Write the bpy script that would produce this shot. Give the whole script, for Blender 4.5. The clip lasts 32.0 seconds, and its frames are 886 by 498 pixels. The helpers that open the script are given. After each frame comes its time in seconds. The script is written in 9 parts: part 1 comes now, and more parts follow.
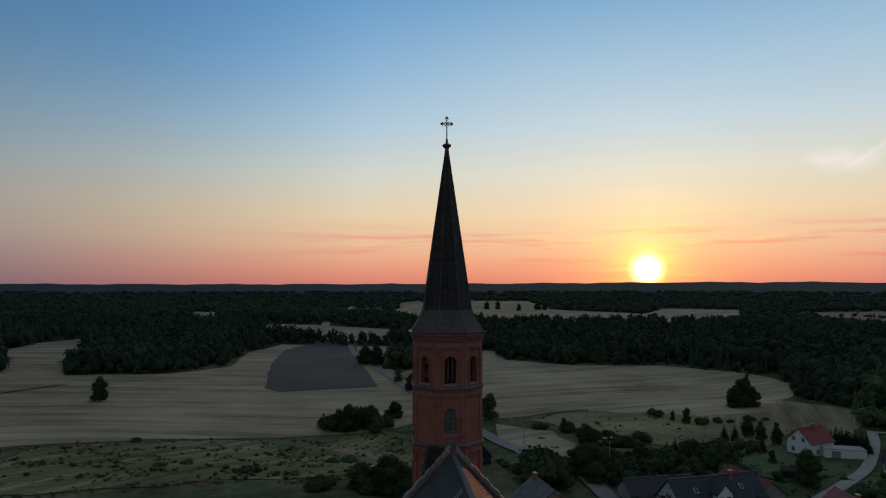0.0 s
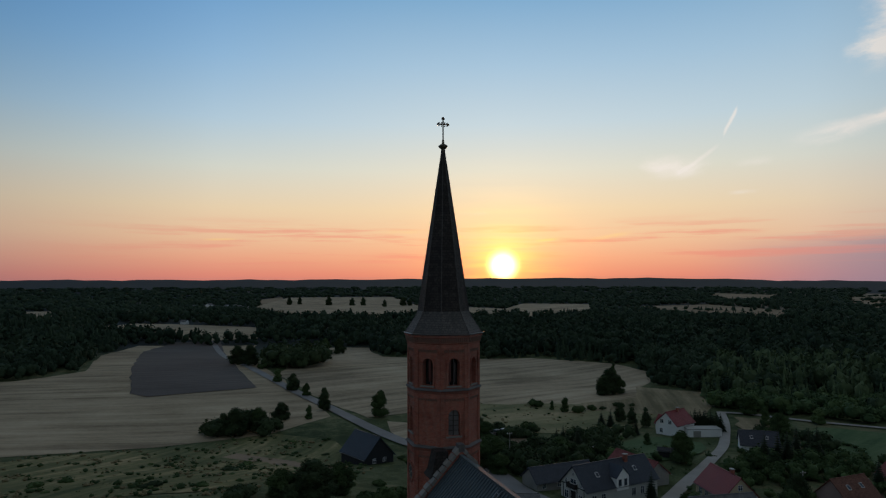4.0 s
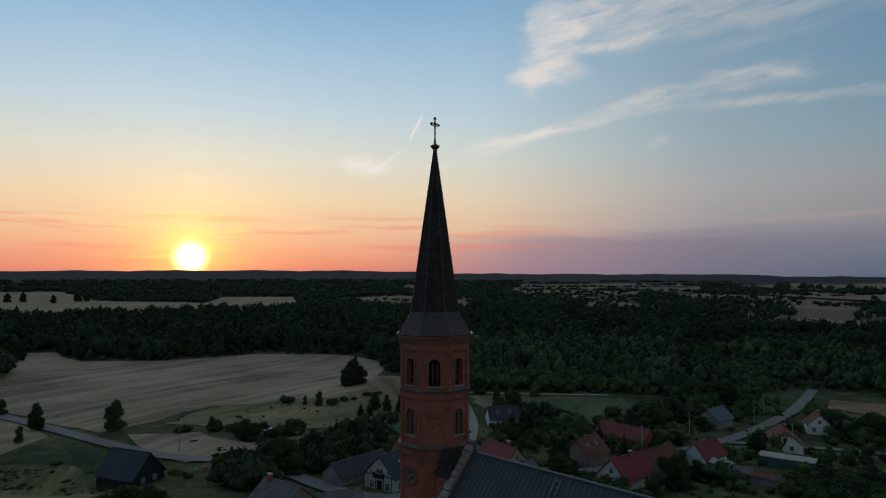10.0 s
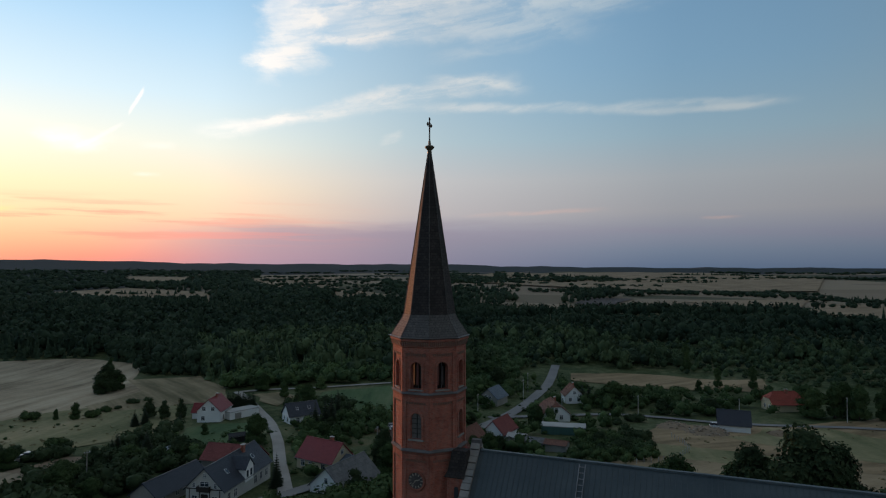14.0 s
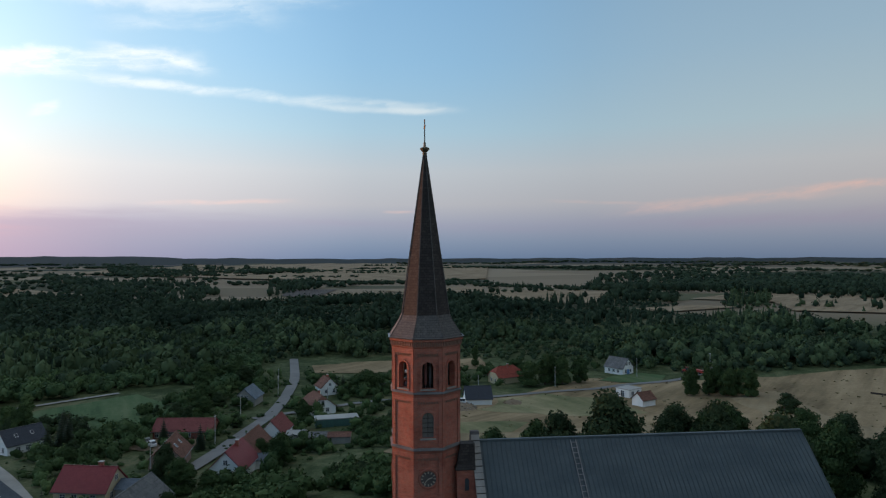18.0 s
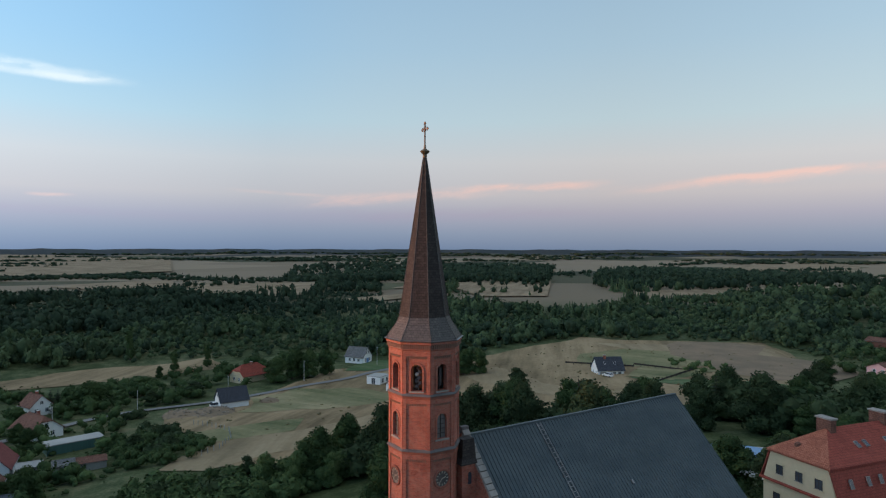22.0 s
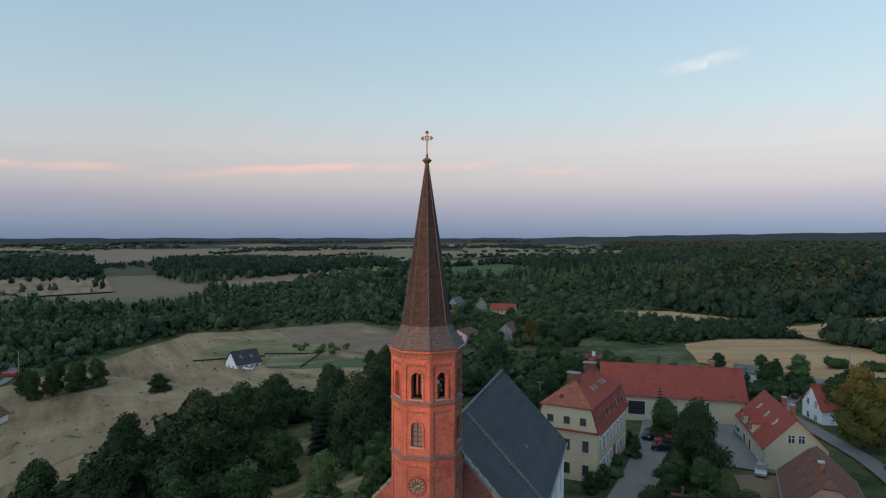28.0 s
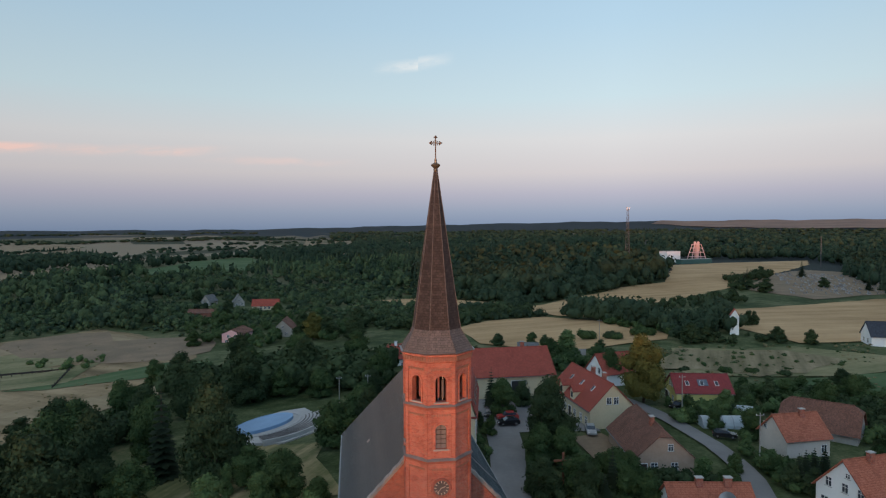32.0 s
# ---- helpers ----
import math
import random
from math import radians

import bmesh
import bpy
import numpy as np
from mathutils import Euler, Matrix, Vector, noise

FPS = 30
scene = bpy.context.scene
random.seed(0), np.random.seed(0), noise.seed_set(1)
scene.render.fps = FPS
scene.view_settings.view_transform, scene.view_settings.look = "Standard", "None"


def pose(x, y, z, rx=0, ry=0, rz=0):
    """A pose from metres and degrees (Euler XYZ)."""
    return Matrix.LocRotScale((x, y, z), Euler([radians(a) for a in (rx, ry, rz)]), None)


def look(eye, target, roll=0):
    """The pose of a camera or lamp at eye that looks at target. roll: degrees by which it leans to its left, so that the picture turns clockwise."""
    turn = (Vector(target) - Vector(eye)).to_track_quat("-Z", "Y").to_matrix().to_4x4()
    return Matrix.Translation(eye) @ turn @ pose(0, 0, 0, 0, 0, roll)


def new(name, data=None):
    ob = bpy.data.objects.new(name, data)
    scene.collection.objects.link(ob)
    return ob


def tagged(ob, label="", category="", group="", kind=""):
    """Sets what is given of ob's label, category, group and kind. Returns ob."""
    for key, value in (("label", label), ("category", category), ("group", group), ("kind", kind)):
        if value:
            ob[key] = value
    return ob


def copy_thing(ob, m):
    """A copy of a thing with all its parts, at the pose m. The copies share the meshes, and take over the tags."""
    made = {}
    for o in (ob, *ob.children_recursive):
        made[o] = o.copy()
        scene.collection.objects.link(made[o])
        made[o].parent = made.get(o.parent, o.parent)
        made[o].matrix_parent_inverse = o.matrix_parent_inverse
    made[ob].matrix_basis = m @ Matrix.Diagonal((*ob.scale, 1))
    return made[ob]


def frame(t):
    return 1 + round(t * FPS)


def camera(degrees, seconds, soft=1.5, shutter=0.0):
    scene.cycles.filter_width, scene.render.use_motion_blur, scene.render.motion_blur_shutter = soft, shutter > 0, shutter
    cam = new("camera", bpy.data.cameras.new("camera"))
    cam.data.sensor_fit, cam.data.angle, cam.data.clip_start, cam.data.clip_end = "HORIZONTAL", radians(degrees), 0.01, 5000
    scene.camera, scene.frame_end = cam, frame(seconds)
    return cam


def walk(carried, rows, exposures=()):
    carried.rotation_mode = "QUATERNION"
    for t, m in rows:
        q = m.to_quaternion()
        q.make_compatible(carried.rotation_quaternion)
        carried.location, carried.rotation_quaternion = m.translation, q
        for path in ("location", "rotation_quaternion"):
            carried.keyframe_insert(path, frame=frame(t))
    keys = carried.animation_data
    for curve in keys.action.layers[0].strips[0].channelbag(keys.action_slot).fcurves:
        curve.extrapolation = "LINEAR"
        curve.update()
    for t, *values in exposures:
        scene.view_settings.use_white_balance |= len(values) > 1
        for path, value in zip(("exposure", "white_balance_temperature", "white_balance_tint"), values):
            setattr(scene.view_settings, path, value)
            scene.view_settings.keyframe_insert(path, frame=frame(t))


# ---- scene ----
# A village church at sunset, seen from an orbit of its tower. x east-ish, y towards the sunset side, metres.
cam = camera(69.55, 32.0, soft=1.2)
ROWS = [
    (0, -0.000, -54.000, 36.729, 93.439, -0.011, 0.345),
    (1, -2.484, -53.800, 36.868, 93.315, 0.019, -2.457),
    (2, -5.167, -53.502, 36.971, 93.212, 0.043, -5.382),
    (3, -8.079, -53.101, 37.087, 93.149, 0.060, -8.557),
    (4, -11.244, -52.660, 37.191, 93.065, 0.066, -12.032),
    (5, -14.650, -52.017, 37.282, 92.970, 0.060, -15.822),
    (6, -18.232, -50.976, 37.347, 92.873, 0.042, -19.906),
    (7, -21.898, -49.427, 37.407, 92.792, 0.021, -24.238),
    (8, -25.623, -47.415, 37.523, 92.706, 0.009, -28.860),
    (9, -29.447, -45.068, 37.680, 92.570, 0.010, -33.750),
    (10, -33.376, -42.305, 37.892, 92.360, 0.010, -38.997),
    (11, -37.189, -39.009, 38.141, 92.107, -0.001, -44.456),
    (12, -40.715, -35.133, 38.395, 91.855, -0.032, -50.160),
    (13, -43.928, -30.736, 38.635, 91.638, -0.041, -56.104),
    (14, -46.886, -25.832, 38.909, 91.448, -0.001, -62.360),
    (15, -49.566, -20.485, 39.208, 91.279, 0.109, -68.774),
    (16, -51.812, -14.642, 39.458, 91.091, 0.229, -75.477),
    (17, -53.372, -8.333, 39.621, 90.867, 0.281, -82.529),
    (18, -54.127, -1.757, 39.737, 90.630, 0.223, -89.752),
    (19, -54.000, 4.881, 39.918, 90.423, 0.100, -96.915),
    (20, -53.004, 11.411, 40.160, 90.227, -0.018, -103.898),
    (21, -51.274, 17.709, 40.423, 90.021, -0.093, -110.715),
    (22, -48.814, 23.725, 40.731, 89.811, -0.146, -117.570),
    (23, -45.585, 29.323, 41.078, 89.606, -0.180, -124.443),
    (24, -41.685, 34.441, 41.416, 89.410, -0.199, -131.302),
    (25, -37.262, 39.024, 41.734, 89.231, -0.187, -138.035),
    (26, -32.490, 43.159, 41.987, 89.063, -0.149, -144.679),
    (27, -27.436, 46.884, 42.176, 88.897, -0.096, -151.241),
    (28, -22.048, 49.958, 42.459, 88.762, -0.044, -157.626),
    (29, -16.379, 52.244, 42.813, 88.590, 0.005, -163.831),
    (30, -10.549, 53.861, 43.153, 88.358, 0.066, -169.945),
    (31, -4.567, 54.820, 43.451, 88.128, 0.144, -176.093),
    (32, 1.452, 55.013, 43.640, 87.906, 0.249, -182.148)
]
walk(cam, [(t, pose(x, y, z, rx, ry, rz)) for t, x, y, z, rx, ry, rz in ROWS],
     exposures=((0.0, -0.88), (9.0, -0.90), (12.0, -0.76), (14.0, -0.38), (17.0, 0.12), (20.0, 0.48), (25.0, 0.62), (32.0, 0.52)))


# ---------------------------------------------------------------- light
SUN_AZ, SUN_EL = 17.4, 1.55


def lin(r, g, b):
    return tuple(((c / 255) / 12.92 if c <= 10 else (((c / 255) + 0.055) / 1.055) ** 2.4) for c in (r, g, b)) + (1.0,)


class Graph:
    """A small builder of node trees."""

    def __init__(self, tree):
        self.t = tree
        tree.nodes.clear()

    def node(self, kind, **kw):
        n = self.t.nodes.new(kind)
        for k, v in kw.items():
            if k == "operation":
                n.operation = v
            elif k == "blend":
                n.blend_type = v
            elif k == "dims":
                n.noise_dimensions = v
        return n

    def put(self, sock, v):
        if isinstance(v, bpy.types.NodeSocket):
            self.t.links.new(v, sock)
        else:
            sock.default_value = v

    def math(self, op, a, b=0.0, c=0.0, clamp=False):
        n = self.node("ShaderNodeMath", operation=op)
        n.use_clamp = clamp
        for i, v in enumerate((a, b, c)):
            self.put(n.inputs[i], v)
        return n.outputs[0]

    def smooth(self, v, lo, hi):
        n = self.node("ShaderNodeMapRange")
        n.interpolation_type = "SMOOTHSTEP"
        self.put(n.inputs[0], v)
        n.inputs[1].default_value, n.inputs[2].default_value = lo, hi
        return n.outputs[0]

    def mix(self, f, a, b, blend="MIX"):
        n = self.node("ShaderNodeMix")
        n.data_type, n.blend_type = "RGBA", blend
        self.put(n.inputs[0], f)
        self.put(n.inputs[6], a)
        self.put(n.inputs[7], b)
        return n.outputs[2]

    def ramp(self, f, stops):
        n = self.node("ShaderNodeValToRGB")
        e = n.color_ramp.elements
        while len(e) < len(stops):
            e.new(0.5)
        for el, (p, c) in zip(e, stops):
            el.position, el.color = p, c
        self.put(n.inputs[0], f)
        return n.outputs[0]

    def noise(self, vec, scale, detail=4.0, rough=0.55):
        n = self.node("ShaderNodeTexNoise")
        if vec is not None:
            self.put(n.inputs["Vector"], vec)
        n.inputs["Scale"].default_value, n.inputs["Detail"].default_value = scale, detail
        n.inputs["Roughness"].default_value = rough
        return n.outputs[0]

    def combine(self, x, y, z):
        n = self.node("ShaderNodeCombineXYZ")
        for i, v in enumerate((x, y, z)):
            self.put(n.inputs[i], v)
        return n.outputs[0]


def build_sky():
    w = bpy.data.worlds.new("sky")
    scene.world = w
    w.use_nodes = True
    k = Graph(w.node_tree)
    co = k.node("ShaderNodeTexCoord").outputs["Generated"]
    sep = k.node("ShaderNodeSeparateXYZ")
    k.put(sep.inputs[0], co)
    x, y, z = sep.outputs
    el = k.math("MULTIPLY", k.math("ARCSINE", z), 57.2958)
    az = k.math("MULTIPLY", k.math("ARCTAN2", x, y), 57.2958)
    f = k.math("MULTIPLY", k.math("ADD", el, 2.0), 1 / 50)

    def st(rows):
        return [((e + 2) / 50, lin(*c)) for e, c in rows]
    sunny = k.ramp(f, st([(-2, (70, 60, 70)), (-0.3, (204, 122, 116)), (0.8, (226, 138, 118)), (2.2, (236, 166, 134)), (4.0, (238, 194, 156)),
                          (6.5, (236, 212, 176)), (10, (220, 220, 206)), (14, (192, 212, 222)), (19, (162, 195, 219)), (25, (120, 168, 206)), (34, (124, 156, 188)), (46, (160, 163, 167))]))
    away = k.ramp(f, st([(-2, (80, 92, 115)), (-0.3, (114, 131, 157)), (1.2, (138, 150, 170)), (2.8, (165, 165, 180)), (4.6, (191, 186, 189)),
                         (7.5, (199, 199, 201)), (11, (184, 203, 211)), (17, (166, 193, 211)), (26, (146, 178, 204)), (34, (144, 168, 192)), (46, (160, 164, 168))]))
    sx, sy = math.sin(radians(SUN_AZ)), math.cos(radians(SUN_AZ))
    flat = k.math("SQRT", k.math("ADD", k.math("MULTIPLY", x, x), k.math("ADD", k.math("MULTIPLY", y, y), 1e-6)))
    cosd = k.math("DIVIDE", k.math("ADD", k.math("MULTIPLY", x, sx), k.math("MULTIPLY", y, sy)), flat)
    side = k.smooth(az, 8.0, 26.0)
    warm = k.math("ADD", k.math("MULTIPLY", k.smooth(cosd, 0.68, 0.995), side), k.math("MULTIPLY", k.smooth(cosd, 0.28, 0.99), k.math("SUBTRACT", 1.0, side)))
    sky = k.mix(warm, away, sunny)
    # the clear-air model adds its own slow change of tint
    air = k.node("ShaderNodeTexSky")
    air.sky_type, air.sun_disc = "NISHITA", False
    air.sun_elevation, air.sun_rotation = radians(SUN_EL), radians(SUN_AZ)
    k.put(air.inputs[0], co)
    # a low bank of cloud to the side of the sun, and high thin cloud
    def band(v, a, b, c, d):
        return k.math("MULTIPLY", k.smooth(v, a, b), k.smooth(v, d, c))
    bank_n = k.noise(k.combine(k.math("MULTIPLY", az, 0.035), k.math("MULTIPLY", el, 0.30), 3.0), 2.2, 4)
    bank_top = k.math("SUBTRACT", el, k.math("MULTIPLY", k.math("SUBTRACT", bank_n, 0.5), 3.0))
    bank = k.math("MULTIPLY", band(az, 32, 48, 56, 84), k.smooth(bank_top, 4.4, 2.6))
    sky = k.mix(k.math("MULTIPLY", bank, 0.68), sky, lin(148, 136, 156))
    # thin red streaks round the sun
    st_n = k.noise(k.combine(k.math("MULTIPLY", az, 0.05), k.math("MULTIPLY", el, 0.9), 8.0), 1.6, 5, 0.6)
    streak = k.math("MULTIPLY", k.math("MULTIPLY", k.smooth(st_n, 0.48, 0.66), band(el, 1.2, 2.4, 4.2, 6.0)), band(az, -25, 0, 34, 60))
    sky = k.mix(k.math("MULTIPLY", streak, 0.6), sky, lin(232, 138, 124))
    # wisps of cloud, each along a slightly bowed line from one bearing and height to another
    warp = k.noise(k.combine(k.math("MULTIPLY", az, 0.16), k.math("MULTIPLY", el, 0.30), 1.0), 1.3, 5, 0.6)
    slant = k.math("SUBTRACT", el, k.math("MULTIPLY", az, 0.16))
    ci_n = k.noise(k.combine(k.math("ADD", k.math("MULTIPLY", az, 0.10), warp), k.math("MULTIPLY", slant, 0.42), 5.0), 1.6, 9, 0.62)
    around = k.math("FLOORED_MODULO", az, 360.0)
    torn = k.noise(k.combine(k.math("MULTIPLY", az, 0.22), k.math("MULTIPLY", el, 0.45), 11.0), 1.2, 6, 0.62)
    bent = k.math("ADD", around, k.math("MULTIPLY", k.math("SUBTRACT", torn, 0.5), 5.0))

    def wisp(a0, e0, a1, e1, half, gain=1.0, bow=0.0, fade=0.3, wob=1.0, grain=0.8):
        u = k.math("DIVIDE", k.math("SUBTRACT", bent if half > 1 else around, a0), a1 - a0)
        line = k.math("ADD", e0, k.math("MULTIPLY", u, e1 - e0))
        if bow:
            line = k.math("ADD", line, k.math("MULTIPLY", k.math("MULTIPLY", u, k.math("SUBTRACT", 1.0, u)), 4 * bow))
        d = k.math("ADD", k.math("SUBTRACT", el, line), k.math("MULTIPLY", k.math("SUBTRACT", warp, 0.5), wob))
        across = k.smooth(k.math("ABSOLUTE", d), half, half * 0.05)
        along = k.math("MULTIPLY", k.smooth(u, 0.0, fade), k.smooth(u, 1.0, 1.0 - fade))
        tex = k.math("ADD", 1 - grain, k.math("MULTIPLY", k.smooth(ci_n, 0.34, 0.62), grain))
        return k.math("MULTIPLY", k.math("MULTIPLY", across, along), k.math("MULTIPLY", tex, gain))

    def together(*rows):
        total = None
        for row in rows:
            w = wisp(*row)
            total = w if total is None else k.math("ADD", total, w)
        return k.math("MINIMUM", total, 1.0)

    # the tall ragged cloud and its veil
    thin = together((45.0, 17.2, 52.6, 22.0, 3.4, 0.85, 0.0, 0.30, 5.0, 0.6), (45.6, 17.0, 52.4, 17.8, 1.7, 0.85, 0.3, 0.35, 3.0, 0.6), (46.0, 21.8, 51.0, 22.6, 2.4, 0.6, 0.0, 0.35, 4.0, 0.6), (49.5, 19.3, 60.0, 20.0, 0.55, 0.7, 0.0, 0.35, 1.2), (48.0, 20.0, 78.0, 20.2, 1.7, 0.62, 0.5, 0.25, 2.6),
                    (49.0, 23.0, 84.0, 22.8, 2.4, 0.85, 0.0, 0.2, 3.0), (50.0, 20.5, 57.0, 24.5, 1.5, 0.6, 0.0, 0.3, 2.0), (60.0, 18.0, 72.0, 19.4, 0.8, 0.35, 0.0, 0.35, 1.6),
                    # the long streak below it
                    (40.0, 10.8, 55.5, 14.2, 0.95, 0.9, -0.1, 0.3, 1.8), (46.3, 12.1, 49.4, 13.3, 0.9, 0.65, 0.0, 0.4, 1.4), (51.0, 13.1, 71.0, 15.8, 1.35, 0.85, 0.8, 0.3, 2.4), (55.0, 13.9, 93.0, 12.9, 0.62, 0.72, 0.25, 0.22, 1.2),
                    (76.0, 13.3, 92.6, 13.0, 0.42, 0.85, -0.35, 0.3, 0.6, 0.4), (56.4, 10.8, 59.0, 11.7, 0.6, 0.5, 0.0, 0.4, 1.0), (60.0, 16.6, 71.0, 15.2, 0.55, 0.5, 0.2, 0.3, 1.0),
                    # a patch and two short vapour trails
                    (28.8, 9.8, 35.0, 9.7, 1.25, 1.0, 0.0, 0.35, 1.6, 0.5), (32.0, 9.0, 35.9, 11.4, 0.30, 0.7, 0.0, 0.25, 0.5, 0.4), (35.9, 12.0, 37.2, 14.2, 0.42, 0.85, 0.0, 0.2, 0.7, 0.3), (36.4, 9.7, 40.0, 9.8, 0.5, 0.4, 0.0, 0.4, 1.0),
                    (36.0, 7.4, 38.8, 7.4, 0.28, 0.45, 0.0, 0.4, 0.4), (13.2, 6.2, 16.5, 6.3, 0.25, 0.25, 0.0, 0.4, 0.4), (175.6, 13.5, 183.6, 14.6, 0.75, 0.6, 0.0, 0.4, 0.8))
    sky = k.mix(k.math("MULTIPLY", thin, 0.86), sky, lin(240, 233, 226))
    # small lit flecks over the sunset
    fleck = together((11.2, 4.05, 14.2, 4.15, 0.18, 0.8, 0.0, 0.4, 0.2, 0.3), (20.0, 3.7, 22.6, 3.9, 0.18, 0.8, 0.0, 0.4, 0.2, 0.3), (-9.0 % 360, 3.7, 354.5, 3.8, 0.15, 0.5, 0.0, 0.4, 0.2, 0.3), (24.0, 3.6, 29.0, 4.4, 0.3, 0.5, 0.0, 0.4, 0.6), (5.0, 4.4, 11.0, 4.7, 0.3, 0.35, 0.0, 0.4, 0.5))
    sky = k.mix(k.math("MULTIPLY", fleck, 0.7), sky, lin(255, 214, 130))
    # rose-lit cloud opposite the sun, over a mauve veil
    veil = together((101.0, 2.6, 135.0, 3.2, 0.9, 0.8, 0.0, 0.35, 1.0), (70.0, 3.3, 104.0, 2.2, 0.5, 0.5, 0.0, 0.35, 0.9))
    sky = k.mix(k.math("MULTIPLY", veil, 0.30), sky, lin(168, 150, 172))
    rose = together((102.0, 3.5, 126.0, 5.1, 0.75, 0.7, 0.15, 0.3, 1.2), (117.0, 5.0, 134.0, 5.4, 0.55, 0.9, 0.15, 0.35, 0.9), (131.0, 4.7, 166.0, 6.4, 0.62, 0.75, 0.25, 0.22, 1.0), (138.0, 5.5, 152.0, 6.0, 0.42, 0.7, 0.1, 0.35, 0.6), (160.0, 5.6, 176.0, 5.6, 0.5, 0.35, 0.0, 0.4, 0.9),
                    (63.0, 4.4, 78.0, 4.9, 0.3, 0.6, 0.0, 0.35, 0.7), (84.0, 3.9, 88.0, 4.0, 0.2, 0.7, 0.0, 0.4, 0.4), (98.0, 4.9, 110.0, 4.3, 0.25, 0.4, 0.0, 0.4, 0.6))
    sky = k.mix(k.math("MULTIPLY", rose, 0.72), sky, lin(240, 198, 186))
    # deeper blue high up at right angles to the sun
    deep = k.math("MULTIPLY", band(az, 52, 76, 90, 114), k.smooth(el, 6.0, 16.0))
    sky = k.mix(deep, sky, k.mix(1.0, sky, (0.84, 0.98, 1.08, 1), "MULTIPLY"))
    deep_w = k.math("MULTIPLY", band(az, -120.0, -60.0, -28.0, 12.0), k.smooth(el, 4.0, 22.0))
    sky = k.mix(deep_w, sky, k.mix(1.0, sky, (0.50, 0.74, 0.98, 1), "MULTIPLY"))
    # the sky is brighter in the sun's quarter and dimmest at right angles to it
    away_by = k.math("DIVIDE", k.math("ARCCOSINE", k.math("MAXIMUM", k.math("MINIMUM", cosd, 0.99999), -0.99999)), math.pi)
    glow = [(a / 180, (2 ** e / 2 * (0.92 if 50 < a < 100 else 1), 2 ** e / 2, 2 ** e / 2 * (1.06 if 50 < a < 100 else 1), 1)) for a, e in ((0, 0.88), (25, 0.80), (45, 0.27), (65, -0.25), (85, -0.52), (115, -0.57), (145, -0.42), (180, -0.20))]
    sky = k.mix(1.0, sky, k.ramp(away_by, glow), "MULTIPLY")
    sky = k.mix(1.0, sky, (2.0, 2.0, 2.0, 1), "MULTIPLY")
    # the glare of the low sun
    ang = k.math("MULTIPLY", k.math("ARCCOSINE", k.math("MINIMUM", k.math("ADD", k.math("MULTIPLY", x, sx * math.cos(radians(SUN_EL))),
          k.math("ADD", k.math("MULTIPLY", y, sy * math.cos(radians(SUN_EL))), k.math("MULTIPLY", z, math.sin(radians(SUN_EL))))), 0.9999999)), 57.2958)
    disc = k.math("POWER", k.smooth(ang, 2.0, 0.1), 1.9)
    halo = k.math("MULTIPLY", k.math("POWER", 2.718, k.math("MULTIPLY", ang, -0.50)), k.math("ADD", 0.66, k.math("MULTIPLY", k.smooth(st_n, 0.36, 0.62), 0.5)))
    wide = k.math("POWER", 2.718, k.math("MULTIPLY", ang, -0.12))
    sky = k.mix(1.0, sky, k.mix(halo, (0, 0, 0, 1), (3.1, 1.75, 0.03, 1)), "ADD")
    sky = k.mix(1.0, sky, k.mix(wide, (0, 0, 0, 1), (0.34, 0.16, 0.0, 1)), "ADD")
    sky = k.mix(1.0, sky, k.mix(disc, (0, 0, 0, 1), (13.0, 10.0, 4.2, 1)), "ADD")
    sky = k.mix(0.006, sky, air.outputs[0], "ADD")
    bg = k.node("ShaderNodeBackground")
    k.put(bg.inputs[0], sky)
    bg.inputs[1].default_value = 1.0
    out = k.node("ShaderNodeOutputWorld")
    k.put(out.inputs[0], bg.outputs[0])


build_sky()
sun = new("sun", bpy.data.lights.new("sun", "SUN"))
sun.data.energy, sun.data.angle, sun.data.color = 2.5, radians(0.2), (1.0, 0.40, 0.18)
sun.matrix_world = look((0, 0, 0), (-math.sin(radians(SUN_AZ)), -math.cos(radians(SUN_AZ)), -math.tan(radians(0.61))))


# ---------------------------------------------------------------- materials
MATS = {}


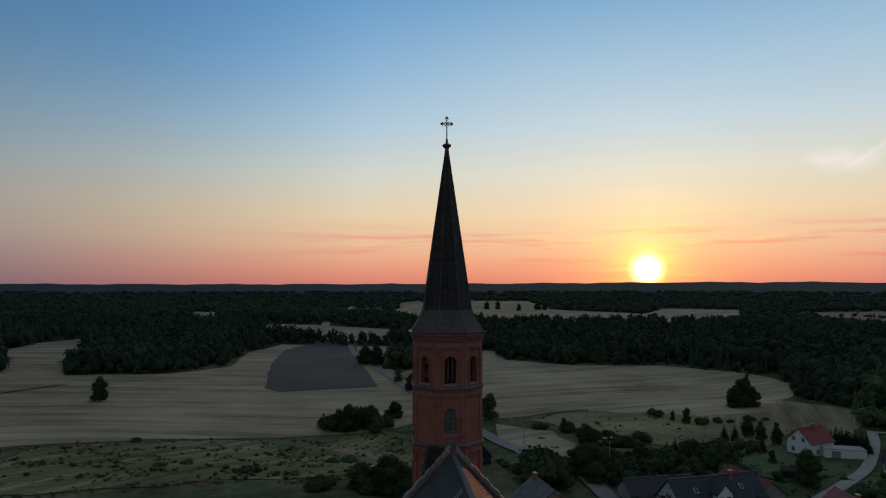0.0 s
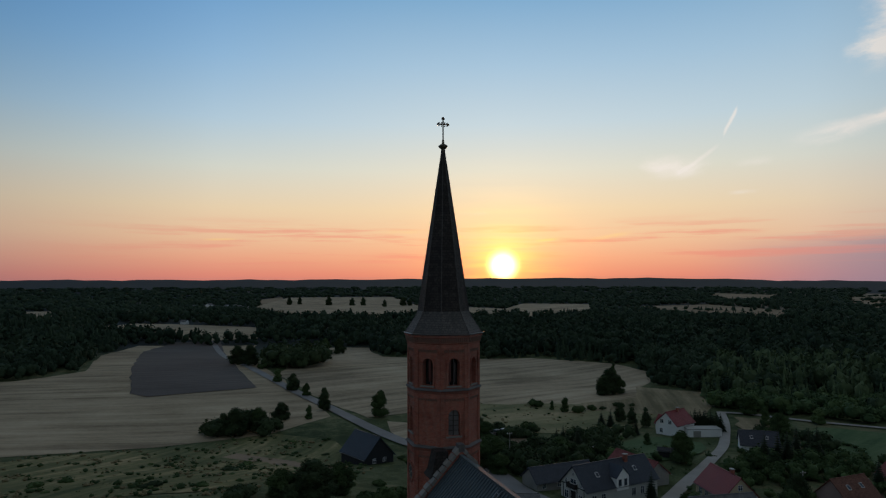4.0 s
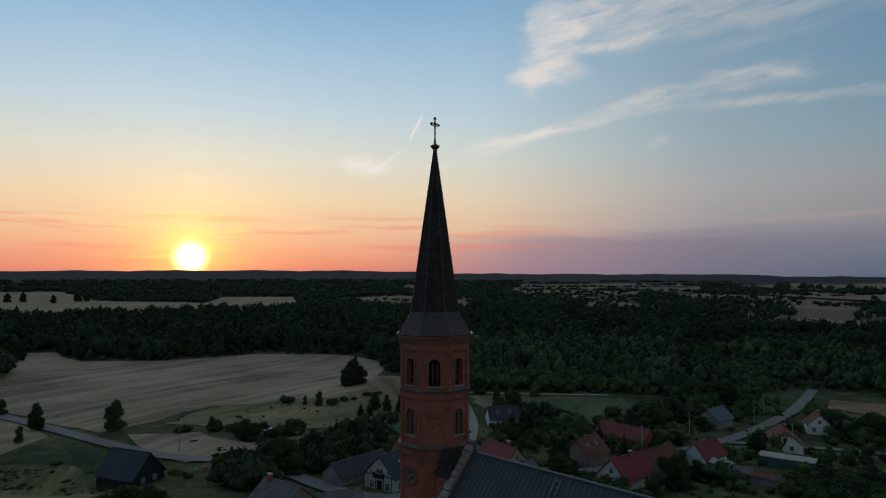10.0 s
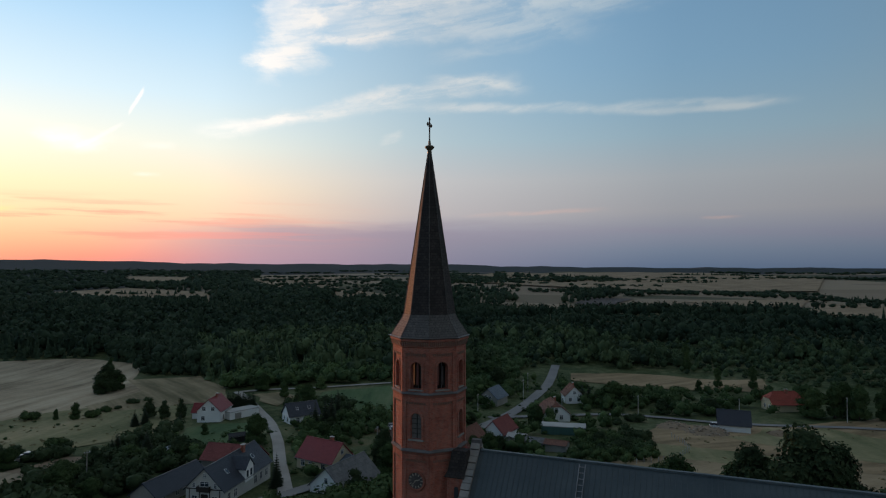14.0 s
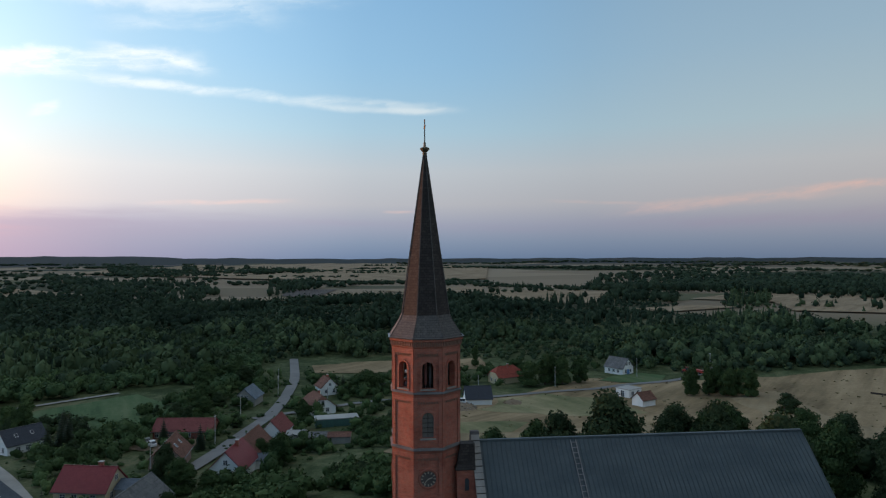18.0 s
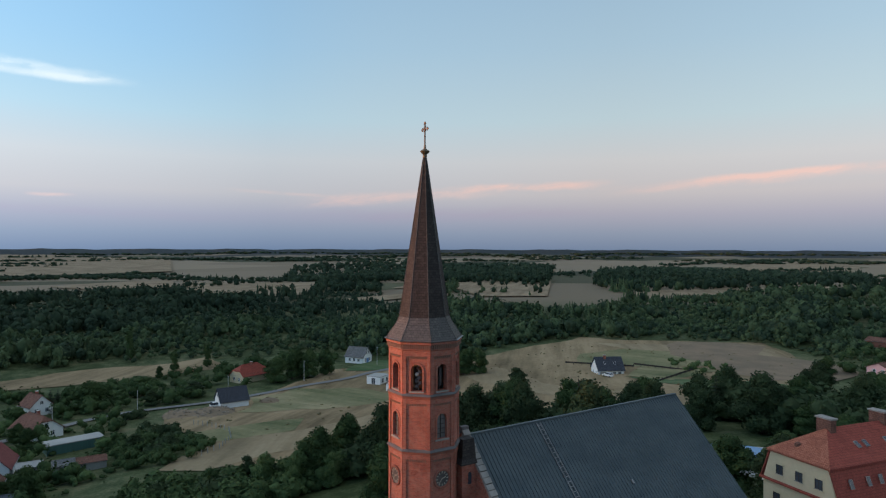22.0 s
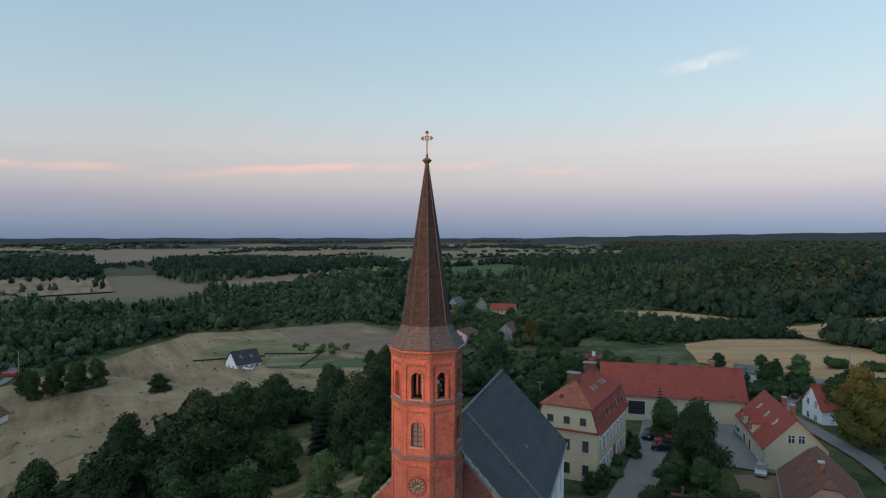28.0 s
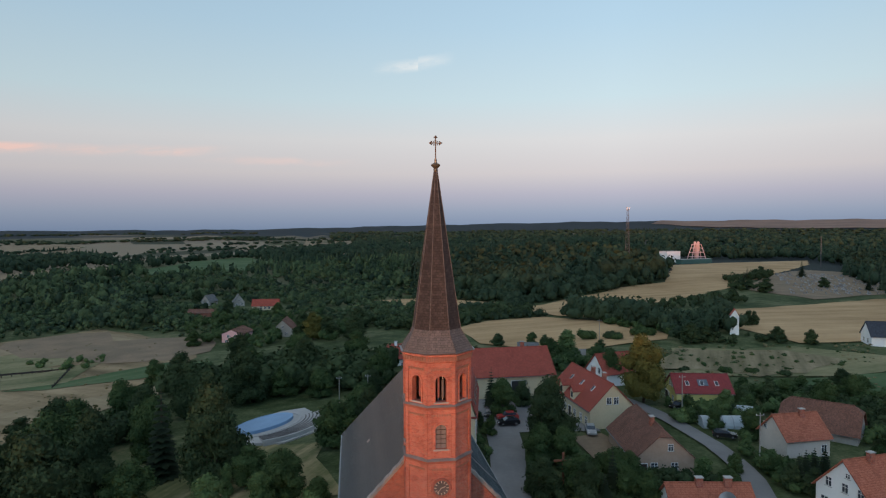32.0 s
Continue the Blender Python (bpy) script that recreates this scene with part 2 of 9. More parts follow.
def mat(name, colour, colour2=None, scale=1.0, rough=0.8, metal=0.0, bump=0.2, fine=None, coords="Object", spec=0.3, rand=0.0, stretch=(1, 1, 1), detail=6):
    """A two-scale noise material: base colours mixed by a broad noise, modulated by a fine one."""
    if name in MATS:
        return MATS[name]
    m = bpy.data.materials.new(name)
    m.use_nodes = True
    k = Graph(m.node_tree)
    if coords == "World":
        co = k.node("ShaderNodeNewGeometry").outputs["Position"]
    else:
        co = k.node("ShaderNodeTexCoord").outputs[coords]
    if stretch != (1, 1, 1):
        mp = k.node("ShaderNodeMapping")
        mp.inputs[3].default_value = stretch
        k.put(mp.inputs[0], co)
        co = mp.outputs[0]
    colour2 = colour2 or tuple(c * 0.65 for c in colour)
    broad = k.noise(co, scale * 0.35, detail)
    small = k.noise(co, fine or scale * 4.5, 3)
    f = k.math("ADD", k.math("MULTIPLY", k.smooth(broad, 0.32, 0.68), 0.7), k.math("MULTIPLY", k.smooth(small, 0.3, 0.7), 0.3))
    col = k.mix(f, (*colour, 1), (*colour2, 1))
    if rand:
        oi = k.node("ShaderNodeObjectInfo").outputs["Random"]
        col = k.mix(1.0, col, k.mix(oi, (1 - rand, 1 - rand, 1 - rand, 1), (1 + rand, 1 + rand, 1 + rand, 1)), "MULTIPLY")
    b = k.node("ShaderNodeBsdfPrincipled")
    k.put(b.inputs["Base Color"], col)
    k.put(b.inputs["Roughness"], k.math("ADD", rough - 0.08, k.math("MULTIPLY", small, 0.16)))
    b.inputs["Metallic"].default_value, b.inputs["Specular IOR Level"].default_value = metal, spec
    if bump:
        bp = k.node("ShaderNodeBump")
        bp.inputs["Strength"].default_value, bp.inputs["Distance"].default_value = bump, 0.05
        k.put(bp.inputs["Height"], small)
        k.put(b.inputs["Normal"], bp.outputs[0])
    k.put(k.node("ShaderNodeOutputMaterial").inputs[0], b.outputs[0])
    MATS[name] = m
    return m


def mat_courses(name, c1, c2, mortar, bw, bh, gap, rough=0.85, bump=0.35, offset=0.5, stain=0.35):
    """Bricks or roof tiles laid in courses, on the mesh's UV map (in metres)."""
    m = bpy.data.materials.new(name)
    m.use_nodes = True
    k = Graph(m.node_tree)
    tc = k.node("ShaderNodeTexCoord")
    br = k.node("ShaderNodeTexBrick")
    br.offset = offset
    k.put(br.inputs["Vector"], tc.outputs["UV"])
    br.inputs["Color1"].default_value, br.inputs["Color2"].default_value, br.inputs["Mortar"].default_value = (*c1, 1), (*c2, 1), (*mortar, 1)
    br.inputs["Scale"].default_value, br.inputs["Mortar Size"].default_value = 1.0, gap
    br.inputs["Brick Width"].default_value, br.inputs["Row Height"].default_value = bw, bh
    broad = k.noise(tc.outputs["Object"], 0.5, 7, 0.62)
    mid = k.noise(tc.outputs["Object"], 2.6, 5, 0.6)
    col = k.mix(k.math("MULTIPLY", k.smooth(broad, 0.45, 0.72), stain), br.outputs[0], tuple(c * 0.45 for c in c1) + (1,))
    col = k.mix(k.math("MULTIPLY", k.smooth(mid, 0.5, 0.75), stain * 0.7), col, tuple(min(1, c * 1.35 + 0.02) for c in c2) + (1,))
    b = k.node("ShaderNodeBsdfPrincipled")
    k.put(b.inputs["Base Color"], col)
    b.inputs["Roughness"].default_value, b.inputs["Specular IOR Level"].default_value = rough, 0.25
    bp = k.node("ShaderNodeBump")
    bp.inputs["Strength"].default_value, bp.inputs["Distance"].default_value = bump, 0.03
    k.put(bp.inputs["Height"], k.math("ADD", k.math("MULTIPLY", br.outputs[1], -1.0), k.math("MULTIPLY", mid, 0.6)))
    k.put(b.inputs["Normal"], bp.outputs[0])
    k.put(k.node("ShaderNodeOutputMaterial").inputs[0], b.outputs[0])
    return m


def mat_leaf(name, c1, c2, scale=0.25, rough=0.75, own=0.2):
    m = bpy.data.materials.new(name)
    m.use_nodes = True
    k = Graph(m.node_tree)
    pos = k.node("ShaderNodeNewGeometry")
    oi = k.node("ShaderNodeObjectInfo").outputs["Random"]
    n1 = k.noise(pos.outputs["Position"], scale, 3)
    f = k.math("ADD", k.math("MULTIPLY", k.smooth(n1, 0.3, 0.7), 0.55), k.math("ADD", k.math("MULTIPLY", pos.outputs["Random Per Island"], own), k.math("MULTIPLY", oi, 0.25)))
    col = k.mix(f, (*c1, 1), (*c2, 1))
    b = k.node("ShaderNodeBsdfPrincipled")
    k.put(b.inputs["Base Color"], col)
    b.inputs["Roughness"].default_value, b.inputs["Specular IOR Level"].default_value = rough, 0.04
    k.put(k.node("ShaderNodeOutputMaterial").inputs[0], b.outputs[0])
    return m


def mat_glass(name="window_glass", colour=(0.03, 0.035, 0.045)):
    if name in MATS:
        return MATS[name]
    m = bpy.data.materials.new(name)
    m.use_nodes = True
    k = Graph(m.node_tree)
    b = k.node("ShaderNodeBsdfPrincipled")
    n = k.noise(k.node("ShaderNodeTexCoord").outputs["Object"], 0.8, 2)
    k.put(b.inputs["Base Color"], k.mix(n, (*colour, 1), tuple(c * 2.2 for c in colour) + (1,)))
    b.inputs["Roughness"].default_value, b.inputs["Specular IOR Level"].default_value = 0.08, 0.7
    k.put(k.node("ShaderNodeOutputMaterial").inputs[0], b.outputs[0])
    MATS[name] = m
    return m


BRICK = mat_courses("church_brick", (0.235, 0.060, 0.042), (0.45, 0.128, 0.083), (0.36, 0.235, 0.185), 0.26, 0.077, 0.011, bump=0.6, stain=0.45)
BRICK_DARK = mat_courses("moulded_brick", (0.24, 0.07, 0.05), (0.31, 0.095, 0.066), (0.22, 0.13, 0.10), 0.13, 0.077, 0.010)
SPIRE = mat_courses("spire_slate", (0.026, 0.022, 0.021), (0.050, 0.041, 0.038), (0.014, 0.012, 0.011), 0.30, 0.22, 0.014, rough=0.7, stain=0.6)
SKIRT = mat_courses("spire_skirt_slate", (0.075, 0.071, 0.069), (0.115, 0.105, 0.098), (0.04, 0.038, 0.036), 0.30, 0.22, 0.014, rough=0.7, stain=0.45)
TILE_RED = mat_courses("red_roof_tile", (0.29, 0.062, 0.046), (0.36, 0.088, 0.06), (0.16, 0.04, 0.03), 0.22, 0.32, 0.02, stain=0.35)
TILE_ORANGE = mat_courses("orange_roof_tile", (0.33, 0.105, 0.065), (0.42, 0.15, 0.092), (0.2, 0.06, 0.035), 0.22, 0.32, 0.02, stain=0.5)
TILE_BROWN = mat_courses("old_brown_tile", (0.16, 0.075, 0.055), (0.23, 0.11, 0.075), (0.07, 0.035, 0.03), 0.18, 0.24, 0.02, stain=0.6)
TILE_FADED = mat_courses("faded_red_roof", (0.19, 0.058, 0.055), (0.25, 0.082, 0.074), (0.10, 0.03, 0.03), 0.22, 0.32, 0.02, stain=0.5)
TILE_CRIMSON = mat_courses("crimson_metal_tile", (0.20, 0.032, 0.034), (0.24, 0.040, 0.042), (0.11, 0.012, 0.02), 0.35, 0.35, 0.015, rough=0.5, stain=0.15)
TILE_NAVY = mat_courses("dark_blue_grey_tile", (0.035, 0.042, 0.058), (0.05, 0.058, 0.075), (0.02, 0.024, 0.03), 0.33, 0.35, 0.02, rough=0.5, stain=0.2)
TILE_BLUE = mat_courses("blue_grey_roof", (0.09, 0.115, 0.15), (0.11, 0.14, 0.175), (0.05, 0.065, 0.085), 0.4, 0.4, 0.02, rough=0.5, stain=0.25)
TILE_GREY = mat_courses("weathered_grey_roof", (0.12, 0.125, 0.13), (0.17, 0.17, 0.17), (0.07, 0.07, 0.07), 0.6, 0.9, 0.02, stain=0.5)
NAVE_ROOF = mat("nave_sheet_roof", (0.052, 0.073, 0.084), (0.090, 0.114, 0.124), 0.7, rough=0.62, metal=0.0, bump=0.1, spec=0.3, stretch=(3, 1, 0.3))
WHITE = mat("white_plaster", (0.83, 0.83, 0.82), (0.74, 0.74, 0.73), 0.8, bump=0.1)
CREAM = mat("cream_plaster", (0.60, 0.50, 0.33), (0.49, 0.41, 0.28), 0.6, bump=0.1)
YELLOW = mat("yellow_plaster", (0.68, 0.60, 0.22), (0.6, 0.52, 0.2), 0.6, bump=0.1)
PINK = mat("pink_plaster", (0.80, 0.47, 0.47), (0.72, 0.42, 0.42), 0.6, bump=0.1)
PINKISH = mat("pinkish_plaster", (0.36, 0.25, 0.215), (0.27, 0.19, 0.165), 0.7, bump=0.15)
HALFWHITE = mat("dull_white_plaster", (0.58, 0.57, 0.53), (0.46, 0.45, 0.42), 0.5, bump=0.1)
GREYWALL = mat("grey_plaster", (0.36, 0.34, 0.31), (0.25, 0.24, 0.22), 0.7, bump=0.15)
PALEWALL = mat("pale_pinkish_render", (0.60, 0.53, 0.47), (0.48, 0.42, 0.37), 0.7, bump=0.15)
OLDWALL = mat("flaking_brick_render", (0.44, 0.33, 0.26), (0.33, 0.23, 0.17), 0.5, bump=0.2)
OLDTIMBER = mat("grey_old_timber", (0.27, 0.215, 0.16), (0.17, 0.14, 0.11), 1.5, bump=0.2)
STONE = mat("trim_stone", (0.33, 0.31, 0.28), (0.20, 0.19, 0.18), 1.5, bump=0.3)
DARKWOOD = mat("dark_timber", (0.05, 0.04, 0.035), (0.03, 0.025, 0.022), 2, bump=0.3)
BARN = mat("black_boarding", (0.035, 0.036, 0.04), (0.022, 0.023, 0.026), 2, bump=0.3, stretch=(6, 6, 0.5))
METAL = mat("dull_steel", (0.30, 0.31, 0.32), (0.2, 0.2, 0.21), 2, rough=0.45, metal=0.8, bump=0.05)
COPPER = mat("spire_finial_copper", (0.20, 0.16, 0.11), (0.12, 0.12, 0.10), 3, rough=0.5, metal=0.6, bump=0.1)
GILT = mat("gilt_iron", (0.13, 0.09, 0.06), (0.07, 0.05, 0.04), 4, rough=0.45, metal=0.7, bump=0.1)
WHITEPAINT = mat("white_window_paint", (0.75, 0.75, 0.74), (0.66, 0.66, 0.65), 3, bump=0.0, rough=0.5)
REDPAINT = mat("red_paint", (0.42, 0.05, 0.04), (0.34, 0.04, 0.035), 2, bump=0.02, rough=0.4)
BLUEPAINT = mat("blue_sheet", (0.12, 0.26, 0.50), (0.10, 0.22, 0.44), 1, bump=0.05, rough=0.5)
GREENSHEET = mat("green_sheet_metal", (0.06, 0.13, 0.11), (0.05, 0.10, 0.09), 1, bump=0.1, rough=0.5, stretch=(5, 5, 0.3))
BLACK = mat("black_enamel", (0.02, 0.02, 0.022), (0.03, 0.03, 0.032), 2, bump=0.0, rough=0.4)
RUBBER = mat("tyre_rubber", (0.02, 0.02, 0.02), (0.03, 0.03, 0.03), 5, bump=0.1)
LEADGREY = mat("weathered_grey_stone", (0.16, 0.15, 0.15), (0.09, 0.082, 0.08), 2.0, bump=0.3)
DIAL = mat("weathered_dial", (0.055, 0.052, 0.052), (0.11, 0.10, 0.095), 3.0, rough=0.6, bump=0.05)
FIGURE = mat("faded_gilt_figures", (0.40, 0.36, 0.30), (0.28, 0.25, 0.21), 4.0, rough=0.6, bump=0.0)
AERIAL = mat("grey_aerial_plastic", (0.13, 0.125, 0.125), (0.09, 0.085, 0.085), 3.0, rough=0.6, bump=0.0)
AERIAL_RED = mat("brick_red_plastic", (0.24, 0.10, 0.085), (0.17, 0.075, 0.065), 3.0, rough=0.6, bump=0.0)
CONCRETE = mat("pale_concrete", (0.42, 0.41, 0.39), (0.30, 0.30, 0.29), 0.5, bump=0.15)
GLASS = mat_glass()
# base colour lifted to stand in for the sky mirrored in the panes
SKY_GLASS = mat_glass("sky_pale_glass", (0.10, 0.096, 0.095))
BARK = mat("tree_bark", (0.09, 0.065, 0.05), (0.05, 0.038, 0.03), 2, bump=0.5, stretch=(1, 1, 0.3))
LEAF = mat_leaf("broad_leaves", (0.025, 0.046, 0.019), (0.078, 0.118, 0.046))
LEAF_DARK = mat_leaf("dark_leaves", (0.019, 0.032, 0.016), (0.060, 0.086, 0.040))
LEAF_LIGHT = mat_leaf("light_leaves", (0.054, 0.094, 0.036), (0.120, 0.170, 0.068))
LEAF_YELLOW = mat_leaf("yellowing_leaves", (0.055, 0.062, 0.020), (0.15, 0.135, 0.04))
NEEDLE = mat_leaf("fir_needles", (0.015, 0.024, 0.014), (0.034, 0.046, 0.025))
SAPLING = mat_leaf("young_leaves", (0.032, 0.062, 0.028), (0.100, 0.150, 0.066))
SCRUBWOOD = mat_leaf("young_mixed_growth", (0.022, 0.040, 0.021), (0.086, 0.122, 0.058), 0.05, own=0.38)
FOREST = mat_leaf("forest_canopy", (0.012, 0.024, 0.017), (0.048, 0.074, 0.042), 0.03, own=0.28)


# ---------------------------------------------------------------- mesh helpers
def thing(name, label, category, group="", x=0, y=0, z=0, rz=0, kind=""):
    ob = new(name)
    ob.matrix_world = pose(x, y, z, 0, 0, rz)
    return tagged(ob, label, category, group, kind)


def link(name, me, material, parent=None, label=""):
    ob = new(name, me)
    if material is not None and not me.materials:
        me.materials.append(material)
    if parent is not None:
        ob.parent = parent
    if label:
        ob["label"] = label
    return ob


def uv_metres(bm):
    """Box-map in metres: u runs level along a face, v up its slope."""
    uv = bm.loops.layers.uv.verify()
    for f in bm.faces:
        n = f.normal
        t = Vector((-n.y, n.x, 0))
        t = t.normalized() if t.length > 0.05 else Vector((1, 0, 0))
        s = n.cross(t)
        for lp in f.loops:
            lp[uv].uv = (lp.vert.co.dot(t), lp.vert.co.dot(s))


def part(name, bm, material, parent, label="", uv=True):
    bm.normal_update()
    if uv:
        uv_metres(bm)
    me = bpy.data.meshes.new(name)
    bm.to_mesh(me)
    bm.free()
    return link(name, me, material, parent, label)


def raw(name, verts, faces, material, parent=None, label="", smooth=False):
    me = bpy.data.meshes.new(name)
    me.from_pydata(verts, [], faces)
    if smooth:
        me.shade_smooth()
    return link(name, me, material, parent, label)


def box(bm, x0, x1, y0, y1, z0, z1, m=None):
    vs = [bm.verts.new(Vector(c)) for c in ((x0, y0, z0), (x1, y0, z0), (x1, y1, z0), (x0, y1, z0), (x0, y0, z1), (x1, y0, z1), (x1, y1, z1), (x0, y1, z1))]
    for q in ((3, 2, 1, 0), (4, 5, 6, 7), (0, 1, 5, 4), (1, 2, 6, 5), (2, 3, 7, 6), (3, 0, 4, 7)):
        bm.faces.new([vs[i] for i in q])
    if m is not None:
        for v in vs:
            v.co = m @ v.co
    return bm


def boxes(*rows, m=None):
    bm = bmesh.new()
    for r in rows:
        box(bm, *r, m=m)
    return bm


def prism(bm, pts, y0, y1, m=None):
    """An outline in (x, z), counter-clockwise seen from -y, pulled from y0 to y1."""
    a = [bm.verts.new((x, y0, z)) for x, z in pts]
    b = [bm.verts.new((x, y1, z)) for x, z in pts]
    bm.faces.new(a)
    bm.faces.new(b[::-1])
    n = len(pts)
    for i in range(n):
        j = (i + 1) % n
        bm.faces.new((a[j], a[i], b[i], b[j]))
    if m is not None:
        for v in a + b:
            v.co = m @ v.co
    return bm


def tube(bm, p, q, r0, r1=None, n=8):
    p, q = Vector(p), Vector(q)
    r1 = r0 if r1 is None else r1
    d = (q - p).normalized()
    s = d.orthogonal().normalized()
    t = d.cross(s)
    a = [bm.verts.new(p + (s * math.cos(2 * math.pi * i / n) + t * math.sin(2 * math.pi * i / n)) * r0) for i in range(n)]
    b = [bm.verts.new(q + (s * math.cos(2 * math.pi * i / n) + t * math.sin(2 * math.pi * i / n)) * r1) for i in range(n)]
    for i in range(n):
        bm.faces.new((a[i], a[(i + 1) % n], b[(i + 1) % n], b[i]))
    bm.faces.new(a[::-1])
    bm.faces.new(b)
    return bm


def lathe(bm, rows, n=16, m=None, turn=0.0):
    """Rings (radius, z) joined into a closed body."""
    rings = []
    for r, z in rows:
        rings.append([bm.verts.new((r * math.cos(turn + 2 * math.pi * i / n), r * math.sin(turn + 2 * math.pi * i / n), z)) for i in range(n)])
    for a, b in zip(rings, rings[1:]):
        for i in range(n):
            bm.faces.new((a[i], a[(i + 1) % n], b[(i + 1) % n], b[i]))
    bm.faces.new(rings[0][::-1])
    bm.faces.new(rings[-1])
    if m is not None:
        for r in rings:
            for v in r:
                v.co = m @ v.co
    return bm


def arch(w, z0, z1, n=8, point=1.0):
    """Outline of a round-headed opening, counter-clockwise from the bottom left, (x, z)."""
    r = w / 2
    pts = [(-r, z0), (r, z0)]
    for i in range(n + 1):
        a = math.pi * i / n
        pts.append((r * math.cos(a), z1 - r * point + r * point * math.sin(a)))
    return pts


def arch_wall(bm, w, z0, z1, ow, oz0, oz1, thick, m, n=8):
    """A wall panel from x -w/2 to w/2 with a round-headed opening through it; outer face on y = 0, inner on y = thick."""
    r = ow / 2
    curve = [(-r, oz0)] + [(-r * math.cos(math.pi * i / n), oz1 - r + r * math.sin(math.pi * i / n)) for i in range(n + 1)] + [(r, oz0)]
    for y, flip in ((0.0, False), (thick, True)):
        def quad(*pts):
            vs = [bm.verts.new(m @ Vector((x, y, z))) for x, z in pts]
            bm.faces.new(vs[::-1] if flip else vs)
        quad((-w / 2, z0), (-r, z0), (-r, z1), (-w / 2, z1))
        quad((r, z0), (w / 2, z0), (w / 2, z1), (r, z1))
        quad((-r, z0), (r, z0), (r, oz0), (-r, oz0))
        for (xa, za), (xb, zb) in zip(curve[1:-1], curve[2:-1]):
            quad((xa, za), (xb, zb), (xb, z1), (xa, z1))
    for (xa, za), (xb, zb) in zip(curve, curve[1:] + curve[:1]):
        vs = [bm.verts.new(m @ Vector(c)) for c in ((xa, 0, za), (xa, thick, za), (xb, thick, zb), (xb, 0, zb))]
        bm.faces.new(vs)
    for a, b in (((-w / 2, z0), (w / 2, z0)), ((w / 2, z0), (w / 2, z1)), ((w / 2, z1), (-w / 2, z1)), ((-w / 2, z1), (-w / 2, z0))):
        vs = [bm.verts.new(m @ Vector(c)) for c in ((a[0], 0, a[1]), (a[0], thick, a[1]), (b[0], thick, b[1]), (b[0], 0, b[1]))]
        bm.faces.new(vs[::-1])
    return bm


# ---------------------------------------------------------------- ground
NEAR_LEVELS = [(0, 0, 6), (0, -35, 6), (2, -60, 6.3), (-40, -62, 4), (-36, -45, 4.3), (-25, 40, 4), (18, 25, 3), (-60, 0, 4), (40, 70, -8.5), (62, 80, -9.5), (79, 76, -10.5),
               (116, 50, -12.5), (108, 60, -12.3), (133, 46, -12.3), (173, 46, -15), (111, 147, -15.5), (0, 149, -15), (60, -40, 0), (70, -100, -5), (90, 0, -9), (132, 108, -13), (24, -84, -2.5), (30, -74, -1.5), (-4, -60, 6.5), (8, -64, 5.5)]
WIDE_LEVELS = [(234, 16, -19), (218, -23, -15), (193, -14, -16), (215, -74, -14), (168, -70, -14), (145, -149, -11), (79, -222, -8), (142, -372, -8), (-61, -84, 3.2), (-29, -95, 5), (-44, -106, 2.8), (-30, -150, 2),
               (11, -149, -1), (-109, -167, 5.5), (-209, -438, 5.5), (-200, -640, 6), (-4, 192, -13.5), (-36, 184, -14), (-21, 483, -21), (143, 260, -18), (79, 195, -15), (0, 1400, -28),
               (582, 898, -20), (-200, 100, -12), (1200, -300, -28), (800, -1300, -20), (0, -1500, -8), (-600, -1300, 8), (700, 300, -26)]
LEV = np.array(NEAR_LEVELS + WIDE_LEVELS, float)
SOFT = (12 + 0.12 * np.hypot(LEV[:, 0], LEV[:, 1])) ** 2
# how high the far country stands against the sky, by bearing (degrees, degrees)
SKYLINE = np.array([(-180, 0.1), (-165, 0.34), (-150, 0.40), (-135, 0.38), (-90, 0.0), (-40, 0.22), (-20, 0.24), (0, 0.30), (20, 0.42), (32, 0.40), (42, 0.14), (58, 0.06), (62, 0.10), (68, -0.1), (80, -0.22), (165, -0.22), (176, 0.0), (180, 0.1)], float)


def level(x, y):
    x, y = np.asarray(x, float), np.asarray(y, float)
    d2 = (x[..., None] - LEV[:, 0]) ** 2 + (y[..., None] - LEV[:, 1]) ** 2
    w = 1 / (d2 + SOFT) ** 1.5
    z = (w * LEV[:, 2]).sum(-1) / w.sum(-1)
    r = np.hypot(x, y)
    b = np.degrees(np.arctan2(x, y))
    el = np.interp(b, SKYLINE[:, 0], SKYLINE[:, 1])
    el = el + 0.035 * np.sin(b * 0.9) + 0.025 * np.sin(b * 2.3 + 1)
    far = 39 + np.tan(np.radians(el)) * 4900
    t = np.clip((r - 1500) / 3350, 0, 1)
    t = np.where(el > -0.12, t ** 2.2, t)
    return z * (1 - t) + far * t


RINGS = [0.0]
while RINGS[-1] < 4880:
    RINGS.append(RINGS[-1] + max(4.0, 0.035 * RINGS[-1]))
RINGS = np.array(RINGS)
SPOKES = 288


def ground_sheet():
    a = np.arange(SPOKES) * 2 * np.pi / SPOKES
    R, A = np.meshgrid(RINGS[1:], a, indexing="ij")
    X, Y = R * np.sin(A), R * np.cos(A)
    Z = level(X, Y)
    v = np.concatenate([[[0, 0, float(level(0.0, 0.0))]], np.stack([X, Y, Z], -1).reshape(-1, 3)])
    faces = [(0, 1 + (j + 1) % SPOKES, 1 + j) for j in range(SPOKES)]
    n = len(RINGS) - 1
    for i in range(n - 1):
        p, q = 1 + i * SPOKES, 1 + (i + 1) * SPOKES
        for j in range(SPOKES):
            k = (j + 1) % SPOKES
            faces.append((p + j, p + k, q + k, q + j))
    ob = raw("ground", v.tolist(), faces, None, smooth=True)
    return tagged(ob, "dry grassland and dark country reaching the horizon", "ground", kind="structure")


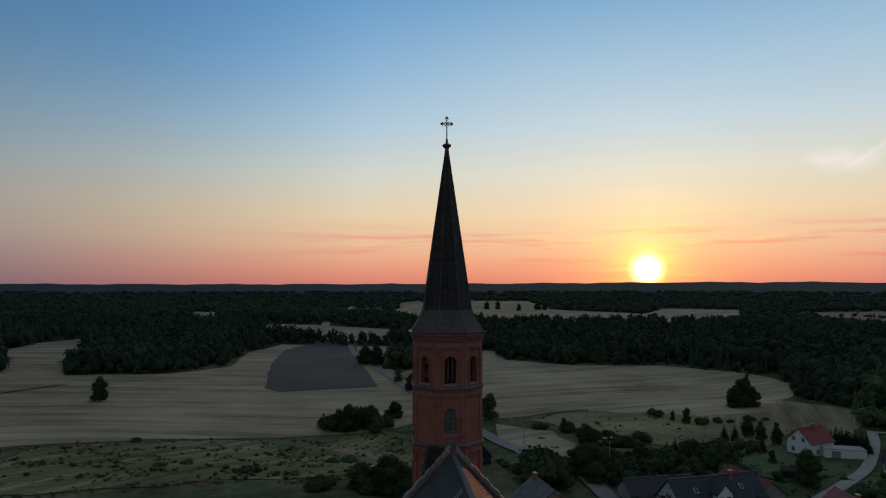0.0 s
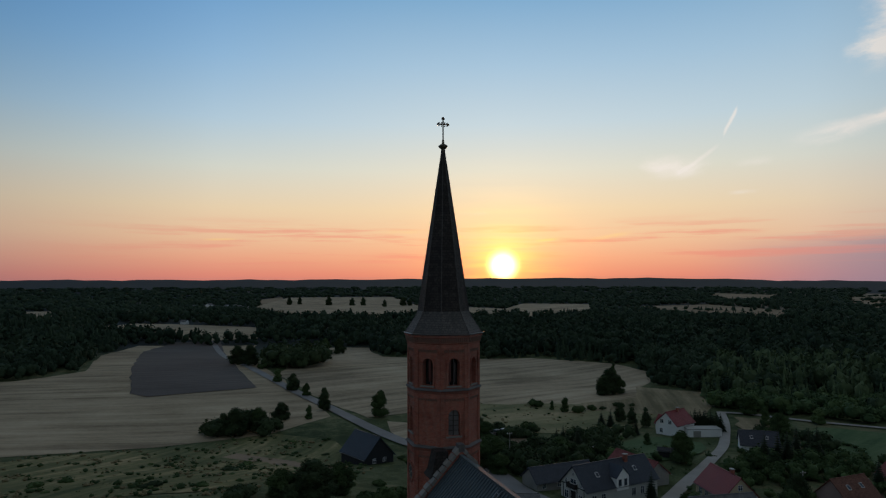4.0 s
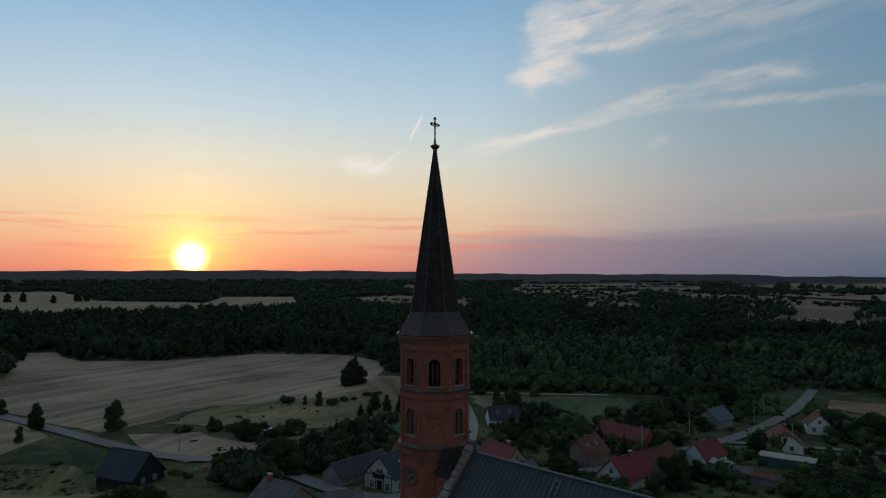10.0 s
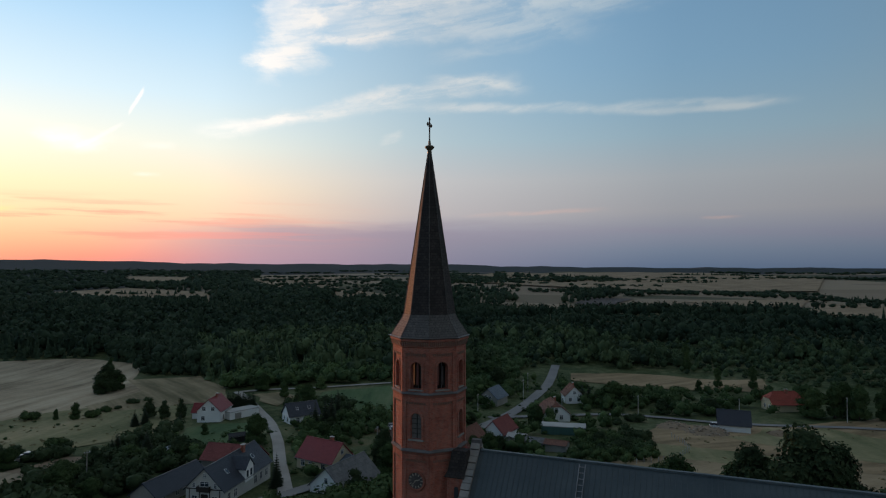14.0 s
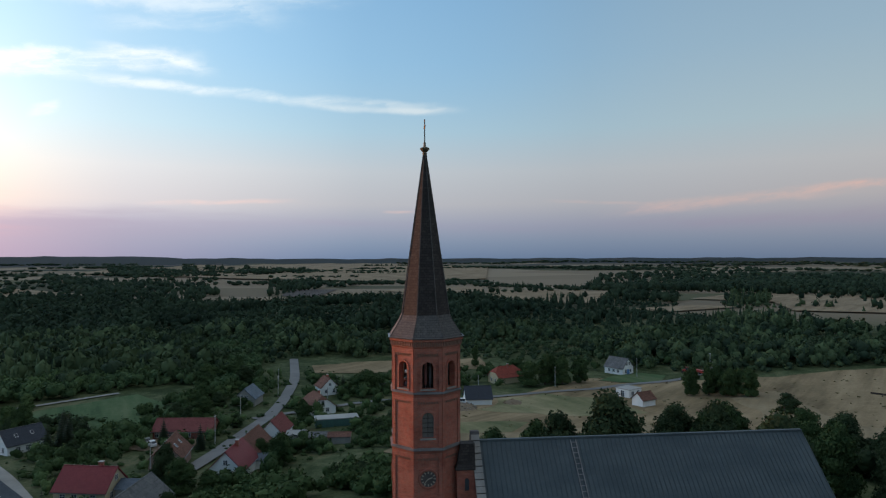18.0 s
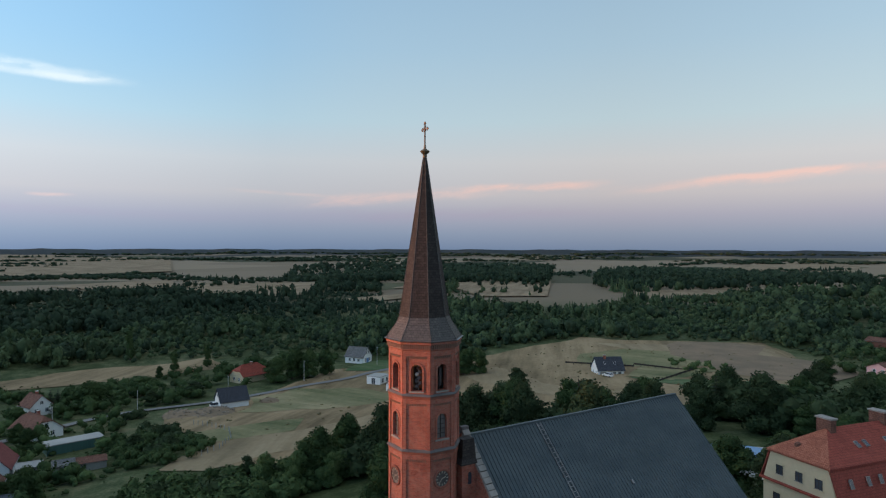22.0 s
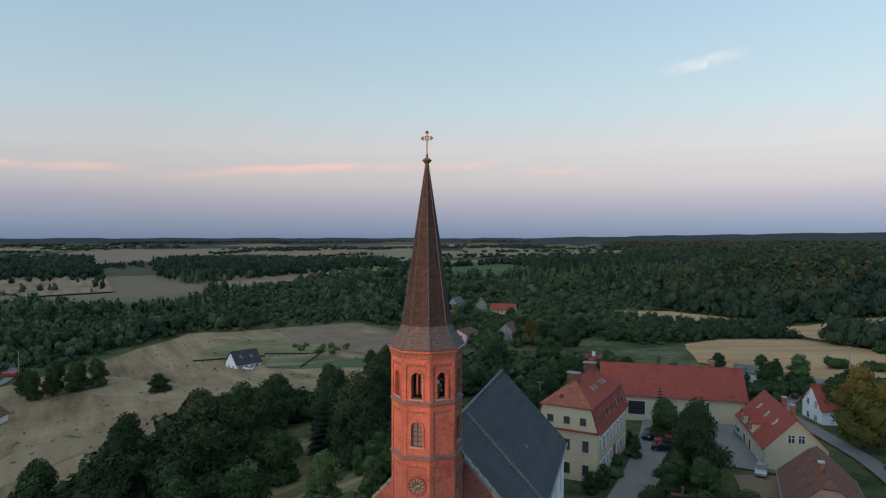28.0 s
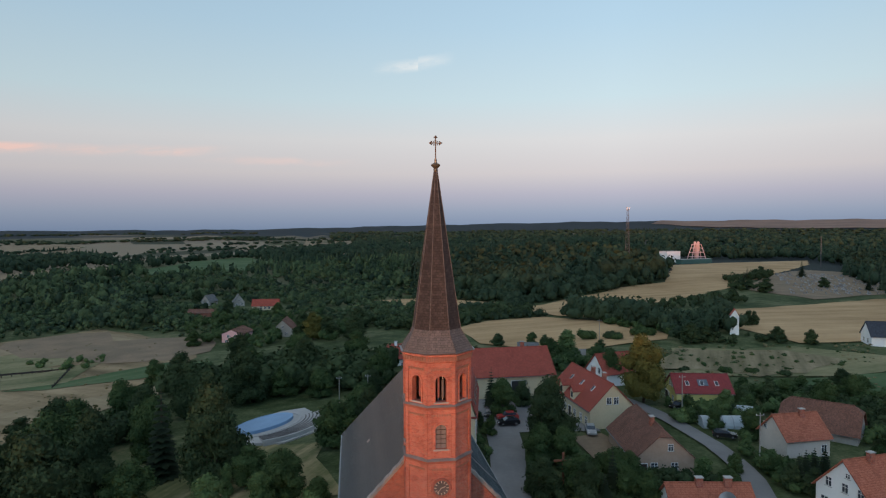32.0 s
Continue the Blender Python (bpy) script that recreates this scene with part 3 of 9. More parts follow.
def gz(x, y):
    return float(level(float(x), float(y)))


def patch(name, label, pts, material, up=0.12, cell=6.0, kind="structure", category="field", ragged=0.0, seed=1):
    """A sheet laid over the ground inside an outline."""
    rnd = random.Random(seed)
    out = []
    for (xa, ya), (xb, yb) in zip(pts, pts[1:] + pts[:1]):
        n = max(1, int(math.hypot(xb - xa, yb - ya) / (cell * 1.3))) if ragged else 1
        for i in range(n):
            f = i / n
            out.append((xa + (xb - xa) * f + rnd.uniform(-ragged, ragged), ya + (yb - ya) * f + rnd.uniform(-ragged, ragged)))
    bm = bmesh.new()
    bm.faces.new([bm.verts.new((x, y, 0)) for x, y in out])
    xs, ys = [p[0] for p in out], [p[1] for p in out]
    for axis, lo, hi in ((0, min(xs), max(xs)), (1, min(ys), max(ys))):
        n = int((hi - lo) / cell)
        for i in range(1, n + 1):
            c = [0, 0, 0]
            c[axis] = lo + (hi - lo) * i / (n + 1)
            d = [0, 0, 0]
            d[axis] = 1
            bmesh.ops.bisect_plane(bm, geom=bm.verts[:] + bm.edges[:] + bm.faces[:], plane_co=c, plane_no=d)
    co = np.array([v.co[:2] for v in bm.verts])
    z = level(co[:, 0], co[:, 1])
    for v, h in zip(bm.verts, z):
        v.co.z = h + up
    bm.normal_update()
    for f in bm.faces:
        f.smooth = True
        if f.normal.z < 0:
            f.normal_flip()
    return tagged(part(name, bm, material, None, uv=False), label, category, kind=kind)


ROADS, PLOTS = [], []


def ribbon(name, label, pts, width, material, up=0.18, kind="structure", category="road", step=5.0):
    """A road or path of constant width along a line of points, smoothed."""
    ROADS.append((np.array(pts, float), width))
    p = [Vector((x, y, 0)) for x, y in pts]
    line = []
    for i in range(len(p) - 1):
        a, b, c, d = p[max(0, i - 1)], p[i], p[i + 1], p[min(len(p) - 1, i + 2)]
        n = max(2, int((c - b).length / step))
        for j in range(n):
            t = j / n
            line.append(0.5 * ((2 * b) + (c - a) * t + (2 * a - 5 * b + 4 * c - d) * t * t + (3 * b - a - 3 * c + d) * t ** 3))
    line.append(p[-1])
    bm = bmesh.new()
    prev = None
    for i, q in enumerate(line):
        d = (line[min(len(line) - 1, i + 1)] - line[max(0, i - 1)]).normalized()
        s = Vector((d.y, -d.x, 0))
        row = []
        for k in (-1, -0.5, 0, 0.5, 1):
            c = q + s * (width / 2 * k)
            row.append(bm.verts.new((c.x, c.y, gz(c.x, c.y) + up + (0.04 if k == 0 else 0.0))))
        if prev:
            for j in range(4):
                bm.faces.new((prev[j], prev[j + 1], row[j + 1], row[j]))
        prev = row
    bm.normal_update()
    for f in bm.faces:
        f.smooth = True
        if f.normal.z < 0:
            f.normal_flip()
    return tagged(part(name, bm, material, None, uv=False), label, category, kind=kind)


def ground_material():
    m = bpy.data.materials.new("country_ground")
    m.use_nodes = True
    k = Graph(m.node_tree)
    pos = k.node("ShaderNodeNewGeometry").outputs["Position"]
    sep = k.node("ShaderNodeSeparateXYZ")
    k.put(sep.inputs[0], pos)
    r = k.math("SQRT", k.math("ADD", k.math("MULTIPLY", sep.outputs[0], sep.outputs[0]), k.math("MULTIPLY", sep.outputs[1], sep.outputs[1])))
    broad = k.noise(pos, 0.035, 6, 0.6)
    mid = k.noise(pos, 0.22, 6, 0.65)
    fine = k.noise(pos, 1.6, 4, 0.6)
    f = k.math("ADD", k.math("MULTIPLY", broad, 0.45), k.math("ADD", k.math("MULTIPLY", mid, 0.35), k.math("MULTIPLY", fine, 0.2)))
    grass = k.ramp(f, [(0.40, (0.026, 0.042, 0.016, 1)), (0.47, (0.050, 0.068, 0.027, 1)), (0.53, (0.082, 0.102, 0.048, 1)), (0.60, (0.150, 0.145, 0.078, 1))])
    # the distant plain: a patchwork of woods, stubble and pasture
    vor = k.node("ShaderNodeTexVoronoi")
    vor.feature = "F1"
    wob = k.node("ShaderNodeMapping")
    wob.inputs[3].default_value = (0.0040, 0.0028, 0.0)
    wob.inputs[2].default_value = (0, 0, 0.35)
    k.put(wob.inputs[0], pos)
    k.put(vor.inputs["Vector"], wob.outputs[0])
    vor.inputs["Scale"].default_value = 1.0
    cell = k.node("ShaderNodeSeparateColor")
    k.put(cell.inputs[0], vor.outputs["Color"])
    plain = k.ramp(cell.outputs[0], [(0.0, (0.05, 0.056, 0.036, 1)), (0.20, (0.075, 0.076, 0.045, 1)), (0.32, (0.21, 0.165, 0.115, 1)), (0.6, (0.28, 0.222, 0.155, 1)), (0.82, (0.22, 0.172, 0.122, 1)), (0.86, (0.10, 0.10, 0.055, 1))])
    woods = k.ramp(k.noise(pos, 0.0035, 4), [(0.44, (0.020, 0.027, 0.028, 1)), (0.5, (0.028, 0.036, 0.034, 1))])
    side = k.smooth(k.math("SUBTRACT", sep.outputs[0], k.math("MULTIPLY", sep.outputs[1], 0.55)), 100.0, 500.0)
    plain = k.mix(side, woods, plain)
    # farthest ring: dark woods, with the blue of haze painted into the colour
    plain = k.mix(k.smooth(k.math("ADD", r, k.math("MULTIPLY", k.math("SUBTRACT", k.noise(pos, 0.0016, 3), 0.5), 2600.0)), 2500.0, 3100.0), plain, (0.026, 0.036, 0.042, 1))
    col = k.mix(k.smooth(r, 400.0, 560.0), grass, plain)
    b = k.node("ShaderNodeBsdfPrincipled")
    k.put(b.inputs["Base Color"], col)
    b.inputs["Roughness"].default_value, b.inputs["Specular IOR Level"].default_value = 0.95, 0.1
    bp = k.node("ShaderNodeBump")
    bp.inputs["Strength"].default_value, bp.inputs["Distance"].default_value = 0.6, 0.4
    k.put(bp.inputs["Height"], mid)
    k.put(b.inputs["Normal"], bp.outputs[0])
    k.put(k.node("ShaderNodeOutputMaterial").inputs[0], b.outputs[0])
    return m


def field_material(name, c1, c2, c3, angle, row=0.12):
    """Stubble or crop: drifts of colour with the long lines that machines leave."""
    m = bpy.data.materials.new(name)
    m.use_nodes = True
    k = Graph(m.node_tree)
    pos = k.node("ShaderNodeNewGeometry").outputs["Position"]
    mp = k.node("ShaderNodeMapping")
    mp.vector_type = "TEXTURE"
    mp.inputs[2].default_value = (0, 0, radians(angle))
    k.put(mp.inputs[0], pos)
    st = k.node("ShaderNodeMapping")
    st.inputs[3].default_value = (0.012, row, 0.0)
    k.put(st.inputs[0], mp.outputs[0])
    lines = k.noise(st.outputs[0], 1.0, 5, 0.65)
    broad = k.noise(pos, 0.018, 6, 0.6)
    fine = k.noise(pos, 0.6, 4, 0.6)
    f = k.math("ADD", k.math("MULTIPLY", lines, 0.5), k.math("ADD", k.math("MULTIPLY", broad, 0.38), k.math("MULTIPLY", fine, 0.12)))
    col = k.ramp(f, [(0.40, (*c1, 1)), (0.5, (*c2, 1)), (0.60, (*c3, 1))])
    b = k.node("ShaderNodeBsdfPrincipled")
    k.put(b.inputs["Base Color"], col)
    b.inputs["Roughness"].default_value, b.inputs["Specular IOR Level"].default_value = 0.95, 0.1
    bp = k.node("ShaderNodeBump")
    bp.inputs["Strength"].default_value, bp.inputs["Distance"].default_value = 0.4, 0.3
    k.put(bp.inputs["Height"], fine)
    k.put(b.inputs["Normal"], bp.outputs[0])
    k.put(k.node("ShaderNodeOutputMaterial").inputs[0], b.outputs[0])
    return m


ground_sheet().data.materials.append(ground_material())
STUBBLE = field_material("pale_stubble", (0.18, 0.142, 0.094), (0.305, 0.247, 0.165), (0.42, 0.345, 0.24), 8)
STUBBLE_NE = field_material("warm_stubble", (0.17, 0.138, 0.092), (0.315, 0.257, 0.175), (0.43, 0.36, 0.255), 24)
STUBBLE_E = field_material("pale_stubble_east", (0.130, 0.098, 0.056), (0.240, 0.178, 0.104), (0.340, 0.256, 0.155), -38)
STRAW = field_material("dull_straw", (0.185, 0.142, 0.086), (0.265, 0.206, 0.127), (0.335, 0.265, 0.168), -30)
WEEDS = field_material("pale_dry_weeds", (0.115, 0.102, 0.056), (0.215, 0.178, 0.108), (0.32, 0.262, 0.168), 65, 0.2)
FARFIELD = field_material("distant_stubble", (0.175, 0.130, 0.082), (0.255, 0.192, 0.124), (0.325, 0.248, 0.164), -38)
STUBBLE_S = field_material("golden_stubble", (0.32, 0.205, 0.105), (0.43, 0.282, 0.148), (0.52, 0.352, 0.195), 14)
PLOUGH = field_material("ploughed_soil", (0.075, 0.065, 0.062), (0.10, 0.088, 0.082), (0.125, 0.108, 0.10), 12, 0.35)
MEADOW = field_material("green_meadow", (0.042, 0.078, 0.034), (0.072, 0.118, 0.052), (0.118, 0.150, 0.076), 30)
SCRUB = field_material("rough_pasture", (0.046, 0.066, 0.026), (0.130, 0.132, 0.060), (0.33, 0.265, 0.15), 70, 0.16)
PASTURE = field_material("dry_pasture", (0.092, 0.108, 0.050), (0.195, 0.185, 0.098), (0.31, 0.262, 0.155), 20, 0.06)
ASPHALT = mat("worn_asphalt", (0.155, 0.152, 0.150), (0.21, 0.205, 0.20), 0.4, rough=0.85, bump=0.1, coords="World")
GRAVEL = mat("pale_gravel", (0.33, 0.315, 0.29), (0.25, 0.24, 0.22), 0.5, rough=0.95, bump=0.2, coords="World")
PAVING = mat("grey_paving", (0.16, 0.158, 0.16), (0.22, 0.218, 0.215), 0.3, rough=0.9, bump=0.15, coords="World")
DIRT = mat("bare_earth", (0.25, 0.178, 0.115), (0.16, 0.12, 0.08), 0.3, rough=0.95, bump=0.3, coords="World")

FIELD_NW = [(-120, 119), (-300, 200), (-330, 260), (-212, 270), (-147, 290), (-128, 327), (-151, 432), (-148, 523), (-55, 545), (-47, 390), (-9, 225), (-2, 196), (-22, 172), (-44, 160)]
FIELD_PLOUGH = [(-86, 251), (-107, 336), (-133, 474), (-126, 556), (-88, 566), (-52, 344), (-34, 262), (-55, 254), (-78, 243)]
FIELD_NW_FAR = [(-189, 218), (-311, 391), (-329, 462), (-323, 513), (-227, 346), (-206, 291), (-177, 245)]
STRIP_N = [(-248, 673), (-210, 763), (-163, 748), (-67, 700), (-57, 589), (-105, 568), (-166, 617)]
STRIP_N_B = [(-381, 881), (-475, 1151), (-439, 1170), (-290, 748)]
FIELD_N_FAR = [(-137, 1582), (-70, 2128), (112, 2147), (276, 2129), (264, 1575), (316, 1391), (374, 1170), (512, 1459), (647, 1354), (444, 932), (250, 816), (146, 793), (18, 835), (-61, 863)]
FIELD_NE = [(-26, 300), (-21, 341), (-36, 543), (20, 509), (40, 497), (40, 391), (79, 360), (138, 360), (180, 328), (188, 282), (154, 246), (132, 206), (96, 199), (54, 212), (30, 196), (12, 190), (2, 210)]
MEADOW_NE = [(32, 190), (58, 211), (98, 203), (130, 184), (100, 152), (84, 142), (60, 150), (46, 165)]
MEADOW_E = [(148, 130), (161, 137), (187, 116), (173, 98), (154, 83), (137, 92), (134, 105)]
CLEAR_E = [(259, 63), (276, 44), (280, 20), (276, -1), (284, -20), (252, -23), (253, -6), (251, 12), (248, 43), (242, 60)]
FIELD_E = [(120, 8), (172, 10), (190, -26), (205, -42), (224, -64), (212, -91), (210, -139), (224, -204), (206, -212), (182, -238), (157, -262), (125, -238), (136, -214), (130, -196), (86, -192), (84, -128),
           (96, -70), (89, -46), (88, -15), (100, 2)]
PLAIN_E = [(1369, 440), (1275, 147), (1500, -100), (2300, -158), (3000, 379), (2400, 1223), (1790, 1085)]
FIELD_S_A = [(32, -351), (-1, -351), (-26, -328), (-47, -309), (-28, -281), (-4, -302), (16, -323)]
FIELD_S_B = [(-14, -214), (-29, -233), (-56, -237), (-78, -210), (-90, -172), (-86, -164), (-69, -160), (-53, -152), (-36, -158), (-19, -172)]
FIELD_S_C = [(-57, -284), (-135, -369), (-173, -388), (-246, -559), (-451, -671), (-393, -578), (-229, -379), (-175, -330), (-136, -293), (-103, -269), (-85, -229), (-62, -240), (-56, -262)]
FIELD_S_D = [(-80, -212), (-119, -237), (-264, -297), (-240, -240), (-165, -160), (-123, -150), (-119, -168), (-118, -205), (-96, -187)]
MEADOW_S = [(-81, -149), (-99, -144), (-118, -145), (-150, -130), (-136, -118), (-110, -111), (-82, -109), (-68, -113)]
FIELD_N_GAP = [(-78, 925), (-154, 1978), (-92, 2218), (-40, 930)]
FIELD_NE_FAR = [(286, 812), (504, 1369), (623, 1309), (426, 906), (320, 806)]
FIELD_NE_B = [(686, 1233), (895, 1262), (866, 980), (600, 684), (629, 794), (605, 923)]
FIELD_NE_C = [(1509, 2147), (1581, 1874), (1171, 1395), (1076, 1457)]
FIELD_NE_D = [(1612, 1594), (2088, 1523), (1416, 1110), (1006, 923), (1103, 1085)]
FIELD_NE_E = [(751, 586), (1061, 812), (1007, 709), (876, 538), (779, 551)]
FIELD_NE_F = [(1222, 1240), (1233, 1066), (1359, 1032), (946, 719), (1063, 936)]
PALE_E = [(934, 96), (1131, -71), (794, -49), (840, 41)]
FIELD_SE_A = [(660, -46), (970, -81), (852, -222), (800, -255), (593, -152), (581, -85)]
FIELD_SE_B = [(637, -266), (746, -370), (667, -520), (448, -349), (478, -291), (578, -325)]
FIELD_SE_C = [(518, -167), (547, -238), (520, -266), (479, -181)]
FIELD_SE_D = [(384, -386), (454, -464), (449, -587), (413, -717), (341, -700), (306, -607), (352, -571), (367, -431)]
FIELD_SE_E = [(987, -1076), (1104, -1439), (1233, -1789), (956, -1771), (746, -1393), (795, -1162), (765, -916)]
FIELD_S_FAR = [(283, -1398), (409, -2139), (245, -2260), (168, -1547)]
OPEN = [FIELD_NW, FIELD_NW_FAR, STRIP_N, STRIP_N_B, FIELD_N_FAR, FIELD_NE, MEADOW_NE, MEADOW_E, CLEAR_E, FIELD_E,
        FIELD_S_A, FIELD_S_B, FIELD_S_C, FIELD_S_D, MEADOW_S, FIELD_N_GAP, FIELD_NE_FAR, FIELD_NE_B, FIELD_NE_C, FIELD_NE_D, FIELD_NE_E, FIELD_NE_F, PALE_E, FIELD_SE_A, FIELD_SE_B, FIELD_SE_C, FIELD_SE_D, FIELD_SE_E, FIELD_S_FAR]

patch("field", "pale harvested stubble field beside the country road", FIELD_NW, STUBBLE, cell=9, ragged=1.2)
patch("field", "dark ploughed field with a rounded corner", FIELD_PLOUGH, PLOUGH, up=0.34, cell=9, ragged=0.8)
patch("field", "pale stubble field behind a wood", FIELD_NW_FAR, STUBBLE, up=0.5, cell=12)
patch("field", "distant strip of pale stubble between woods", STRIP_N, STUBBLE, up=0.8, cell=20)
patch("field", "distant clearing of pale stubble", STRIP_N_B, STUBBLE, up=1.5, cell=30)
patch("field", "far pale field with single trees", FIELD_N_FAR, STUBBLE, up=2.0, cell=40)
patch("field", "wide pale stubble field in front of the wood", FIELD_NE, STUBBLE_NE, up=0.16, cell=8, ragged=1.5, seed=3)
patch("field", "rough green pasture with bushes", MEADOW_NE, PASTURE, up=0.2, cell=6, ragged=2, seed=4, category="meadow")
patch("field", "green mown meadow behind a gravel track", MEADOW_E, MEADOW, up=0.2, cell=6, ragged=1, seed=5, category="meadow")
patch("field", "dry clearing at the edge of the wood", CLEAR_E, STUBBLE_E, up=0.3, cell=8, ragged=2, seed=6)
patch("field", "dry yellow grass field round new houses", FIELD_E, STUBBLE_E, up=0.16, cell=7, ragged=2, seed=7)
patch("field", "far open plain of pale stubble", PLAIN_E, FARFIELD, up=3.0, cell=90)
for pts in (FIELD_NE_B, FIELD_NE_C, FIELD_NE_D, FIELD_NE_E, FIELD_NE_F, PALE_E, FIELD_N_GAP, FIELD_NE_FAR):
    patch("field", "distant pale field between tree lines", pts, FARFIELD, up=1.2, cell=30)
for pts in (FIELD_SE_A, FIELD_SE_B, FIELD_SE_C, FIELD_SE_D, FIELD_SE_E, FIELD_S_FAR):
    patch("field", "distant dull golden field among woods", pts, FARFIELD, up=1.2, cell=30)
for i, pts in enumerate((FIELD_S_A, FIELD_S_B, FIELD_S_C, FIELD_S_D)):
    patch("field", "golden harvested field between hedges", pts, STUBBLE_S, up=0.35, cell=9, ragged=1.5, seed=20 + i)
patch("field", "rough dry meadow behind the gardens", MEADOW_S, PASTURE, up=0.3, cell=8, ragged=2, seed=30, category="meadow")

patch("field", "olive strip of long grass behind the dark-roofed house", [(186, -170), (183, -196), (153, -214), (116, -226), (113, -214), (136, -188), (154, -168), (171, -157)], PASTURE, up=0.26, cell=6, ragged=2.0, seed=41, category="meadow")
patch("field", "golden strip of stubble at the edge of the wood", [(206, -195), (174, -224), (151, -254), (121, -228), (153, -214), (183, -196)], STRAW, up=0.27, cell=6, ragged=1.5, seed=42)
patch("field", "pale mown strip in the dry field", [(184, -124), (116, -113), (95, -125), (79, -134), (74, -118), (94, -102), (127, -95), (172, -103)], STRAW, up=0.25, cell=6, ragged=2.5, seed=43)
patch("field", "bare brown garden plots beside the dark-roofed house", [(185, -230), (166, -250), (150, -254), (136, -230), (108, -236), (93, -230), (83, -200), (93, -181), (116, -184), (136, -196), (160, -200)], DIRT, up=0.3, cell=7, ragged=1.5, seed=31, category="plot")
patch("field", "grey-green fenced lawn beside the dark-roofed house", [(155, -183), (133, -183), (121, -186), (117, -156), (137, -154)], PASTURE, up=0.34, cell=6, ragged=0.6, seed=32, category="lawn")
patch("field", "green grass strip along the garden plots", [(136, -152), (111, -147), (90, -148), (71, -158), (74, -168), (92, -176), (114, -160)], MEADOW, up=0.32, cell=6, ragged=1.2, seed=33, category="lawn")
patch("field", "pale straw-coloured band of mown grass", [(105, 14), (118, 0), (118, -28), (124, -64), (101, -54), (101, -28), (100, -10), (97, 4)], STRAW, up=0.24, cell=6, ragged=2.5, seed=34, category="meadow")
patch("field", "greener grass in the dry field", [(140, 8), (138, -11), (131, -27), (118, -20), (119, -4), (121, 4)], PASTURE, up=0.23, cell=6, ragged=2.0, seed=51, category="meadow")
patch("lawn", "green mown lawn in front of the grey-roofed house", [(216, -66), (211, -74), (208, -89), (223, -97), (232, -88), (226, -74)], MEADOW, up=0.34, cell=6, ragged=0.6, seed=52, category="lawn")
patch("field", "olive rough grass round the building plots", [(188, -23), (192, -40), (175, -65), (152, -67), (142, -44), (153, -21), (162, -13)], PASTURE, up=0.24, cell=6, ragged=2.5, seed=40, category="meadow")
patch("field", "green pasture behind the gardens", [(-81, -98), (-97, -107), (-128, -114), (-150, -128), (-190, -130), (-150, -92), (-110, -90)], MEADOW, up=0.32, cell=8, ragged=1.2, seed=35, category="meadow")
patch("field", "dark ploughed field beyond the wood", [(994, 251), (985, 175), (820, 180), (884, 241)], PLOUGH, up=1.2, cell=30, seed=36)

patch("field", "pale dry pasture running up to the wood", [(120, 206), (132, 212), (154, 248), (170, 218), (152, 184), (136, 162), (118, 176), (98, 190), (104, 204)], WEEDS, up=0.22, cell=7, ragged=1.5, seed=38, category="meadow")
GARDEN_LAWN = [(79, 127), (96, 142), (104, 136), (110, 127), (106, 119), (98, 113), (88.5, 107), (82, 104), (78, 110)]
patch("lawn", "green mown lawn behind the old barn", GARDEN_LAWN, MEADOW, up=0.26, cell=5, ragged=1.0, seed=48, category="lawn")
patch("field", "patch of pale dry weeds beside the lane", [(135, 138), (139, 150), (147, 161), (155, 153), (150, 142)], WEEDS, up=0.28, cell=5, ragged=1.2, seed=49, category="meadow")
patch("yard", "pale gravel yard of the brick farm", [(112, 74), (116, 84), (126, 84), (126, 66), (120, 66)], DIRT, up=0.26, cell=4, ragged=0.8, seed=50, category="yard")
patch("yard", "dusty gravel yard with parked trailers", [(30, 126), (40, 140), (56, 138), (60, 128), (46, 120)], DIRT, up=0.24, cell=5, ragged=1.0, seed=39, category="yard")
patch("field", "bare worn ground between the graves", [(-206, -340), (-262, -425), (-345, -505), (-385, -445), (-300, -325), (-222, -296)], DIRT, up=0.3, cell=9, ragged=2.0, seed=45, category="cemetery ground")
patch("field", "narrow tan field beside the country road", [(17, 181), (36, 167), (41, 135), (36, 121), (21, 133), (18, 156)], STUBBLE_NE, up=0.3, cell=6, ragged=1.0, seed=46)
patch("field", "low green plantation on the rising ground", [(303, -640), (308, -830), (260, -923), (186, -757), (183, -630), (257, -560)], MEADOW, up=1.5, cell=20, ragged=4, seed=47, category="plantation")
patch("field", "pale dry weeds behind the gardens", [(-66, -120), (-80, -146), (-114, -139), (-124, -127), (-111, -116), (-88, -111)], WEEDS, up=0.42, cell=6, ragged=2.5, seed=44, category="meadow")
SPOIL = mat("red_brown_spoil", (0.24, 0.15, 0.11), (0.15, 0.10, 0.08), 0.01, rough=0.95, bump=0.2, coords="World", fine=0.05)
patch("field", "reddish brown spoil heap along the skyline", [(r * math.sin(radians(a)), r * math.cos(radians(a))) for a, r in ((-159.5, 4300), (-154, 3700), (-148, 3500), (-141, 3600), (-141, 4780), (-150, 4780), (-159, 4780))], SPOIL, up=4.0, cell=80, ragged=8, seed=37, category="heap")

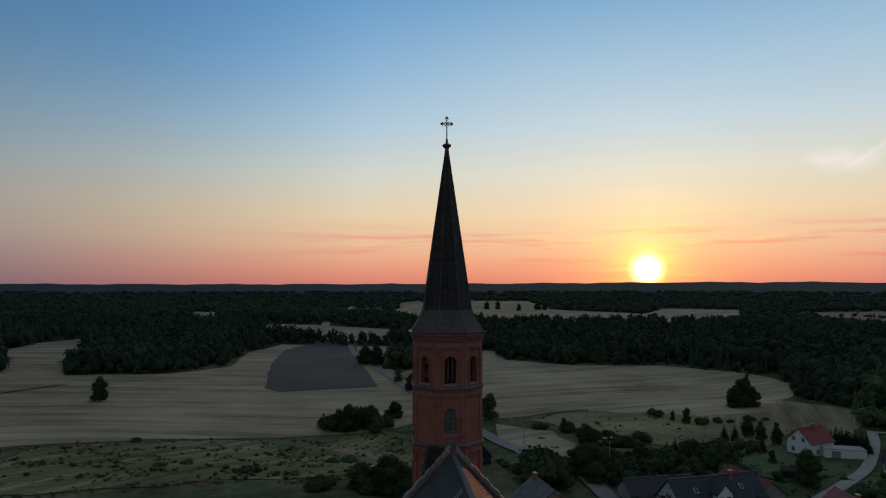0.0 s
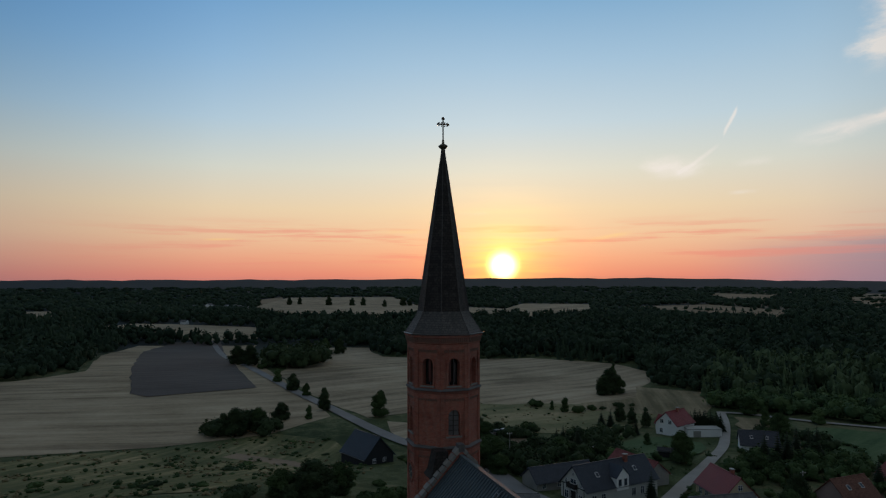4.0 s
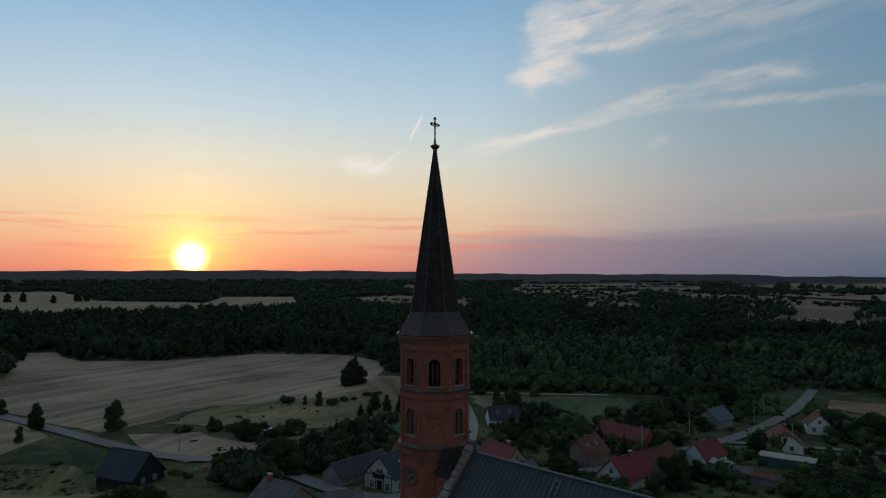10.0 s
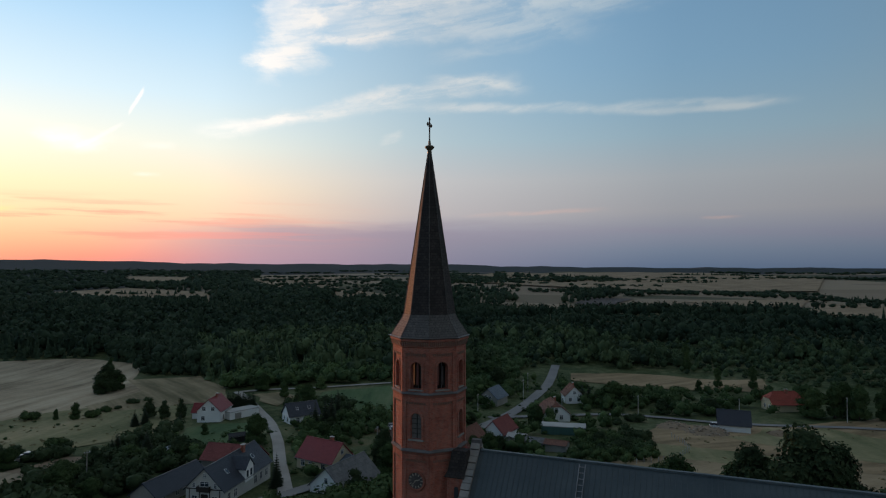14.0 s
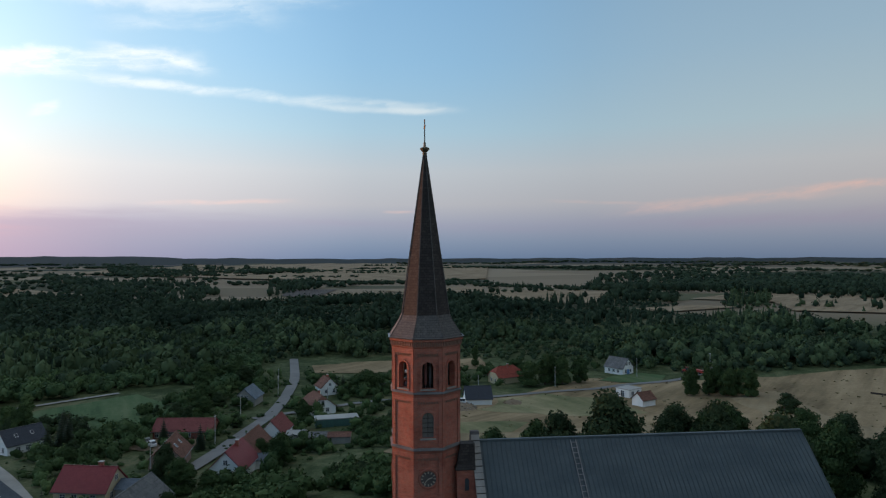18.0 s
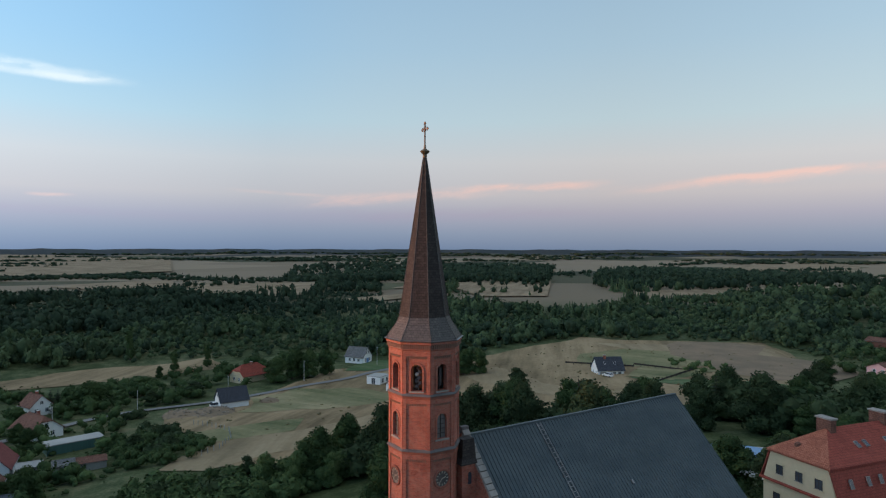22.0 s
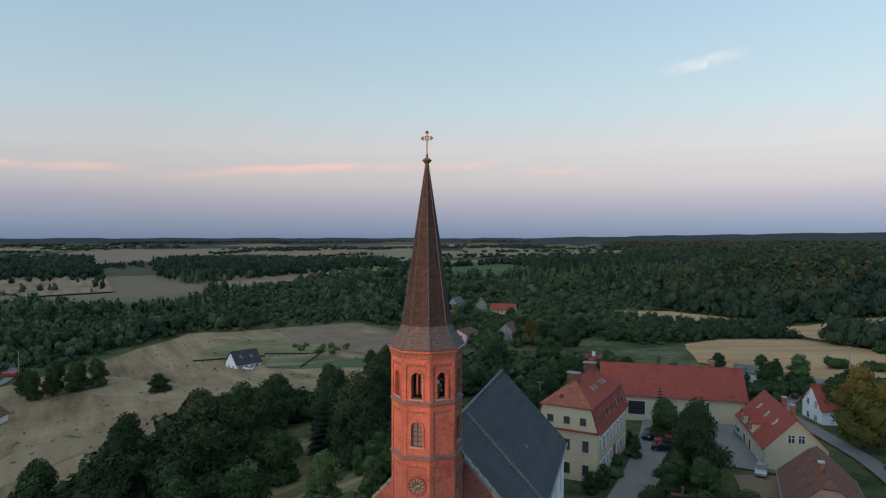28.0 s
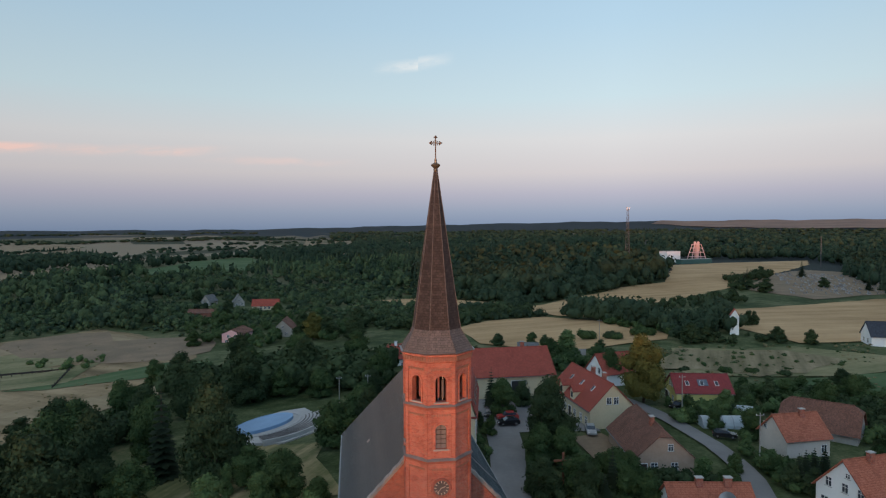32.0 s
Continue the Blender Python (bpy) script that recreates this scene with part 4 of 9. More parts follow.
COUNTRY_ROAD = [(-110, 640), (-75, 470), (-50, 360), (-20, 262), (-2, 212), (10, 175), (22, 140), (31, 114), (33.5, 96), (35, 80), (41, 68), (55, 64)]
VILLAGE_LANE = [(55, 64), (59, 67.6), (68.2, 76.6), (74, 82.4), (82, 90), (90, 97.6), (104, 112), (113, 122), (123, 135), (136, 153), (147, 171)]
STREET = [(55, 64), (86, 60.5), (110, 58.6), (130, 57.4), (151, 56.2), (178, 58), (214, 62.6), (236, 67), (276, 77)]
ribbon("road", "narrow grey asphalt country road", COUNTRY_ROAD, 4.6, ASPHALT, up=0.42)
ribbon("road", "pale gravel lane winding between gardens", VILLAGE_LANE, 3.1, GRAVEL, up=0.34)
ribbon("road", "grey asphalt village street", STREET, 4.2, ASPHALT, up=0.38)
ribbon("road", "pale gravel track along the meadow", [(146, 170), (154, 164), (167, 145), (189, 123)], 2.6, GRAVEL, up=0.36)
ribbon("road", "asphalt lane past the new houses", [(150, 60), (168, 41), (179, 26), (183.5, 12), (187, -8), (192, -27), (197, -46), (199, -60), (207, -76), (212, -95), (224, -112), (250, -130)], 3.3, ASPHALT, up=0.38)
ribbon("road", "grey asphalt street beside the cream houses", [(-34, -8), (-48, -34), (-51, -50), (-50.5, -62), (-48, -78), (-42, -96), (-38, -112), (-48, -140), (-60, -185)], 3.7, ASPHALT, up=0.3)
patch("yard", "bare earthy yard with sparse grass", [(-27, -50), (-33, -46), (-34, -60), (-32, -62), (-27, -60)], DIRT, up=0.24, cell=4, ragged=0.8, category="yard")
patch("churchyard", "bare brown ground under the churchyard trees", [(14, -38), (40, -20), (64, -34), (58, -60), (36, -72), (20, -62)], SCRUB, up=0.2, cell=5, ragged=2, category="churchyard")
patch("field", "worn dry path through rough grass", [(-6, 104), (-22, 128), (-34, 136), (-30, 142), (-18, 134), (-2, 110)], DIRT, up=0.2, cell=4, ragged=1, category="path")
patch("field", "patchy rough grassland with dry tufts", [(-110, 116), (-46, 157), (-22, 170), (0, 158), (-4, 100), (-30, 66), (-90, 56)], SCRUB, up=0.14, cell=7, ragged=2, seed=9, category="meadow")
patch("pavement", "grey paved parking yard", [(-9, -31), (-14, -31), (-15, -42), (-16.5, -53), (-17, -62), (-24, -64), (-33, -64), (-30, -94), (-10, -92), (-11, -70), (-10.5, -54), (-9.5, -42)], PAVING, up=0.2, cell=5, category="pavement")


# ---------------------------------------------------------------- church
CZ = 6.0
church = thing("church", "red brick church with octagonal tower, slate spire and grey roof", "church", x=0, y=0, z=0, rz=6)
AP = 2.72
TAN = math.tan(math.pi / 8)


def face_pose(i, ap):
    """Local frame on the i-th side of the octagon: x along the side, y inwards, z up."""
    a = 45 * i
    return pose(0, 0, 0, 0, 0, a) @ pose(0, -ap, 0)


def oct_ring(bm, rows):
    return lathe(bm, [(ap / math.cos(math.pi / 8), z) for ap, z in rows], n=8, turn=math.pi / 8)


DRUMS = 5
CORBELS = {}


def corbel(m, x, y, z, dx, dy, dz):
    """One small stepped brick corbel; alike ones share a mesh."""
    key = (dx, dy, dz)
    if key not in CORBELS:
        bm = boxes((-dx / 2, dx / 2, -dy / 2, dy / 2, dz * 0.4, dz), (-dx / 2, dx / 2, -dy / 4, dy / 2, 0, dz * 0.4))
        uv_metres(bm)
        me = bpy.data.meshes.new("corbel")
        bm.to_mesh(me)
        bm.free()
        CORBELS[key] = me
    link("corbel", CORBELS[key], BRICK_DARK, church).matrix_basis = m @ pose(x, y, z)


def build_tower():
    tower = part("tower_shaft", oct_ring(bmesh.new(), [(AP, CZ - 2), (AP, 24.06)]), BRICK, church)
    # string courses and eaves
    for z, ap in ((24.15, 0.20), (28.65, 0.18)):
        part("string_course", oct_ring(bmesh.new(), [(AP + 0.05, z - 0.30), (AP + ap * 0.55, z - 0.22), (AP + ap * 0.6, z - 0.08), (AP + ap, z - 0.04), (AP + ap, z + 0.06), (AP + 0.08, z + 0.16)]),
             BRICK_DARK, church, "moulded brick string course")
        part("course_cap", oct_ring(bmesh.new(), [(AP + 0.04, z - 0.03), (AP + ap + 0.035, z - 0.02), (AP + ap + 0.035, z + 0.035), (AP + 0.09, z + 0.17)]), LEADGREY, church, "weathered grey weathering on the string course")
    part("eaves_cornice", oct_ring(bmesh.new(), [(AP + 0.06, 32.30), (AP + 0.16, 32.39), (AP + 0.16, 32.79), (AP + 0.30, 32.85), (AP + 0.30, 33.01), (AP, 33.03)]), BRICK, church)
    w = 2 * AP * TAN
    for i in range(8):
        m = face_pose(i, AP)
        # belfry storey: an open round arch in each side
        bm = bmesh.new()
        arch_wall(bm, w, 28.73, 32.35, 0.92, 29.04, 31.19, 0.5, m)
        part("belfry_wall", bm, BRICK, church)
        bm = bmesh.new()
        for s in (-1, 1):
            xa, xb = s * (w / 2 + 0.02), s * (w / 2 - 0.26)
            box(bm, min(xa, xb), max(xa, xb), -0.10, 0.02, 28.81, 32.31, m=m)
        box(bm, -w / 2 + 0.26, w / 2 - 0.26, -0.10, 0.02, 31.88, 32.31, m=m)
        part("belfry_pilaster", bm, BRICK, church)
        for j in range(9):
            corbel(m, -w / 2 + 0.26 + (w - 0.52) * (j + 0.5) / 9, -0.035, 31.66, 0.11, 0.11, 0.22)
        for j in range(13):
            corbel(m, -w / 2 - 0.04 + (w + 0.08) * (j + 0.5) / 13, -0.20, 32.46, 0.10, 0.12, 0.34)
        # arch surround with inner order, and a bed of stone on the sill
        bm = bmesh.new()
        outer, inner = arch(1.24, 29.02, 31.35, 10), arch(0.94, 29.02, 31.20, 10)
        for k in range(1, len(outer) - 0):
            a, b = outer[k], outer[(k + 1) % len(outer)]
            c, d = inner[(k + 1) % len(inner)], inner[k]
            if k == len(outer) - 1:
                break
            prism(bm, [a, b, c, d], -0.07, 0.0, m=m)
        prism(bm, [outer[0], (outer[0][0] + 0.15, 29.02), (inner[-1][0], inner[-1][1]), outer[-1]], -0.07, 0.0, m=m)
        part("arch_surround", bm, BRICK, church)
        part("sill", boxes((-0.62, 0.62, -0.13, 0.3, 28.92, 29.03), m=m), STONE, church)
        # window storey and clock storey: corner strips and friezes frame each side
        for z0, z1 in ((24.31, 28.39), (12.0, 23.88)):
            bm = bmesh.new()
            for s in (-1, 1):
                xa, xb = s * (w / 2 + 0.015), s * (w / 2 - 0.27)
                box(bm, min(xa, xb), max(xa, xb), -0.09, 0.02, z0, z1, m=m)
            box(bm, -w / 2 + 0.27, w / 2 - 0.27, -0.09, 0.02, z1 - 0.36, z1, m=m)
            part("corner_strip", bm, BRICK, church)
            for j in range(8):
                corbel(m, -w / 2 + 0.27 + (w - 0.54) * (j + 0.5) / 8, -0.03, z1 - 0.56, 0.12, 0.09, 0.20)
        bm = bmesh.new()
        if i % 2 == 0:
            arch_wall(bm, w, 24.10, 28.63, 0.94, 25.11, 27.14, 0.34, m)
        else:
            box(bm, -w / 2, w / 2, 0.0, 0.34, 24.10, 28.63, m=m)
        part("window_storey_wall", bm, BRICK, church)
        if i % 2 == 0:
            bm = bmesh.new()
            outer, inner = arch(1.30, 25.08, 27.32, 10), arch(0.96, 25.08, 27.16, 10)
            for k in range(1, len(outer) - 1):
                prism(bm, [outer[k], outer[k + 1], inner[k + 1], inner[k]], -0.06, 0.0, m=m)
            prism(bm, [outer[0], (-0.48, 25.08), inner[-1], outer[-1]], -0.06, 0.0, m=m)
            part("arch_surround", bm, BRICK, church)
            part("sill", boxes((-0.66, 0.66, -0.14, 0.2, 24.97, 25.09), m=m), STONE, church)
            bm = bmesh.new()
            prism(bm, arch(0.94, 25.10, 27.15, 10), 0.24, 0.27, m=m)
            win = part("arched_window", bm, SKY_GLASS, church, "leaded glass paled by a painted sky reflection")
            bm = boxes((-0.02, 0.02, 0.17, 0.24, 25.11, 27.09), *[(-0.45, 0.45, 0.19, 0.235, z - 0.018, z + 0.018) for z in (25.50, 25.88, 26.27, 26.66)], m=m)
            part("glazing_bar", bm, DARKWOOD, win)
            # clock
            mc = m @ pose(0, -0.02, 21.85, 90)
            clock = part("clock", lathe(bmesh.new(), [(0.66, -0.02), (0.66, 0.03)], 32, m=mc), DIAL, church, "round weathered dark clock dial with pale figures")
            ring = lathe(bmesh.new(), [(0.64, -0.02), (0.64, 0.10), (0.68, 0.13), (0.78, 0.13), (0.82, 0.09), (0.82, -0.02)], 32, m=mc)
            part("clock_surround", ring, BRICK_DARK, clock)
            for h in range(12):
                mh = m @ pose(0, -0.06, 21.85, 0, 30 * h, 0)
                part("hour_mark", boxes((-0.035, 0.035, -0.015, 0.01, 0.42, 0.60), m=mh), FIGURE, clock)
            for ang, ln, wd in ((72, 0.36, 0.035), (222, 0.54, 0.025)):
                part("pointer", boxes((-wd, wd, -0.035, -0.005, -0.1, ln), m=m @ pose(0, -0.06, 21.85, 0, ang, 0)), FIGURE, clock)
    # floors inside, dark cores added for shade: openings look into a dark room
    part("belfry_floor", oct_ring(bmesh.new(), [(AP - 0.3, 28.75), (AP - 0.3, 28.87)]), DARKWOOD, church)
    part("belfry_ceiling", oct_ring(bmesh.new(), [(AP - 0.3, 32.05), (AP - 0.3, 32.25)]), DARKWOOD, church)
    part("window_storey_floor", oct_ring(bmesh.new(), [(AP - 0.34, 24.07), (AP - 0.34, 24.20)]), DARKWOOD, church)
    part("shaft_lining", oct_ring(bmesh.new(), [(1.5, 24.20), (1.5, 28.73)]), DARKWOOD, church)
    # panel aerials stand behind the openings, and dish aerials crowd one of them
    for i in range(8):
        m = face_pose(i, AP)
        if i == DRUMS:
            for j, (x, z, r) in enumerate(((-0.12, 29.31, 0.17), (0.17, 29.59, 0.15), (-0.15, 29.80, 0.16), (0.12, 30.02, 0.17), (-0.12, 30.31, 0.15), (0.15, 30.51, 0.14), (0.0, 30.83, 0.13))):
                bm = lathe(bmesh.new(), [(r, 0.0), (r, 0.16), (r * 0.6, 0.24), (0.02, 0.26)], 14, m=m @ pose(x, 0.62, z, 90, 0, 12 * (j % 3 - 1)))
                part("dish_aerial", bm, WHITEPAINT if j == 4 else AERIAL, church, "small round grey dish aerial")
            part("aerial_pole", tube(bmesh.new(), m @ Vector((0, 0.66, 28.83)), m @ Vector((0, 0.66, 31.95)), 0.04, None, 6), METAL, church)
        else:
            for x, hh in ((-0.14, 1.75), (0.24, 1.5)):
                bm = lathe(bmesh.new(), [(0.10, 0.0), (0.115, 0.04), (0.115, hh - 0.06), (0.08, hh)], 12, m=m @ pose(x, 0.62, 29.27))
                part("panel_aerial", bm, AERIAL_RED if x < 0 else AERIAL, church, "slim upright brick-red aerial" if x < 0 else "slim upright grey aerial")
                part("aerial_pole", tube(bmesh.new(), m @ Vector((x, 0.76, 28.83)), m @ Vector((x, 0.76, 31.86)), 0.03, None, 6), METAL, church)
    # a dark body fills the belfry, standing in for its inner shade
    part("lining", oct_ring(bmesh.new(), [(1.35, 28.83), (1.35, 32.05)]), DARKWOOD, church, "dark core added for the shade inside the belfry")
    # spire: flared skirt, tall slender body, lead ridges, finial and cross
    sk = bmesh.new()
    oct_ring(sk, [(3.00, 33.09), (2.62, 33.73), (2.20, 34.39), (1.98, 34.90)])
    part("spire_skirt", sk, SKIRT, church, "flared grey slate foot of the spire")
    part("eaves_gutter", oct_ring(bmesh.new(), [(2.8, 32.99), (3.03, 33.01), (3.15, 33.11), (3.06, 33.12)]), METAL, church, "pale metal eaves edge of the spire")
    sp = bmesh.new()
    oct_ring(sp, [(1.98, 34.90), (0.13, 48.35)])
    part("spire", sp, SPIRE, church, "tall dark brown slate spire")
    for i in range(8):
        a = math.pi / 8 + i * math.pi / 4
        k = 1 / math.cos(math.pi / 8)
        rows = [(3.00, 33.09), (2.20, 34.39), (1.98, 34.90), (0.13, 48.35)]
        bm = bmesh.new()
        for (r0, z0), (r1, z1) in zip(rows, rows[1:]):
            tube(bm, (r0 * k * math.cos(a), r0 * k * math.sin(a), z0), (r1 * k * math.cos(a), r1 * k * math.sin(a), z1), 0.045, 0.04, 5)
        part("hip_roll", bm, SKIRT, church)
    part("finial", lathe(bmesh.new(), [(0.14, 48.2), (0.2, 48.45), (0.16, 48.55), (0.36, 48.75), (0.42, 48.86), (0.3, 48.95), (0.12, 49.05), (0.09, 49.4)], 12), COPPER, church, "moulded copper finial")
    cross = boxes((-0.045, 0.045, -0.045, 0.045, 49.2, 51.2), (-0.42, 0.42, -0.04, 0.04, 50.68, 50.77))
    for cx, cz in ((0.46, 50.725), (-0.46, 50.725), (0, 51.28)):
        lathe(cross, [(0.03, -0.05), (0.10, -0.03), (0.10, 0.03), (0.03, 0.05)], 8, m=pose(cx, 0, cz, 90))
    for cx, cz in ((0.36, 50.84), (0.36, 50.61), (-0.36, 50.84), (-0.36, 50.61), (0.11, 51.2), (-0.11, 51.2), (0.14, 50.86), (-0.14, 50.86), (0.14, 50.58), (-0.14, 50.58)):
        lathe(cross, [(0.02, -0.04), (0.065, -0.02), (0.065, 0.02), (0.02, 0.04)], 6, m=pose(cx, 0, cz, 90))
    part("cross", cross, GILT, church, "ornate gilded iron cross")
    return tower


def build_nave():
    half, ez, rz, y0, y1 = 8.3, 14.9, 24.0, -3.9, -33.4
    slope = math.atan2(rz - ez, half + 0.45)
    # walls
    def side_wall(s):
        bm = bmesh.new()
        n = 5
        ln = (y0 - y1) / n
        for i in range(n):
            yc = y0 - ln * (i + 0.5)
            m = pose(s * half, yc, 0, 0, 0, 90 * s)
            arch_wall(bm, ln, CZ - 2, ez + 0.4, 1.5, CZ + 3.2, CZ + 7.6, 0.5, m)
        part("side_wall", bm, WHITE if s < 0 else BRICK, church, "white plastered side wall with round-arched windows" if s < 0 else "")
        for i in range(n):
            yc = y0 - ln * (i + 0.5)
            m = pose(s * half, yc, 0, 0, 0, 90 * s)
            bm = bmesh.new()
            prism(bm, arch(1.5, CZ + 3.2, CZ + 7.6, 10), 0.3, 0.34, m=m)
            win = part("arched_window", bm, GLASS, church)
            part("glazing_bar", boxes((-0.03, 0.03, 0.22, 0.3, CZ + 3.2, CZ + 7.5), *[(-0.74, 0.74, 0.24, 0.3, CZ + z - 0.03, CZ + z + 0.03) for z in (4.2, 5.2, 6.2)], m=m), DARKWOOD, win)
    side_wall(-1)
    side_wall(1)
    for y, mt, nm in ((y0, BRICK, "front_gable"), (y1 + 0.5, WHITE, "end_gable")):
        bm = bmesh.new()
        up = 0.35 if nm == "front_gable" else -0.2
        prism(bm, [(-half - 0.1, CZ - 2), (half + 0.1, CZ - 2), (half + 0.1, ez + up), (0, rz + up + 0.1), (-half - 0.1, ez + up)], y - 0.5, y)
        part(nm, bm, mt, church, "bare red brick gable behind the tower" if nm == "front_gable" else "")
    # roof slopes of sheet metal with standing seams
    ys, ye = y0 - 0.5, y1 - 0.35
    for s in (-1, 1):
        bm = bmesh.new()
        ex, ezz = s * (half + 0.45), ez
        pts = [(0, rz), (ex, ezz), (ex, ezz - 0.16), (0, rz - 0.16)]
        prism(bm, pts if s > 0 else pts[::-1], ye, ys)
        slope_ob = part("roof_slope", bm, NAVE_ROOF, church, "dark grey standing-seam sheet roof")
        n = int((ys - ye) / 0.40)
        me = None
        for i in range(n + 1):
            y = ys - (ys - ye) * i / n
            if me is None:
                bm = bmesh.new()
                prism(bm, [(0, rz), (ex, ezz), (ex, ezz + 0.085), (0, rz + 0.085)][::s], -0.035, 0.035)
                ob = part("standing_seam", bm, NAVE_ROOF, slope_ob)
                me = ob.data
            else:
                ob = link("standing_seam", me, None, slope_ob)
            ob.location.y = y
        for yy, f in ((-20.0, 0.62),):
            xx, zz = ex * f, rz + (ezz - rz) * f
            part("snow_hatch", boxes((-0.2, 0.2, -0.12, 0.12, 0, 0.16), m=pose(xx, yy, zz, 0, math.degrees(slope) * s, 0)), METAL, slope_ob, "small metal roof hatch")
        if s < 0:
            # a ladder lies on the slope, from the ridge to the eaves
            ln, tilt = math.hypot(half + 0.45, rz - ez), math.degrees(slope)
            for yy in (-12.9, -12.45):
                part("ladder_rail", boxes((0.3, ln - 0.3, -0.03, 0.03, 0.10, 0.17), m=pose(0, yy, rz, 0, 180 - tilt, 0) @ Matrix.Diagonal((1, 1, -1, 1))), METAL, slope_ob)
            for i in range(24):
                part("ladder_rung", boxes((0.5 + i * 0.48, 0.55 + i * 0.48, -0.2, 0.2, 0.11, 0.15), m=pose(0, -12.675, rz, 0, 180 - tilt, 0) @ Matrix.Diagonal((1, 1, -1, 1))), METAL, slope_ob)
        part("gutter", boxes((min(ex, ex + s * 0.16), max(ex, ex + s * 0.16), ye, ys, ezz - 0.22, ezz - 0.1)), METAL, church)
        part("eaves_board", boxes((min(s * half, ex) + 0.02, max(s * half, ex) - 0.02, ye + 0.1, ys, ezz - 0.5, ezz - 0.18)), WHITEPAINT, church)
    part("ridge_cap", boxes((-0.16, 0.16, ye, ys, rz - 0.05, rz + 0.09)), NAVE_ROOF, church)
    part("verge_board", bm_verge(half, ez, rz, ye), METAL, church)
    # coping of stone blocks stepping up the front gable
    n = 22
    for s in (-1, 1):
        for i in range(n):
            f = (i + 0.5) / n
            x, z = s * (half + 0.2) * (1 - f), ez + (rz - ez) * f
            part("coping_stone", boxes((-0.25, 0.25, -0.36, 0.36, 0, 0.30 if i % 2 else 0.24), m=pose(x, y0 - 0.25, z + 0.40, 0, math.degrees(slope) * s, 0)), STONE, church)
    part("apex_stone", boxes((-0.24, 0.24, y0 - 0.62, y0 + 0.12, rz + 0.3, rz + 0.85)), LEADGREY, church)
    # a stair turret between tower and gable
    for s in (-1,):
        xa, xb = (0.6, 2.2) if s > 0 else (-2.2, -0.6)
        tu = part("stair_turret", boxes((xa, xb, -3.92, -2.4, CZ - 2, 22.3)), BRICK, church, "square brick stair turret with steep dark roof")
        bm = bmesh.new()
        rows = [(0.16, 22.28), (0.16, 22.36), (-0.06, 22.75), (-0.34, 24.3)]
        rings = [[bm.verts.new(c) for c in ((xa - d, -3.9, z), (xb + d, -3.9, z), (xb + d, -2.4 + d, z), (xa - d, -2.4 + d, z))] for d, z in rows]
        for a, b in zip(rings, rings[1:]):
            for i in range(4):
                bm.faces.new((a[i], a[(i + 1) % 4], b[(i + 1) % 4], b[i]))
        bm.faces.new(rings[-1])
        bm.faces.new(rings[0][::-1])
        part("turret_roof", bm, SPIRE, tu, "steep dark slate turret roof")
        bm = bmesh.new()
        prism(bm, arch(0.34, 20.6, 21.6, 8), -0.03, 0.05, m=pose(s * 2.2, -3.2, 0, 0, 0, 90 * s))
        part("slit_window", bm, GLASS, tu)
    # lean-to aisles and east end
    bm = bmesh.new()
    prism(bm, [(-4.6, CZ - 2), (4.6, CZ - 2), (4.6, 13.0), (0, 16.6), (-4.6, 13.0)], y1 - 5.5, y1 + 0.2)
    part("chancel", bm, WHITE, church)
    for s in (-1, 1):
        bm = bmesh.new()
        pts = [(0, 16.85), (s * 5.0, 12.9), (s * 5.0, 12.75), (0, 16.7)]
        prism(bm, pts if s > 0 else pts[::-1], y1 - 5.8, y1 + 0.0)
        part("chancel_roof", bm, NAVE_ROOF, church)


def bm_verge(half, ez, rz, y):
    bm = bmesh.new()
    for s in (-1, 1):
        pts = [(0, rz + 0.06), (s * (half + 0.45), ez + 0.06), (s * (half + 0.45), ez - 0.3), (0, rz - 0.3)]
        prism(bm, pts if s > 0 else pts[::-1], y - 0.05, y)
    return bm


build_tower()
build_nave()


# ---------------------------------------------------------------- houses
def lattice(bm, xs, zs, y0, y1, m):
    """One joined frame: bars on every second strip of the grid, openings between them."""
    nx, nz = len(xs), len(zs)
    v = [[[bm.verts.new(m @ Vector((x, y, z))) for z in zs] for x in xs] for y in (y0, y1)]
    solid = lambda i, j: 0 <= i < nx - 1 and 0 <= j < nz - 1 and (i % 2 == 0 or j % 2 == 0)
    for i in range(nx - 1):
        for j in range(nz - 1):
            if not solid(i, j):
                continue
            bm.faces.new((v[0][i][j], v[0][i + 1][j], v[0][i + 1][j + 1], v[0][i][j + 1]))
            bm.faces.new((v[1][i][j + 1], v[1][i + 1][j + 1], v[1][i + 1][j], v[1][i][j]))
            for di, dj, a, b in ((-1, 0, (i, j + 1), (i, j)), (1, 0, (i + 1, j), (i + 1, j + 1)), (0, -1, (i, j), (i + 1, j)), (0, 1, (i + 1, j + 1), (i, j + 1))):
                if not solid(i + di, j + dj):
                    bm.faces.new((v[0][b[0]][b[1]], v[0][a[0]][a[1]], v[1][a[0]][a[1]], v[1][b[0]][b[1]]))
    return bm


